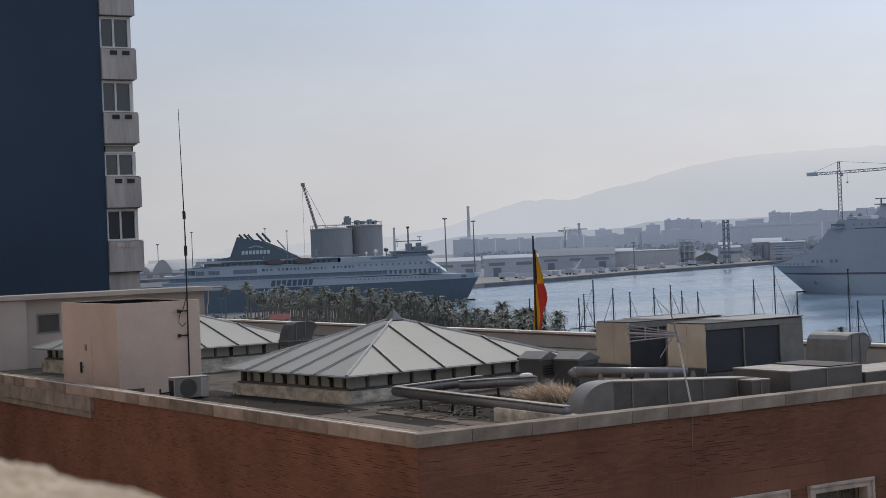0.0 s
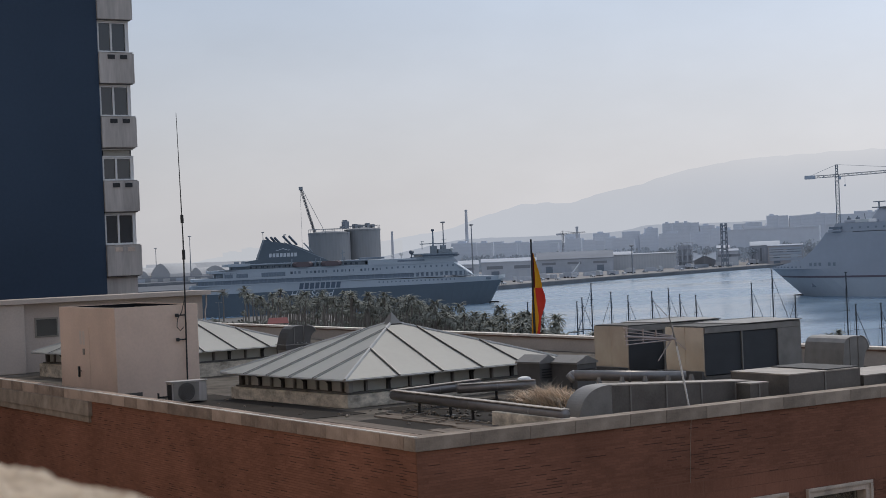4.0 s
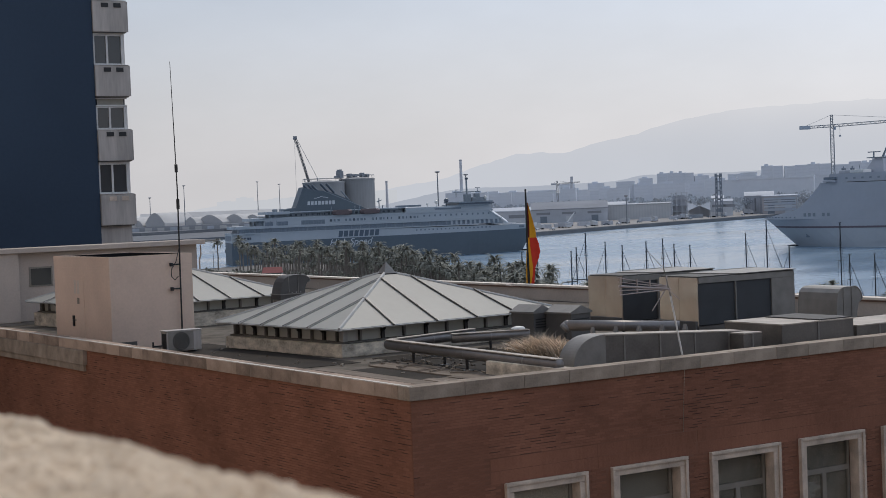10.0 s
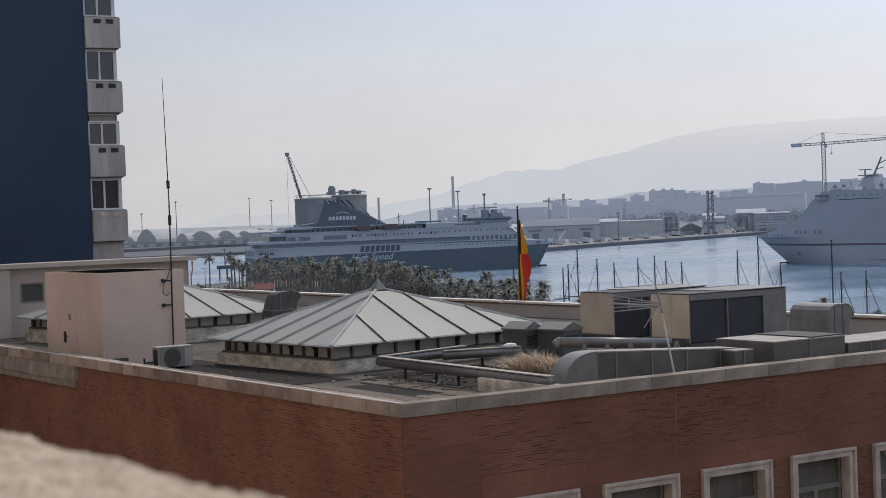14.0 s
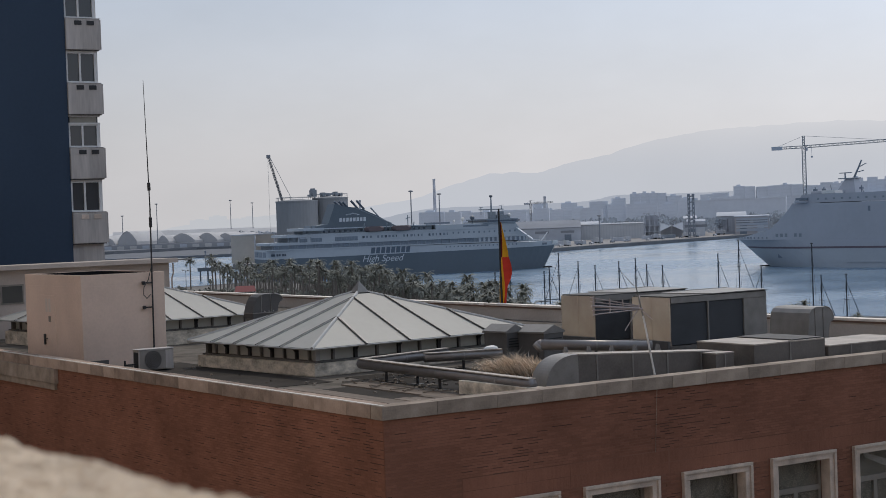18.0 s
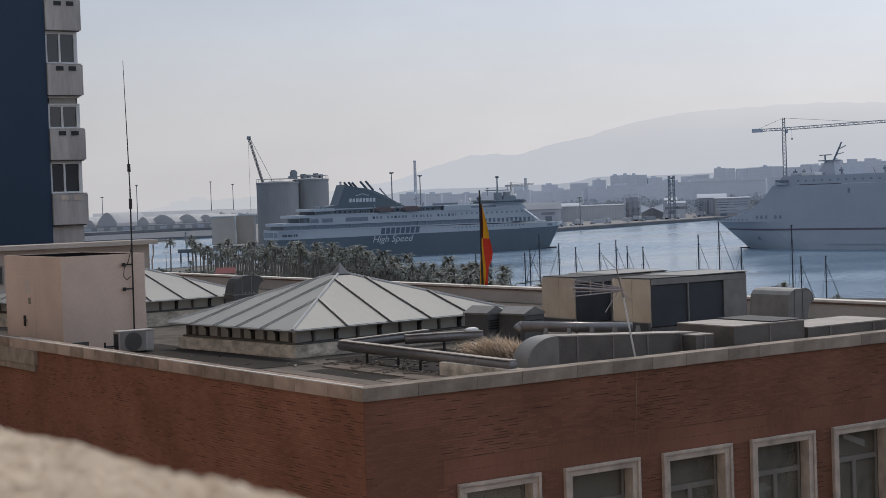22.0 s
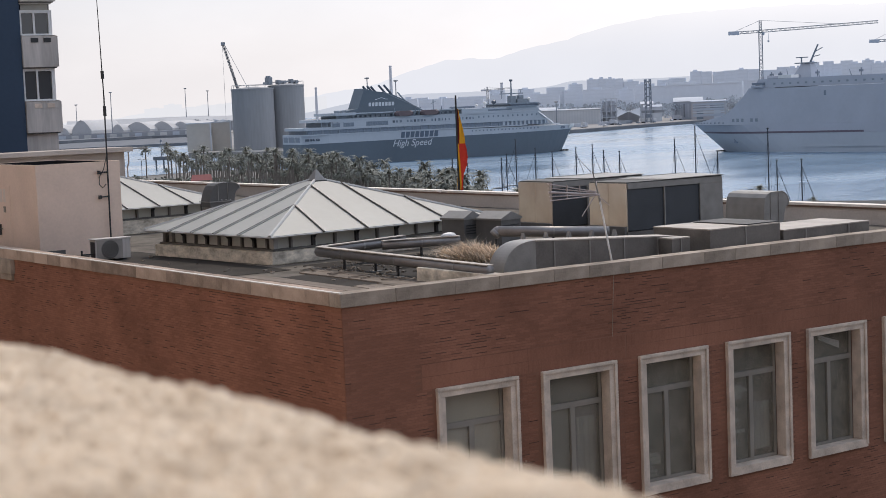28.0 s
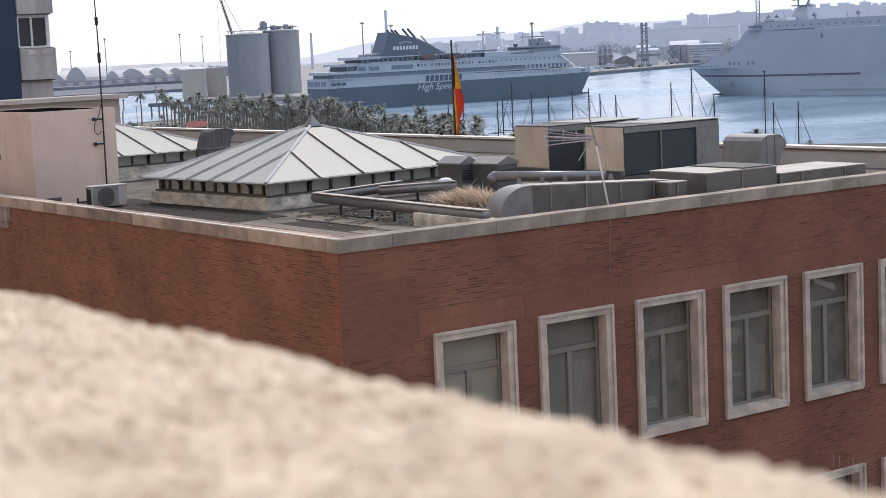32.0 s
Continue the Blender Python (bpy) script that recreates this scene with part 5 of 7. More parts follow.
rr = random.Random(21)
for k in range(330):
    az = 25.75 + 10.85 * ((k + rr.random()) / 330) ** 0.85
    u = (az - 25.75) / 10.85
    d = np.interp(az, [24.6, 28, 31, 34, 36.6], [545, 515, 430, 318, 262]) + rr.uniform(-38, 45) * (1 - 0.75 * u)
    palm(*polar(az, d), 0, rr.randrange(4), rr.choice((0.72, 0.86, 0.95, 1.0, 1.08, 1.18)) * rr.uniform(0.95, 1.05) * (1 - 0.14 * u), rr.uniform(0, 360))
for az, d, s in ((24.75, 552, 1.22), (25.50, 545, 1.45), (25.62, 538, 1.30), (25.42, 530, 0.6), (24.35, 520, 0.45), (24.05, 515, 0.4), (37.1, 262, 0.9), (37.5, 258, 0.85), (38.0, 255, 0.84), (38.35, 258, 0.8), (44.62, 262, 0.70), (44.88, 266, 0.80), (45.12, 260, 0.74), (45.4, 262, 0.77), (45.75, 268, 0.70), (46.0, 262, 0.62), (47.0, 258, 0.60), (47.5, 262, 0.58)):
    palm(*polar(az, d), 0, rr.randrange(4), s, rr.uniform(0, 360))

bush = Mesh()
for k in range(3600):
    az = 37.2 - 8.4 * rr.random() ** 0.75
    d = np.interp(az, [23.6, 28, 31, 34, 37], [560, 555, 480, 370, 300]) + rr.uniform(-70, 30)
    x, y = polar(az, d)
    z = rr.uniform(0.0, 2.2) * min(1.0, (az - 28.4) / 1.5)
    s = rr.uniform(0.3, 0.85)
    a, e = rr.uniform(0, 6.28), rr.uniform(-0.5, 0.9)
    u = Vector((math.cos(a), math.sin(a), 0)) * s
    v = Vector((-math.sin(a) * math.sin(e), math.cos(a) * math.sin(e), math.cos(e))) * s
    c = Vector((x, y, z))
    bush.poly([c - u, c - v * 0.6, c + u, c + v])
for k in range(2600):
    az = rr.uniform(22.6, 30.5)
    d = np.interp(az, [22, 28, 31], [552, 500, 440]) + rr.choice((-22, -6, 8, 22)) + rr.uniform(-6, 6)
    if noise.noise((az * 3.1, d * 0.05, 5)) < -0.12:
        continue
    c = Vector((*polar(az, d), rr.uniform(0.1, 1.7)))
    s, a, e = rr.uniform(0.25, 0.75), rr.uniform(0, 6.28), rr.uniform(-0.5, 0.9)
    u = Vector((math.cos(a), math.sin(a), 0)) * s
    v = Vector((-math.sin(a) * math.sin(e), math.cos(a) * math.sin(e), math.cos(e))) * s
    bush.poly([c - u, c - v * 0.6, c + u, c + v])
tagged(part("shrubs", bush, M_FROND), "dark green shrubs and undergrowth below the palms", "shrubs", kind="stuff")
for az, d, col in ((26.6, 470, M_CARRED),):
    x, y = polar(az, d)
    k = thing("red_awning", "red fabric kiosk awning among the palms", "awning", pose(x, y, 0, 0, 0, -27))
    part("canopy", Mesh().prism([(-3, -1.5, 3.2), (3, -1.5, 3.2), (2.6, 0, 4.7), (-2.6, 0, 4.7)], (0, 0, 0), (0, 0.1, 0.12)).prism([(-3, 1.5, 3.2), (3, 1.5, 3.2), (2.6, 0, 4.7), (-2.6, 0, 4.7)], (0, 0, 0), (0, 0.1, 0.12)), col, k)
    for px in (-2.8, 2.8):
        for py in (-1.4, 1.4):
            part("post", Mesh().tube((px, py, 0), (px, py, 3.25), 0.06), M_WHITE, k)


# ---- harbour: promenade lamps, a low jetty, a mooring post ----
def street_lamp(az, d, h):
    c = thing("street_lamp", "slender pale street lamp on the promenade", "street lamp", pose(*polar(az, d), 0.05, 0, 0, -az), "promenade lamps")
    part("pole", Mesh().tube((0, 0, 0), (0, 0, h), 0.11, 0.08, 8), M_STEEL, c)
    part("arm", Mesh().tube((-0.8, 0, h - 0.1), (0.8, 0, h - 0.1), 0.05, 0.05, 6), M_STEEL, c)
    for sd in (-1, 1):
        part("lamp_head", Mesh().bbox((sd * 0.8 - 0.3, -0.2, h - 0.12), (sd * 0.8 + 0.3, 0.2, h + 0.08), 0.05), M_STEEL, c)


for az, d, h in ((24.6, 520, 8.5), (26.3, 505, 9), (28.7, 480, 10), (31.4, 412, 9.5)):
    street_lamp(az, d, h)
jetty = thing("jetty", "low dark jetty standing in the harbour water", "jetty", pose(*polar(25.6, 720), -1.5, 0, 0, -22))
part("deck", Mesh().bbox((-7.4, -2, 4.2), (7.4, 2, 5.7), 0.1), M_QUAYWALL, jetty)
for k in range(5):
    part("post", Mesh().tube((-6.4 + 3.2 * k, -1.4, -3), (-6.4 + 3.2 * k, -1.4, 4.2), 0.35, 0.35, 8), M_QUAYWALL, jetty)
part("signal_post", Mesh().tube((-3.9, 0, 5.7), (-3.9, 0, 12.6), 0.22, 0.16, 8).bbox((-4.3, -0.4, 12.0), (-3.5, 0.4, 13.0), 0.1), M_CRANE, jetty, "thin signal post")


# ---- harbour: moored yachts ----
def yacht(az, d, top, stay, label):
    x, y = polar(az, d)
    h = top + 1.5
    b2 = thing("sailing_yacht", label, "yacht", pose(x, y, -1.5, 0, 0, -az + 35), "moored yachts")
    ln = h * 0.72
    hull = [(-ln / 2, -1.3), (ln * 0.15, -1.6), (ln / 2, 0), (ln * 0.15, 1.6), (-ln / 2, 1.3)]
    part("hull", Mesh().prism([(p[0] * 0.9, p[1] * 0.7, -0.4) for p in hull], (0, 0, 0), (0, 0, 0.01)).hexa([(-ln / 2, -1.2, -0.3), (ln * 0.2, -1.4, -0.3), (ln * 0.2, 1.4, -0.3), (-ln / 2, 1.2, -0.3), (-ln / 2, -1.4, 1.0), (ln * 0.2, -1.7, 1.05), (ln * 0.2, 1.7, 1.05), (-ln / 2, 1.4, 1.0)]).prism([(ln * 0.2, -1.6, 0), (ln / 2, 0, 0.3), (ln * 0.2, 1.6, 0)], (0, 0, -0.2), (0, 0, 1.05)), M_WHITE, b2)
    part("cabin", Mesh().bbox((-ln * 0.15, -0.9, 1.05), (ln * 0.15, 0.9, 1.7), 0.15), M_WHITE, b2)
    part("mast", Mesh().tube((0, 0, 1.0), (0, 0, h), d * 0.00042, d * 0.00034, 8).bbox((-0.14, -0.2, h - 0.03), (0.14, 0.2, h + 0.14), 0.03), M_MAST, b2)
    part("boom", Mesh().tube((0, 0, 2.4), (-ln * 0.4, 0, 2.5), 0.14), M_MAST, b2)
    if stay:
        part("forestay", Mesh().tube((stay * ln * 0.48, 0, 1.2), (0, 0, h * 0.9), 0.075, 0.05, 5), M_MAST, b2)
    part("spreader", Mesh().tube((0, -0.7, h * 0.6), (0, 0.7, h * 0.6), 0.06, 0.06, 5), M_MAST, b2)
    for sd in (-1, 1):
        part("shroud", Mesh().path([(-0.3, 1.3 * sd, 1.1), (0, 0.7 * sd, h * 0.6), (0, 0, h * 0.93)], 0.028, 4), M_MAST, b2)


LAB = "moored sailing yacht with a bare grey mast"
for az, el, d, stay in ((35.24, -1.94, 425, 0), (35.76, -2.1, 420, 1), (36.94, -1.98, 400, 0), (37.12, -1.85, 402, 1), (37.45, -1.37, 410, -1), (38.12, -1.69, 405, -1), (38.7, -1.84, 400, 1), (39.52, -1.73, 405, 1), (40.09, -1.65, 404, 1), (40.47, -1.86, 400, 1), (41.01, -1.91, 400, 1), (42.9, -1.57, 398, 1), (43.6, -1.14, 402, 1), (44.34, -2.02, 330, -1), (46.04, -1.32, 300, 0), (46.32, -2.4, 300, 1), (47.14, -2.4, 300, 1)):
    yacht(az, d, 22 + d * math.tan(radians(el)), stay, LAB)


# ---- harbour: ships ----
def text_mesh(word, size, depth, material, name, shear=0.0):
    cu = bpy.data.curves.new(name, "FONT")
    cu.body, cu.size, cu.extrude, cu.shear = word, size, depth, shear
    cu.align_x, cu.align_y = "CENTER", "CENTER"
    ob = bpy.data.objects.new(name, cu)
    me = bpy.data.meshes.new_from_object(ob)
    bpy.data.objects.remove(ob)
    me.materials.append(material)
    return me


def loft(m, sections):
    """Skin over closed outlines with the same count of points."""
    k, n = len(m.v), len(sections[0])
    for s in sections:
        m.v += [tuple(p) for p in s]
    for j in range(len(sections) - 1):
        m.f += [(k + j * n + i, k + j * n + (i + 1) % n, k + (j + 1) * n + (i + 1) % n, k + (j + 1) * n + i) for i in range(n)]
    m.f += [tuple(k + i for i in reversed(range(n))), tuple(k + (len(sections) - 1) * n + i for i in range(n))]
    return m


def bow_plan(half, entry):
    """How the side draws in to the stem: distance from the stem and half-width."""
    return [(entry * (1 - u), max(0.15, half * (1 - u ** 1.9))) for u in (0.0, 0.15, 0.3, 0.45, 0.6, 0.72, 0.83, 0.92, 1.0)]


def hull_mesh(x0, x1, beam, z0, z1, rake, entry):
    """A ship's hull between two heights; the bow rakes forward and the sides draw in to it."""
    secs = []
    half = beam / 2
    for j in range(4):
        z = z0 + (z1 - z0) * j / 3
        tip = x1 - rake * (1 - z / 12.0)
        port = [(x0, half * 0.92, z), (x0 + 12, half, z)] + [(tip - q, w, z) for q, w in bow_plan(half, entry)]
        secs.append(port + [(p[0], -p[1], z) for p in reversed(port)])
    return loft(Mesh(), secs)


def hull_band(x0, x1, beam, lo, hi, rake, entry):
    """A band of hull whose lower and upper lines slope along the ship: lo and hi are (height amidships, slope)."""
    secs = []
    half = beam / 2
    for j in range(4):
        ring = []
        for x, w in [(x0, half * 0.92), (x0 + 12, half)] + [(x1 - q, w) for q, w in bow_plan(half, entry)]:
            a, b3 = lo[0] + lo[1] * x, hi[0] + hi[1] * x
            z = a + (b3 - a) * j / 3
            back = rake * (1 - z / 12.0) * max(0.0, (x - (x1 - entry)) / entry)
            ring.append((x - back, w, z))
        secs.append(ring + [(p[0], -p[1], p[2]) for p in reversed(ring)])
    return loft(Mesh(), secs)


def funnel_mark(parent, x, y, z, w):
    """A wordless painted mark: a row of slanted plain bars below an arc."""
    for k in range(8):
        part("painted_bar", Mesh().prism([(0, 0, 0), (w * 0.09, 0, 0), (w * 0.10, 0, w * 0.13), (w * 0.01, 0, w * 0.13)], (x - w / 2 + w * k * 0.125, y, z), (x - w / 2 + w * k * 0.125, y - 0.04, z)), M_LETTER, parent)
    for k in range(5):
        part("painted_arc", Mesh().box((x - w * 0.25 + w * 0.1 * k, y - 0.04, z + w * (0.22 + 0.025 * (2 - abs(k - 2)))), (x - w * 0.16 + w * 0.1 * k, y, z + w * (0.245 + 0.025 * (2 - abs(k - 2))))), M_LETTER, parent)


def ferry():
    s = thing("ferry", "dark-hulled car ferry with white upper works, under way", "ferry")
    B, X0, X1 = 23.0, -66.4, 67.6
    half = B / 2
    part("hull", hull_band(X0, X1, B, (-1.0, 0.0), (9.35, 0.006), 7, 34), M_HULL, s, "dark blue-grey hull")
    part("bulb", Mesh().tube((56, 0, -0.3), (64.5, 0, 0.2), 1.2, 0.5, 8), M_RUBBER, s, "dark bulbous bow")
    part("upper_hull", hull_band(X0, X1, B, (9.37, 0.006), (12.3, -0.008), 7, 34), M_SHIPW, s, "white upper hull")
    part("strake", Mesh().box((X0 + 0.4, -half - 0.25, 12.42), (38, half + 0.25, 12.85)), M_SHIPW, s)
    # promenade deck: a dark recess behind posts, with square windows towards the bow
    part("window_strip", Mesh().box((X0 + 3, -half + 0.35, 12.86), (48, half - 0.35, 14.5)), M_SHIPDK2, s, "dark strip of promenade windows")
    for k in range(24):
        x = -61 + 3.7 * k
        part("strip_post", Mesh().box((x, -half + 0.05, 12.87), (x + 0.35, -half + 0.33, 14.48)), M_SHIPDECK, s)
    for k in range(11):
        part("strip_pier", Mesh().box((26.2 + 2.05 * k, -half + 0.05, 12.87), (27.1 + 2.05 * k, -half + 0.33, 14.48)), M_SHIPW, s)
    part("deck_edge", Mesh().box((X0 + 1.4, -half - 0.1, 14.52), (48.6, half + 0.1, 15.25)), M_SHIPW, s, "white deck edge")
    # main deck house and the rows of windows in it
    part("deck_house", Mesh().hexa([(-53, -half + 0.3, 15.27), (47.4, -half + 0.3, 15.27), (47.4, half - 0.3, 15.27), (-53, half - 0.3, 15.27), (-53, -half + 0.3, 18.2), (44.2, -half + 0.3, 18.2), (44.2, half - 0.3, 18.2), (-53, half - 0.3, 18.2)]), M_SHIPW, s)
    for x0, x1, z0, z1 in ((-37.4, -27.6, 15.5, 17.2), (-47.4, -43.0, 15.5, 17.1), (-52.4, -49.2, 15.5, 17.0)):
        part("louvre_bay", Mesh().box((x0, -half + 0.2, z0), (x1, -half + 0.29, z1)), M_SHIPDK2, s, "dark opening with louvres")
        for k in range(int((x1 - x0) / 1.1)):
            part("louvre_post", Mesh().box((x0 + 0.5 + 1.1 * k, -half + 0.12, z0), (x0 + 0.72 + 1.1 * k, -half + 0.19, z1)), M_SHIPDECK, s)
    rp = random.Random(5)
    for k in range(24):
        x = -25.5 + 1.62 * k
        if k % 7 not in (3,):
            part("cabin_window", Mesh().box((x, -half + 0.22, 16.2), (x + rp.choice((0.5, 0.8, 1.0)), -half + 0.29, 17.2)), M_SHIPDK2 if k % 3 else M_SHIPDK, s)
    for k in range(13):
        part("porthole", Mesh().box((14.4 + 2.35 * k, -half + 0.22, 16.6), (15.1 + 2.35 * k, -half + 0.29, 17.4)), M_SHIPDK2, s)
    for k in range(19):
        part("porthole", Mesh().box((11 + 1.78 * k, -half - 0.04, 10.9), (11.6 + 1.78 * k, -half + 0.1, 11.5)), M_SHIPDK2, s)
    part("upper_edge", Mesh().box((-54.5, -half + 0.1, 18.22), (45, half - 0.1, 18.75)), M_SHIPW, s, "white deck edge")
    # boat deck
    part("boat_deck_house", Mesh().box((-48, -half + 2.2, 18.77), (6, half - 2.2, 20.5)), M_SHIPDECK, s)
    part("boat_deck_roof", Mesh().box((-50.5, -half + 0.8, 20.52), (7, half - 0.8, 20.95)), M_SHIPW, s)
    for k in range(22):
        x = -46.5 + 2.3 * k
        part("cabin_window", Mesh().box((x, -half + 2.02, 19.1), (x + 1.1, -half + 2.18, 19.9)), M_SHIPDK, s)
    for k in range(11):
        part("deck_post", Mesh().box((-50 + 2.2 * k, -half + 0.9, 18.77), (-49.75 + 2.2 * k, -half + 1.1, 20.5)), M_SHIPDECK, s)
    part("bridge_deck", Mesh().hexa([(7.02, -half + 0.7, 18.77), (44.8, -half + 0.7, 18.77), (44.8, half - 0.7, 18.77), (7.02, half - 0.7, 18.77), (7.02, -half + 0.7, 20.6), (43.4, -half + 0.7, 20.6), (43.4, half - 0.7, 20.6), (7.02, half - 0.7, 20.6)]), M_SHIPW, s)
    part("bridge_glazing", Mesh().box((19.5, -half + 0.6, 19.35), (31, half - 0.6, 20.0)), M_SHIPDK2, s)
    part("long_roof_box", Mesh().bbox((3.8, -half + 3, 20.97), (14.4, -half + 6, 21.75), 0.1), M_SHIPDK2, s, "long dark box on the roof")
    # wheelhouse with rounded ends and a dark band of windows
    for z0, z1, x0, x1, mat in ((20.62, 21.1, 28.5, 46.0, M_SHIPDECK), (21.12, 21.75, 30.2, 46.9, M_SHIPDK), (21.77, 22.35, 29.4, 46.3, M_SHIPDECK)):
        ring = [(x0, -half - 0.2), (x1 - 3.2, -half - 0.2), (x1 - 1.0, -half + 1.6), (x1, -half + 5), (x1, half - 5), (x1 - 1.0, half - 1.6), (x1 - 3.2, half + 0.2), (x0, half + 0.2)]
        part("wheelhouse", Mesh().prism([(x, y, 0) for x, y in ring], (0, 0, z0), (0, 0, z1)), mat, s)
    part("bridge_front", Mesh().hexa([(44.6, -half + 1.5, 12.45), (51.0, -half + 3, 12.45), (51.0, half - 3, 12.45), (44.6, half - 1.5, 12.45), (43.0, -half + 1.5, 18.75), (44.7, -half + 2, 18.75), (44.7, half - 2, 18.75), (43.0, half - 1.5, 18.75)]), M_SHIPW, s)
    # white rails, the raked ones tilted, stand in for the sun's glint
    for y0, q in ((-half, 1), (half, -1)):
        rail = [(43.4, y0 - 0.2 * q, 18.0), (51.2, y0 - 0.2 * q, 12.5), (51.2, y0 + 1.7 * q, 13.4), (43.4, y0 + 1.7 * q, 18.9)]
        part("front_edge", Mesh().hexa(rail + [(x, y, z + 0.4) for x, y, z in rail]), M_GLINT_WHITE, s, "raked front rail, whitened and tilted for a sun glint")
    part("front_edge", Mesh().hexa([(49.2, -half + 0.3, 12.5), (55.5, -half + 2.4, 12.3), (55.5, -half + 3.0, 12.3), (49.2, -half + 1.2, 12.5), (49.2, -half + 0.3, 13.0), (55.5, -half + 2.4, 12.7), (55.5, -half + 3.0, 12.7), (49.2, -half + 1.2, 13.0)]), M_WHITE, s, "bow bulwark, whitened for the sun on it")
    # stepped open stern decks, each a solid rail over a recess darkened for shade
    for x0, x1, z0, z1 in ((X0 + 0.4, -53, 12.87, 15.6), (-59.4, -47, 15.6, 18.7), (-52.6, -42, 18.76, 21.2)):
        part("stern_house", Mesh().box((x0 + 3.4, -half + 1.6, z0), (x1, half - 1.6, z1 - 0.12)), M_SHIPDECK, s, "stern bulkhead in grey for the shade under the rail")
        ring = [(x1, -half + 0.1), (x0 + 1.6, -half + 0.1), (x0 + 0.4, -half + 1.4), (x0, -half + 4), (x0, half - 4), (x0 + 0.4, half - 1.4), (x0 + 1.6, half - 0.1), (x1, half - 0.1)]
        part("stern_rail", Mesh().prism([(x, y, 0) for x, y in ring], (0, 0, z1 - 1.15), (0, 0, z1)), M_SHIPW, s, "white solid stern rail")
        for k in range(5):
            part("deck_post", Mesh().box((x0 + 2 + 2.4 * k, -half + 0.2, z0), (x0 + 2.25 + 2.4 * k, -half + 0.4, z1 - 1.17)), M_SHIPDECK, s)
    # mooring openings are dark boxes: their shadow is in the colour
    for y0, y1 in ((-9.4, -4.6), (-3.4, 3.4), (4.6, 9.4)):
        part("stern_recess", Mesh().bbox((X0 - 0.12, y0, 9.8), (X0 + 0.5, y1, 12.0), 0.1), M_SHIPDK2, s, "dark box for a mooring opening in the transom, shadow in its colour")
    for k in range(3):
        for j in range(2):
            part("stern_window", Mesh().box((-64.6 + 2.3 * k + 0.95 * j, -half - 0.03, 10.2), (-64.0 + 2.3 * k + 0.95 * j, -half + 0.6, 11.1)), M_SHIPDK, s)
    # the funnel casing and its slanted pipes
    fun = [(-44, 20.9), (-43.4, 21.9), (-38.4, 22.6), (-35.2, 30.9), (-31.0, 29.7), (-27.2, 29.2), (-22.8, 28.2), (-16.9, 25.5), (-10.6, 21.9), (-8.5, 20.9)]
    f = part("funnel", Mesh().prism([(x, -5.5, z) for x, z in fun], (0, 0, 0), (0, 11, 0)), M_HULL, s, "large navy funnel casing with a slanted fore edge")
    for x, z in ((-33.6, 31.4), (-31.6, 31.4), (-30.0, 31.2), (-26.4, 31.6), (-24.0, 31.6)):
        part("exhaust", Mesh().tube((x + 2.6, -2, z - 3.4), (x - 0.8, -2, z + 0.5), 0.48, 0.48, 8), M_SHIPDK, f)
    part("exhaust", Mesh().tube((-15.2, -2, 25.0), (-18.6, -2, 28.9), 0.3, 0.3, 6), M_SHIPDECK, f)
    part("fore_edge", Mesh().prism([(-27.2, -5.56, 29.3), (-26.6, -5.56, 29.3), (-10.2, -5.56, 22.0), (-10.9, -5.56, 22.0)], (0, -0.05, 0), (0, 0.02, 0)), M_SHIPDECK, f)
    funnel_mark(f, -27.6, -5.52, 23.4, 12)
    for x0, x1 in ((-24.6, -15.9), (-12.8, -4.0)):
        part("lifeboat", loft(Mesh(), [[(x0 + q, -half + 0.2, z), (x0 + 1.4 + q, -half - 1.0, z), (x1 - 1.4 - q, -half - 1.0, z), (x1 - q, -half + 0.2, z), (x1 - 1.4 - q, -half + 1.4, z), (x0 + 1.4 + q, -half + 1.4, z)] for z, q in ((18.9, 0.7), (19.5, 0.1), (20.3, 0.0), (21.0, 0.9))]), M_RED, s, "dull red lifeboat")
        for x in (x0 - 0.6, x1 + 0.6):
            part("davit", Mesh().tube((x, -half + 0.4, 18.8), (x + 0.5, -half - 0.6, 22.3), 0.22), M_SHIPDECK, s)
    part("signal_mast", Mesh().tube((-2.6, -3, 20.9), (-2.6, -3, 25.2), 0.22).tube((-3.6, -3, 23.6), (-1.4, -3, 24.4), 0.16), M_SHIPDECK, s)
    # masts and roof gear
    part("radar_mast", Mesh().tube((36.8, 0, 22.3), (36.8, 0, 31.8), 0.5, 0.28).bbox((35.6, -1.6, 22.36), (38.2, 1.6, 25.4), 0.1).bbox((38.6, -2.2, 22.36), (44.6, 2.2, 24.0), 0.1).bbox((40.0, -1.2, 24.02), (42.2, 1.2, 25.6), 0.1), M_SHIPDECK, s)
    part("mast_yard", Mesh().box((31.0, -0.3, 26.2), (42.5, 0.3, 26.6)).tube((32, 0, 24.2), (32, 0, 27.6), 0.16, 0.16, 6).tube((41.6, 0, 26.6), (41.6, 0, 28.2), 0.15, 0.15, 6).box((31.4, -0.15, 27.3), (32.9, 0.15, 27.5)).box((40.6, -0.15, 28.0), (42.6, 0.15, 28.2)), M_SHIPDECK, s)
    part("light_cap", Mesh().bbox((36.2, -0.6, 31.7), (37.4, 0.6, 32.6), 0.2), M_SHIPDK, s)
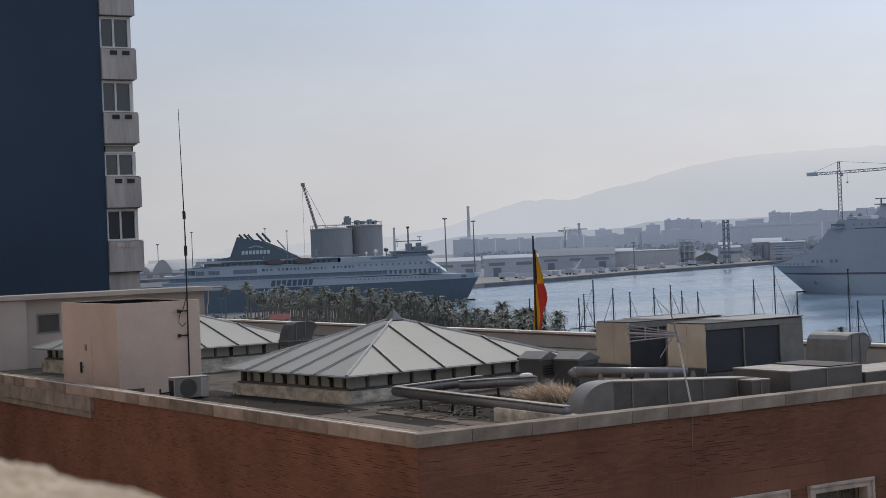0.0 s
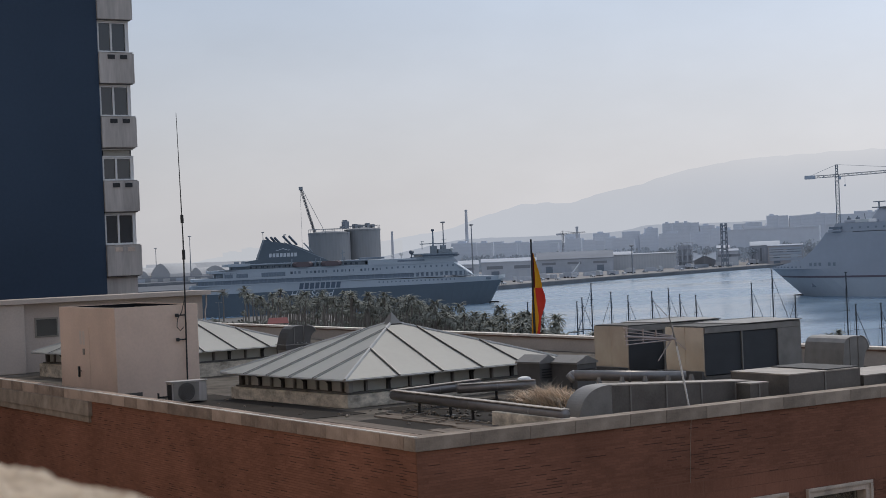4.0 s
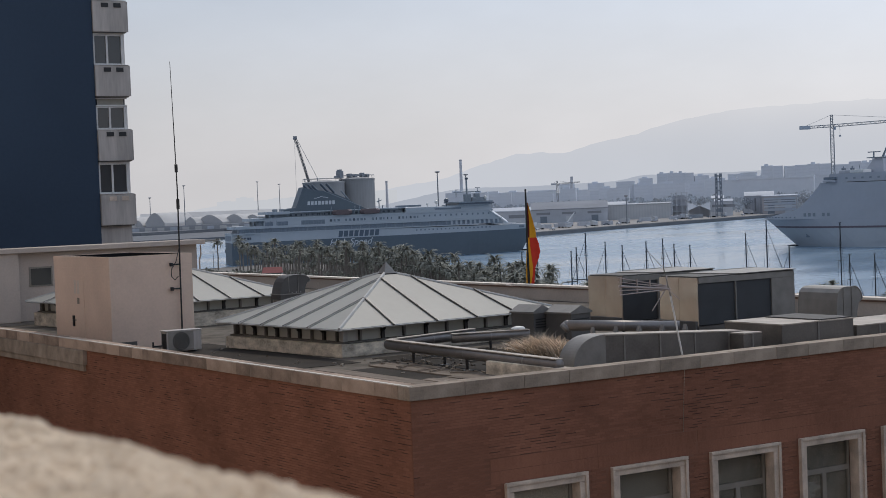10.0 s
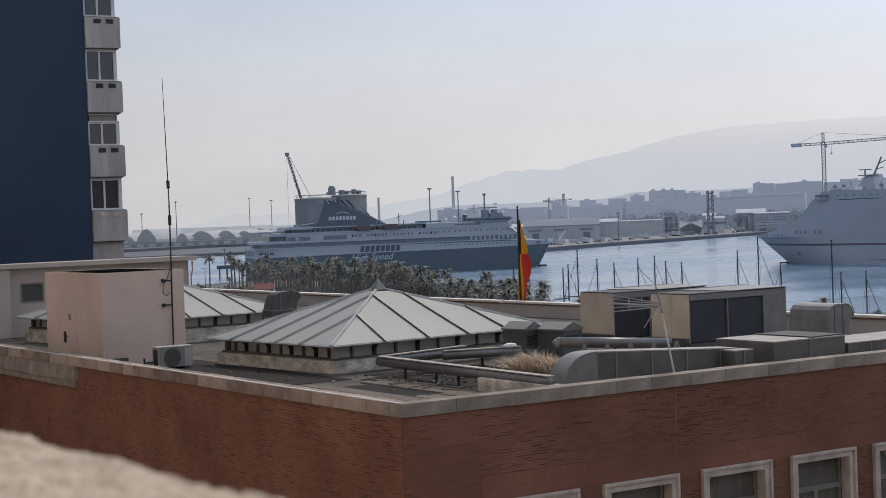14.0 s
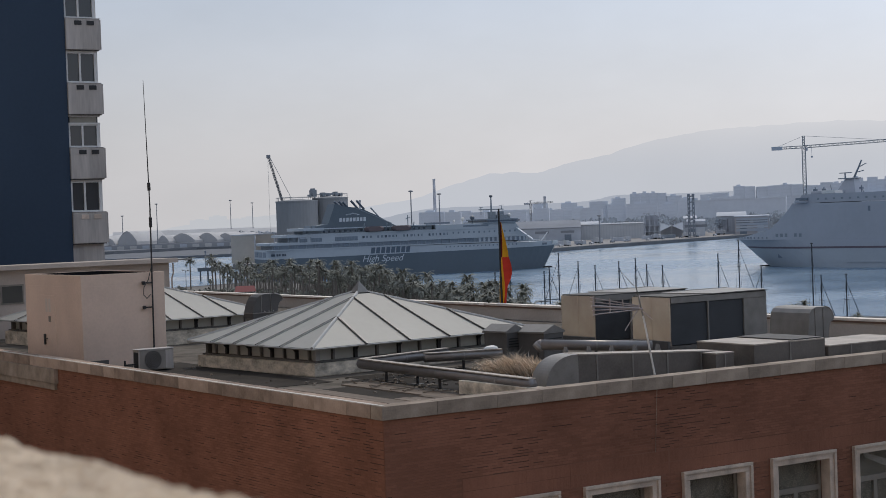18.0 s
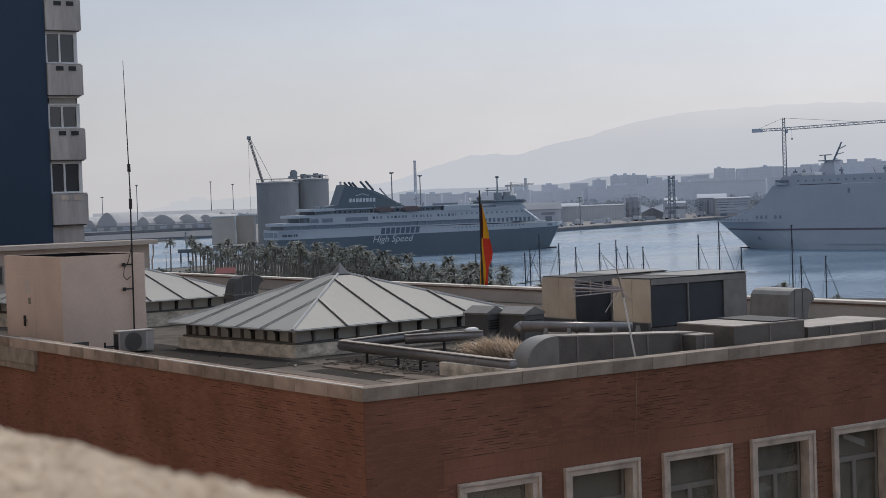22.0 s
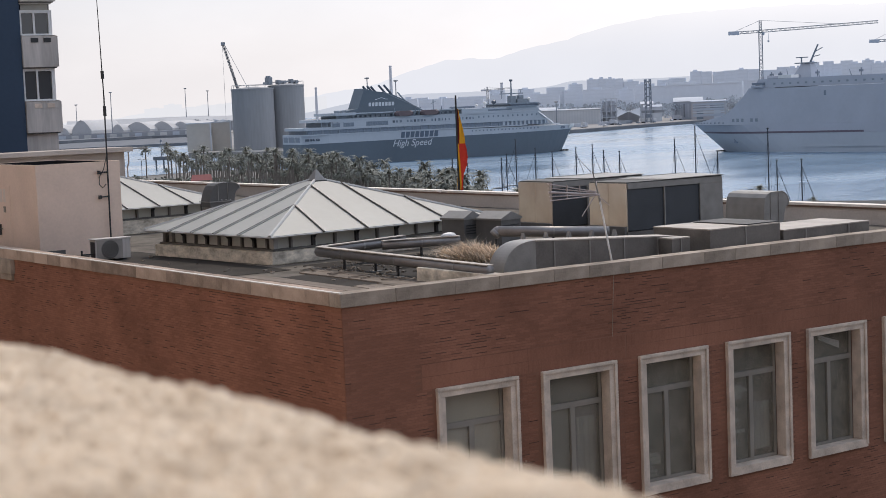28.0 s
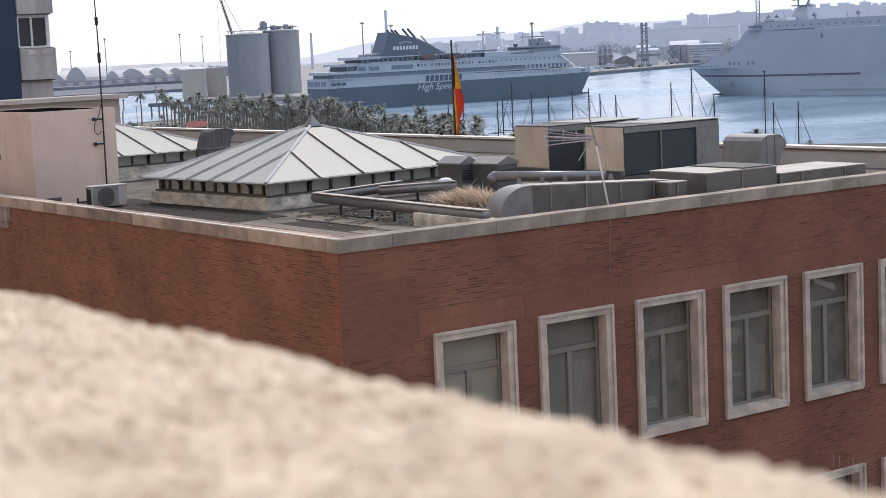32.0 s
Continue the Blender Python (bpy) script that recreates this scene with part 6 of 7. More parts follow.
    for x, z, r, mat in ((22.6, 21.9, 0.9, M_WHITE), (18.6, 21.5, 0.6, M_WHITE), (27.0, 22.2, 1.1, M_SHIPDK), (44.4, 23.2, 0.8, M_WHITE)):
        part("radome", Mesh().tube((x, -2, 20.6), (x, -2, z), 0.2).lathe([(r * 0.5, z), (r, z + r * 0.6), (r * 0.85, z + r * 1.3), (0.05, z + r * 1.7)], 12, (x, -2)), mat, s, smooth=False)
    for x in (-48, -45, -41):
        part("deck_gear", Mesh().bbox((x, -4, 21.0), (x + 2.0, -2, 22.2), 0.2), M_SHIPDK if x == -41 else M_SHIPDECK, s)
    # lettering on the side
    for k in range(8):
        x = -22.2 + 2.2 * k
        part("painted_bar", Mesh().prism([(x, 0, 9.75), (x + 1.65, 0, 9.75), (x + 2.05, 0, 12.2), (x + 0.4, 0, 12.2)], (0, -half - 0.12, 0), (0, -half + 0.02, 0)), M_LETTERD, s)
    part("slogan", text_mesh("High Speed", 3.9, 0.05, M_LETTER, "slogan", 0.35), None, s, "white slanting words High Speed").matrix_basis = pose(-17.3, -half - 0.16, 7.5, 90, 0, 0)
    part("stem_cap", Mesh().prism([(64.2, -1.9, 10.2), (67.5, -0.4, 10.6), (67.7, -0.3, 12.0), (64.4, -2.4, 11.95)], (0, -0.1, 0), (0, 0.5, 0)), M_WHITE, s, "white painted stem")
    part("stem_edge", Mesh().hexa([(59.9, -0.35, 0.3), (60.5, -0.3, 0.3), (60.5, 0.3, 0.3), (59.9, 0.35, 0.3), (65.9, -0.35, 10.8), (66.8, -0.3, 10.8), (66.8, 0.3, 10.8), (65.9, 0.35, 10.8)]), M_WHITE, s, "white stem line")
    part("anchor", Mesh().bbox((58.2, -5.2, 10.3), (60.4, -4.6, 11.2), 0.1), M_SHIPDK2, s)
    part("foam", Mesh().prism([(58, -1.5, -0.02), (66, -1.0, -0.02), (67, 0.5, -0.02), (58, 3, -0.02)], (0, 0, 0), (0, 0, 0.14)), M_WHITE, s, "thin white bow wave")
    return s


def ferry_two():
    s = thing("cruise_ferry", "large pale grey ferry moored across the harbour", "ferry", pose(466, 471, -1.5, 0, 0, 96))
    B = 27.0
    part("hull", hull_mesh(-140, 18.0, B, -1.0, 7.1, 17, 40), M_SHIPW, s, "pale hull")
    part("stripe", hull_mesh(-84, 18.0, B + 0.15, 7.15, 7.85, 17, 40), M_STRIPE, s, "dull red line along the hull")
    part("upper_hull", hull_mesh(-140, 18.0, B, 7.12, 10.6, 17, 40), M_SHIPW2, s)
    part("bulb", Mesh().tube((-2, 0, -0.5), (5.8, 0, -0.2), 1.2, 0.5, 8), M_RUBBER, s, "dark bulbous bow")
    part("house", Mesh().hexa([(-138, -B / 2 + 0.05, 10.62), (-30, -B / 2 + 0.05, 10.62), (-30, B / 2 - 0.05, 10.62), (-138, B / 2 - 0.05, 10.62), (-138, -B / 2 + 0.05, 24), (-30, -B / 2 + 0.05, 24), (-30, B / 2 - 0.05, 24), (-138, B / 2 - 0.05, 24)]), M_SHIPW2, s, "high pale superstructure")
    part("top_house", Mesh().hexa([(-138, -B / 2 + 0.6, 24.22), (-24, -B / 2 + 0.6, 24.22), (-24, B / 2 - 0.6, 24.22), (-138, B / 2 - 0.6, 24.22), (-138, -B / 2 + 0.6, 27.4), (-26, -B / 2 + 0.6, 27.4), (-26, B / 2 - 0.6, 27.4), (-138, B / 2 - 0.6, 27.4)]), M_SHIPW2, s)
    part("bridge_wing", Mesh().bbox((-29, -B / 2 - 0.7, 24.3), (-23.4, B / 2 + 0.7, 25.1), 0.15), M_SHIPW2, s)
    part("bridge_glazing", Mesh().box((-29, -B / 2 - 0.3, 25.25), (-23.6, B / 2 + 0.3, 26.15)), M_SHIPDK2, s)
    part("wheelhouse", Mesh().bbox((-38, -9, 27.42), (-27, 9, 28.6), 0.3), M_SHIPW2, s)
    part("skylight_box", Mesh().bbox((-41, 8, 27.42), (-35, 12.8, 28.6), 0.1), M_WHITE, s)
    sweep = [(17.4, 0.4, 10.9), (8, 6.2, 11.8), (0, 10.0, 12.9), (-7, 11.9, 13.9), (-11, 12.6, 15.4), (-14, 12.9, 17.4), (-17, 13.1, 19.8), (-19.5, 13.2, 22), (-21.5, 13.3, 24.2), (-34, 13.48, 24.2)]
    part("bow_fairing", loft(Mesh(), [[(x, -w, 10.58), (x, -w * 0.98, z), (x, w * 0.98, z), (x, w, 10.58)] for x, w, z in sweep]), M_SHIPW2, s, "swept pale bow bulwark rising to the bridge")
    for k in (0, 1, 2, 4, 5):
        x = -13.5 - 2.3 * k
        w = np.interp(-x, [-v[0] for v in sweep], [v[1] for v in sweep])
        part("hull_window", Mesh().box((x - 0.6, w - 1.0, 11.6), (x + 0.6, w + 0.03, 12.9)), M_SHIPDECK, s)
    for k in range(9):
        part("fairlead", Mesh().box((12.5 - 2.6 * k, np.interp(-12.5 + 2.6 * k, [-v[0] for v in sweep], [v[1] for v in sweep]) - 0.6, 11.1), (13.2 - 2.6 * k, np.interp(-12.5 + 2.6 * k, [-v[0] for v in sweep], [v[1] for v in sweep]) + 0.02, 11.6)), M_SHIPDECK if k % 3 else M_SHIPDK2, s)
    for k in range(24):
        part("upper_window", Mesh().box((-34 - 3.6 * k, B / 2 - 0.8, 25.2), (-33.0 - 3.6 * k, B / 2 - 0.57, 25.9)), M_SHIPDECK, s)
    part("shell_door", Mesh().box((-57, B / 2 - 0.1, 20.6), (-56.0, B / 2 + 0.02, 22.4)), M_SHIPDK2, s)
    for x in (-27.5, -80):
        part("anchor_recess", Mesh().bbox((x + 14, B / 2 - 4.8, 3.6), (x + 16.4, B / 2 - 3.9, 5.0), 0.1), M_SHIPDK2, s)
    part("rubbing_strake", Mesh().box((-120, B / 2 - 0.05, 2.0), (-46, B / 2 + 0.25, 2.4)), M_SHIPW, s)
    part("mast_house", Mesh().hexa([(-42.9, -3, 27.42), (-33.9, -3, 27.42), (-33.9, 3, 27.42), (-42.9, 3, 27.42), (-41.4, -1.5, 32.6), (-37.6, -1.5, 32.6), (-37.6, 1.5, 32.6), (-41.4, 1.5, 32.6)]), M_SHIPW2, s)
    part("mast_platform", Mesh().bbox((-41.9, -2.4, 32.65), (-34.9, 2.4, 33.05), 0.1), M_SHIPDECK, s)
    part("radar_mast", Mesh().tube((-40.4, 0, 33), (-44, 0, 39.5), 0.4, 0.28).tube((-42.8, 0, 37), (-46, 0, 38.2), 0.18).tube((-41.6, 0, 35), (-44.8, 0, 35.6), 0.16), M_SHIPDK2, s, "raked dark radar mast")
    part("radar_scanner", Mesh().tube((-36.4, 0, 33.05), (-36.4, 0, 34.8), 0.3).box((-39.4, -0.2, 34.8), (-33.9, 0.2, 35.15)), M_SHIPDK2, s)
    for x, h in ((-31.8, 30.8), (-45.9, 30.2), (-60.0, 29.6)):
        part("aerial", Mesh().tube((x, 2, 27.4), (x + 0.8, 2, h), 0.16, 0.1, 6), M_SHIPDK2, s)
    for x in (-27, -31, -48, -67):
        part("deck_gear", Mesh().tube((x, 6, 27.4), (x, 6, 30.0), 0.22).bbox((x - 0.6, 5.4, 28.6), (x + 0.6, 6.6, 29.4), 0.1), M_SHIPDK2, s)


FERRY = ferry()
ferry_two()


# ---- across the harbour: silos, cranes, sheds, masts ----
def silo(az, d, r, top, label, head):
    x, y = polar(az, d)
    s = thing("grain_silo", label, "silo", pose(x, y, 0.9), "twin silos")
    part("drum", Mesh().lathe([(r, 0), (r, top - 1.2), (r + 0.25, top - 1.2), (r + 0.25, top - 0.4), (r, top - 0.4), (r * 0.2, top + 0.6)], 40), M_SILO, s, smooth=False)
    for k in range(14):
        a = 2 * math.pi * k / 14
        part("rail_post", Mesh().tube(((r - 0.2) * math.cos(a), (r - 0.2) * math.sin(a), top - 0.4), ((r - 0.2) * math.cos(a), (r - 0.2) * math.sin(a), top + 1.6), 0.1, 0.1, 4), M_CRANE, s)
    ring = [((r - 0.2) * math.cos(a / 10), (r - 0.2) * math.sin(a / 10), top + 1.5) for a in range(0, 63, 3)]
    part("rail", Mesh().path(ring, 0.12, 4), M_CRANE, s)
    if head:
        part("head_house", Mesh().bbox((-12.0, -2, top), (-9.4, 2, top + 4.2), 0.15).bbox((-11.6, -1.6, top + 4.2), (-10.2, 1.6, top + 5.0), 0.1), M_CRANE, s)
        for k, (a, b2) in enumerate(((-13.5, 1.6), (-5.5, 2.6), (-2.0, 1.8), (2.5, 2.9), (5.6, 2.2))):
            part("roof_plant", Mesh().bbox((a, -1.5, top + 0.3), (a + 1.7, 1.5, top + b2), 0.1), M_CRANE, s)
        part("conveyor", Mesh().hexa([(-6.0, -1, top + 1), (8, -1, top + 1.2), (8, 1, top + 1.2), (-6, 1, top + 1), (-6.0, -1, top + 2.4), (8, -1, top + 1.8), (8, 1, top + 1.8), (-6.0, 1, top + 2.4)]), M_CRANE, s)


silo(28.48, 915, 11.5, 33.7, "grey concrete grain silo with rooftop railings", False)
silo(29.63, 925, 9.9, 35.0, "grey concrete grain silo with a head house", True)
for az, w, h, d in ((26.60, 13.6, 15.2, 935), (27.36, 11.0, 15.4, 940)):
    x, y = polar(az, d)
    b2 = thing("quay_store", "pale windowless store on the quay beside the silos", "warehouse", pose(x, y, 0.9, 0, 0, -az), "quay stores")
    part("body", Mesh().box((-w / 2, -8, 0), (w / 2 - 0.2, 8, h)), M_STORE, b2)
    part("roof_edge", Mesh().box((-w / 2 - 0.2, -8.2, h + 0.01), (w / 2, 8.2, h + 0.6)), M_FARW, b2)
    part("corner_strip", Mesh().box((w / 2 - 0.9, -8.15, 0), (w / 2 - 0.1, -8.01, h)), M_FARW, b2)


def harbour_crane():
    x, y = polar(28.05, 960)
    c = thing("harbour_crane", "grey luffing harbour crane behind the silos", "crane", pose(x, y, 0.9, 0, 0, -28.05))
    part("tower", Mesh().truss((0, 0, 0), (0, 0, 30), 3.5, 0.3, 8), M_CRANE, c)
    part("cab", Mesh().bbox((-2.5, -2, 28), (3, 2, 32), 0.2), M_CRANE, c)
    part("boom", Mesh().tube((0, 0, 30), (-8.0, -1, 59.5), 0.5, 0.28, 4).truss((0, 0, 30), (-8.0, -1, 59.5), 1.3, 0.14, 12), M_BOOM, c)
    part("boom_head", Mesh().bbox((-9.3, -1.6, 59), (-7, 0, 61), 0.2), M_CRANE, c)
    part("hoist_rope", Mesh().tube((-8.5, -1, 59), (-8.6, -1, 12), 0.07, 0.07, 4), M_CRANE, c)
    part("pendant", Mesh().tube((-7.5, -1, 60), (4, 0, 36), 0.12, 0.12, 4).tube((4, 0, 36), (3, 0, 30), 0.25, 0.25, 4), M_CRANE, c)


harbour_crane()


def light_mast(az, el, d):
    x, y = polar(az, d)
    h = 22 + d * math.tan(radians(el)) - 0.9
    c = thing("light_mast", "tall slender floodlight mast on the quay", "light mast", pose(x, y, 0.9), "floodlight masts")
    part("pole", Mesh().tube((0, 0, 0), (0, 0, h), 0.55, 0.3, 8), M_CRANE, c)
    part("crown", Mesh().lathe([(0.4, h - 0.6), (1.5, h - 0.2), (1.5, h + 0.3), (0.4, h + 0.6)], 12), M_CRANE, c)


for az, el, d in ((23.70, 0.82, 1560), (26.20, 0.86, 1750), (26.95, 0.75, 1750), (32.42, 0.96, 1000), (33.40, 0.83, 1050), (22.54, 0.45, 1600), (38.9, -0.12, 1120)):
    light_mast(az, el, d)


def chimney(az, el, d, r):
    x, y = polar(az, d)
    h = 22 + d * math.tan(radians(el)) - 0.9
    c = thing("chimney", "tall thin industrial chimney in the haze", "chimney", pose(x, y, 0.9))
    part("shaft", Mesh().lathe([(r, 0), (r * 0.62, h), (r * 0.5, h)], 14), M_FARG, c)
    part("rim", Mesh().lathe([(r * 0.75, h - 2), (r * 0.75, h - 0.6)], 14), M_FARD, c)


chimney(33.24, 1.36, 2400, 2.9)
chimney(30.65, 0.72, 2300, 2.2)
chimney(37.05, 0.62, 2500, 3.0)


def shed(az, w, h, d, depth):
    w *= 1.14
    x, y = polar(az, d)
    c = thing("barrel_shed", "pale barrel-roofed quay shed with a grey gable", "shed", pose(x, y, 7.4, 0, 0, -az - 30), "quay sheds")
    arc = [(-w / 2, 0), (w / 2, 0)] + [(w / 2 * math.cos(a), h * 0.22 + h * 0.78 * (1 - abs(math.cos(a)) ** 1.7)) for a in [math.pi * k / 12 for k in range(13)]]
    part("gable", Mesh().prism([(p[0] * 0.97, 0, p[1] * 0.97) for p in arc], (0, 0, 0), (0, 0.5, 0)), M_GABLE, c)
    part("roof", Mesh().prism([(p[0], 0, p[1]) for p in arc], (0, 0.52, 0), (0, depth, 0)), M_SHEDW, c)
    part("gable_rim", Mesh().path([(p[0], 0.2, p[1]) for p in arc[2:]], 0.35, 5), M_SHEDW, c)


for az, w, h, d, depth in ((22.67, 18, 12.6, 1570, 60), (23.87, 11, 7.4, 1575, 50), (24.52, 24, 8.8, 1580, 60), (25.35, 20, 8.5, 1585, 60), (25.98, 17, 7.4, 1590, 70), (21.5, 18, 9, 1570, 60), (22.1, 9, 6, 1575, 40), (23.3, 14, 6.6, 1600, 50)):
    shed(az, w, h, d, depth)
(x0, y0), (x1, y1) = polar(20.5, 1560), polar(26.4, 1560)
c = thing("breakwater_wall", "long grey wall of the breakwater under the sheds", "wall", pose((x0 + x1) / 2, (y0 + y1) / 2, 0, 0, 0, -23.45))
w = math.hypot(x1 - x0, y1 - y0)
part("wall", Mesh().box((-w / 2, 0, -1), (w / 2, 120, 7.35)), M_SHEDG, c)
part("lower_wall", Mesh().box((-w / 2, -3, -2), (w / 2, -0.02, 2.6)), M_FARROCK, c, "dark stone foot of the wall")
for k in range(14):
    part("store_front", Mesh().box((-w / 2 + 4 + w / 14 * k, -0.35, 3.0), (-w / 2 + 4 + w / 14 * (k + 0.55), -0.022, 6.2)), M_SHEDW if k % 3 else M_FARD, c)
c = thing("long_store", "long low white-roofed store on the breakwater", "warehouse", pose(*polar(24.6, 1780), 3.2, 0, 0, -24.6))
part("roof", Mesh().prism([(-75, 0, 9), (75, 0, 9), (75, 12, 15), (-75, 12, 15)], (0, 0, 0), (0, 0.5, 1)), M_SHEDW, c)
part("wall", Mesh().box((-74, 0.6, 0), (74, 24, 8.9)), M_SHEDG, c)
c = thing("long_store", "long low pale-roofed store behind the quay stores", "warehouse", pose(*polar(26.75, 1700), 3.2, 0, 0, -26.75))
part("roof", Mesh().prism([(-36, 0, 9.6), (36, 0, 9.6), (36, 14, 14.2), (-36, 14, 14.2)], (0, 0, 0), (0, 0.5, 1)), M_SHEDW, c)
part("wall", Mesh().box((-35, 0.6, 0), (35, 26, 9.5)), M_SHEDG, c)
rr = random.Random(8)

# ---- across the harbour: warehouses, blocks, cranes on the right ----
def hall(name, az0, az1, d, h, label, wall, roof, ribs=0, pitch=2.0, z=0.9, depth=30):
    (x0, y0), (x1, y1) = polar(az0, d), polar(az1, d)
    w = math.hypot(x1 - x0, y1 - y0)
    c = thing(name, label, "warehouse", pose((x0 + x1) / 2, (y0 + y1) / 2, z, 0, 0, -(az0 + az1) / 2), "quay halls")
    part("body", Mesh().box((-w / 2, 0, 0), (w / 2, depth, h)), wall, c)
    part("roof", Mesh().prism([(-w / 2 - 0.5, -0.5, h + 0.01), (w / 2 + 0.5, -0.5, h + 0.01), (w / 2 + 0.5, depth / 2, h + pitch), (-w / 2 - 0.5, depth / 2, h + pitch)], (0, 0, 0), (0, 0.2, 0.5)).prism([(-w / 2 - 0.5, depth, h + 0.01), (w / 2 + 0.5, depth, h + 0.01), (w / 2 + 0.5, depth / 2 + 0.2, h + pitch), (-w / 2 - 0.5, depth / 2 + 0.2, h + pitch)], (0, 0, 0), (0, 0.2, 0.5)), roof, c)
    for k in range(ribs):
        x = -w / 2 + w * (k + 0.5) / ribs
        part("rib", Mesh().box((x - 0.6, -0.1, 0), (x + 0.6, -0.02, h - 0.3)), M_FARRIB2, c)
    for k in range(max(2, int(w / 16))):
        x = -w / 2 + w * (k + 0.5) / max(2, int(w / 16))
        if not ribs:
            part("door", Mesh().box((x - 2.6, -0.12, 0), (x + 2.6, -0.02, h * 0.5)), M_FARW if k % 3 == 1 else M_SHIPDK2, c)
            part("window", Mesh().box((x - 5.5, -0.12, h * 0.62), (x + 5.0, -0.02, h * 0.8)), M_FARROOF, c)
    return c


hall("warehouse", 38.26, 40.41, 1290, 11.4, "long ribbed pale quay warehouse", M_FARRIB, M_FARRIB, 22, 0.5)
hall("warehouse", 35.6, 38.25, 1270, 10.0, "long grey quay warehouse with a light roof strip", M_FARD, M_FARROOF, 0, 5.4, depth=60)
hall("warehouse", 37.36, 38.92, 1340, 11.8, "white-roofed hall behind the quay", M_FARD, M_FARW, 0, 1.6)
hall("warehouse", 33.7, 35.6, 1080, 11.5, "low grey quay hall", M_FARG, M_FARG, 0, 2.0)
far_brick = surf("far_brick", (0.49, 0.455, 0.46), 0.9, var=0.12, scale=0.05, fine=0.4)
hall("warehouse", 43.50, 44.66, 1310, 13.6, "dull reddish quay building with pale bands", far_brick, M_FARG, 0, 0.6)
(x0, y0), (x1, y1) = polar(43.50, 1310), polar(44.66, 1310)
w = math.hypot(x1 - x0, y1 - y0)
c = bpy.data.objects["warehouse.004"]
for z0, z1, mat in ((5.0, 6.2, M_FARW), (9.4, 10.3, M_FARW), (2.2, 4.2, M_FARD), (6.9, 8.6, M_FARD), (11.0, 12.4, M_FARD)):
    part("floor_band", Mesh().box((-w / 2 + 1, -0.35, z0), (w / 2 - 1, -0.15, z1)), mat, c)


def canopy(az0, az1, d, eave, valley, label):
    """An open hall under two white roof planes that fall to a valley between them."""
    (x0, y0), (x1, y1) = polar(az0, d), polar(az1, d)
    w = math.hypot(x1 - x0, y1 - y0)
    c = thing("canopy_hall", label, "hall", pose((x0 + x1) / 2, (y0 + y1) / 2, 0.9, 0, 0, -(az0 + az1) / 2))
    part("back_wall", Mesh().box((-w / 2 + 0.5, 11.5, 0), (w / 2 - 0.5, 12, valley)), M_FARD, c)
    for sd in (-1, 1):
        e = sd * w / 2
        part("roof_plane", Mesh().hexa([(0, 0, valley), (e, 0, eave), (e, 12, eave), (0, 12, valley), (0, 0, valley + 0.5), (e, 0, eave + 0.5), (e, 12, eave + 0.5), (0, 12, valley + 0.5)]), M_FARW, c)
        # gable leaned back, in place of its upright face, to catch sun
        part("tilted_gable", Mesh().prism([(sd * w * 0.06, -0.1, valley), (e, -0.1, eave - 0.1), (e, -7, valley * 0.58)], (0, 0, 0), (0, 0, 0.3)), M_FARW, c, "white gable tilted back to catch the sun")
        part("post", Mesh().box((e - 0.3, 0.1, 0), (e + 0.3, 0.38, eave - 0.05)), M_FARG, c)
    part("post", Mesh().box((-0.3, 0.1, 0), (0.3, 0.38, valley - 0.02)), M_FARG, c)


canopy(40.98, 41.75, 1300, 10.9, 8.0, "open hall under a white folded roof")


def vault(az0, az1, d, h, rise, label):
    """A dark hall with a shallow white barrel roof."""
    (x0, y0), (x1, y1) = polar(az0, d), polar(az1, d)
    w = math.hypot(x1 - x0, y1 - y0)
    c = thing("vaulted_hall", label, "hall", pose((x0 + x1) / 2, (y0 + y1) / 2, 0.9, 0, 0, -(az0 + az1) / 2))
    part("body", Mesh().box((-w / 2, 0, 0), (w / 2, 30, h)), M_FARD, c)
    arc = [(-1 + 32 * k / 12, h + 0.02 + rise * math.sin(math.pi * k / 12) ** 0.8) for k in range(13)]
    part("roof", Mesh().prism([(-w / 2 - 0.6, py, pz) for py, pz in arc], (0, 0, 0), (w + 1.2, 0, 0)), M_FARW, c)
    for k in range(7):
        part("bay", Mesh().box((-w / 2 + 1 + w / 7 * k, -0.15, 2), (-w / 2 + w / 7 * (k + 0.7), -0.02, h - 2)), M_FARG if k % 2 else M_FARROOF, c)


vault(42.92, 43.88, 1340, 14.4, 3.2, "dark hall with a white vaulted roof")
vault(41.80, 42.2, 1345, 13.6, 2.0, "small dark hall with a pale roof")
# a dark open-framed building between the ribbed warehouse and the folded roof
c = thing("frame_building", "dark open-framed building beside the ribbed warehouse", "building", pose(*polar(40.70, 1295), 0.9, 0, 0, -40.7))
part("core", Mesh().box((-5, 4, 0), (5, 9, 17)), M_FARG, c)
for k in range(4):
    part("column", Mesh().box((-6.3 + 4 * k, 0, 0), (-5.6 + 4 * k, 0.7, 19.5)), M_FARG, c)
    part("floor_slab", Mesh().box((-6.5, -0.3, 4.4 + 4.8 * k), (6.7, 9.3, 4.9 + 4.8 * k)), M_FARG, c)
hall("warehouse", 41.9, 42.5, 1300, 11.0, "plain low grey quay building", M_FARG, M_FARD, 0, 1.5)
hall("warehouse", 31.2, 33.6, 1150, 10.0, "low grey quay hall behind the ferry", M_FARG, M_FARW, 0, 2.5)


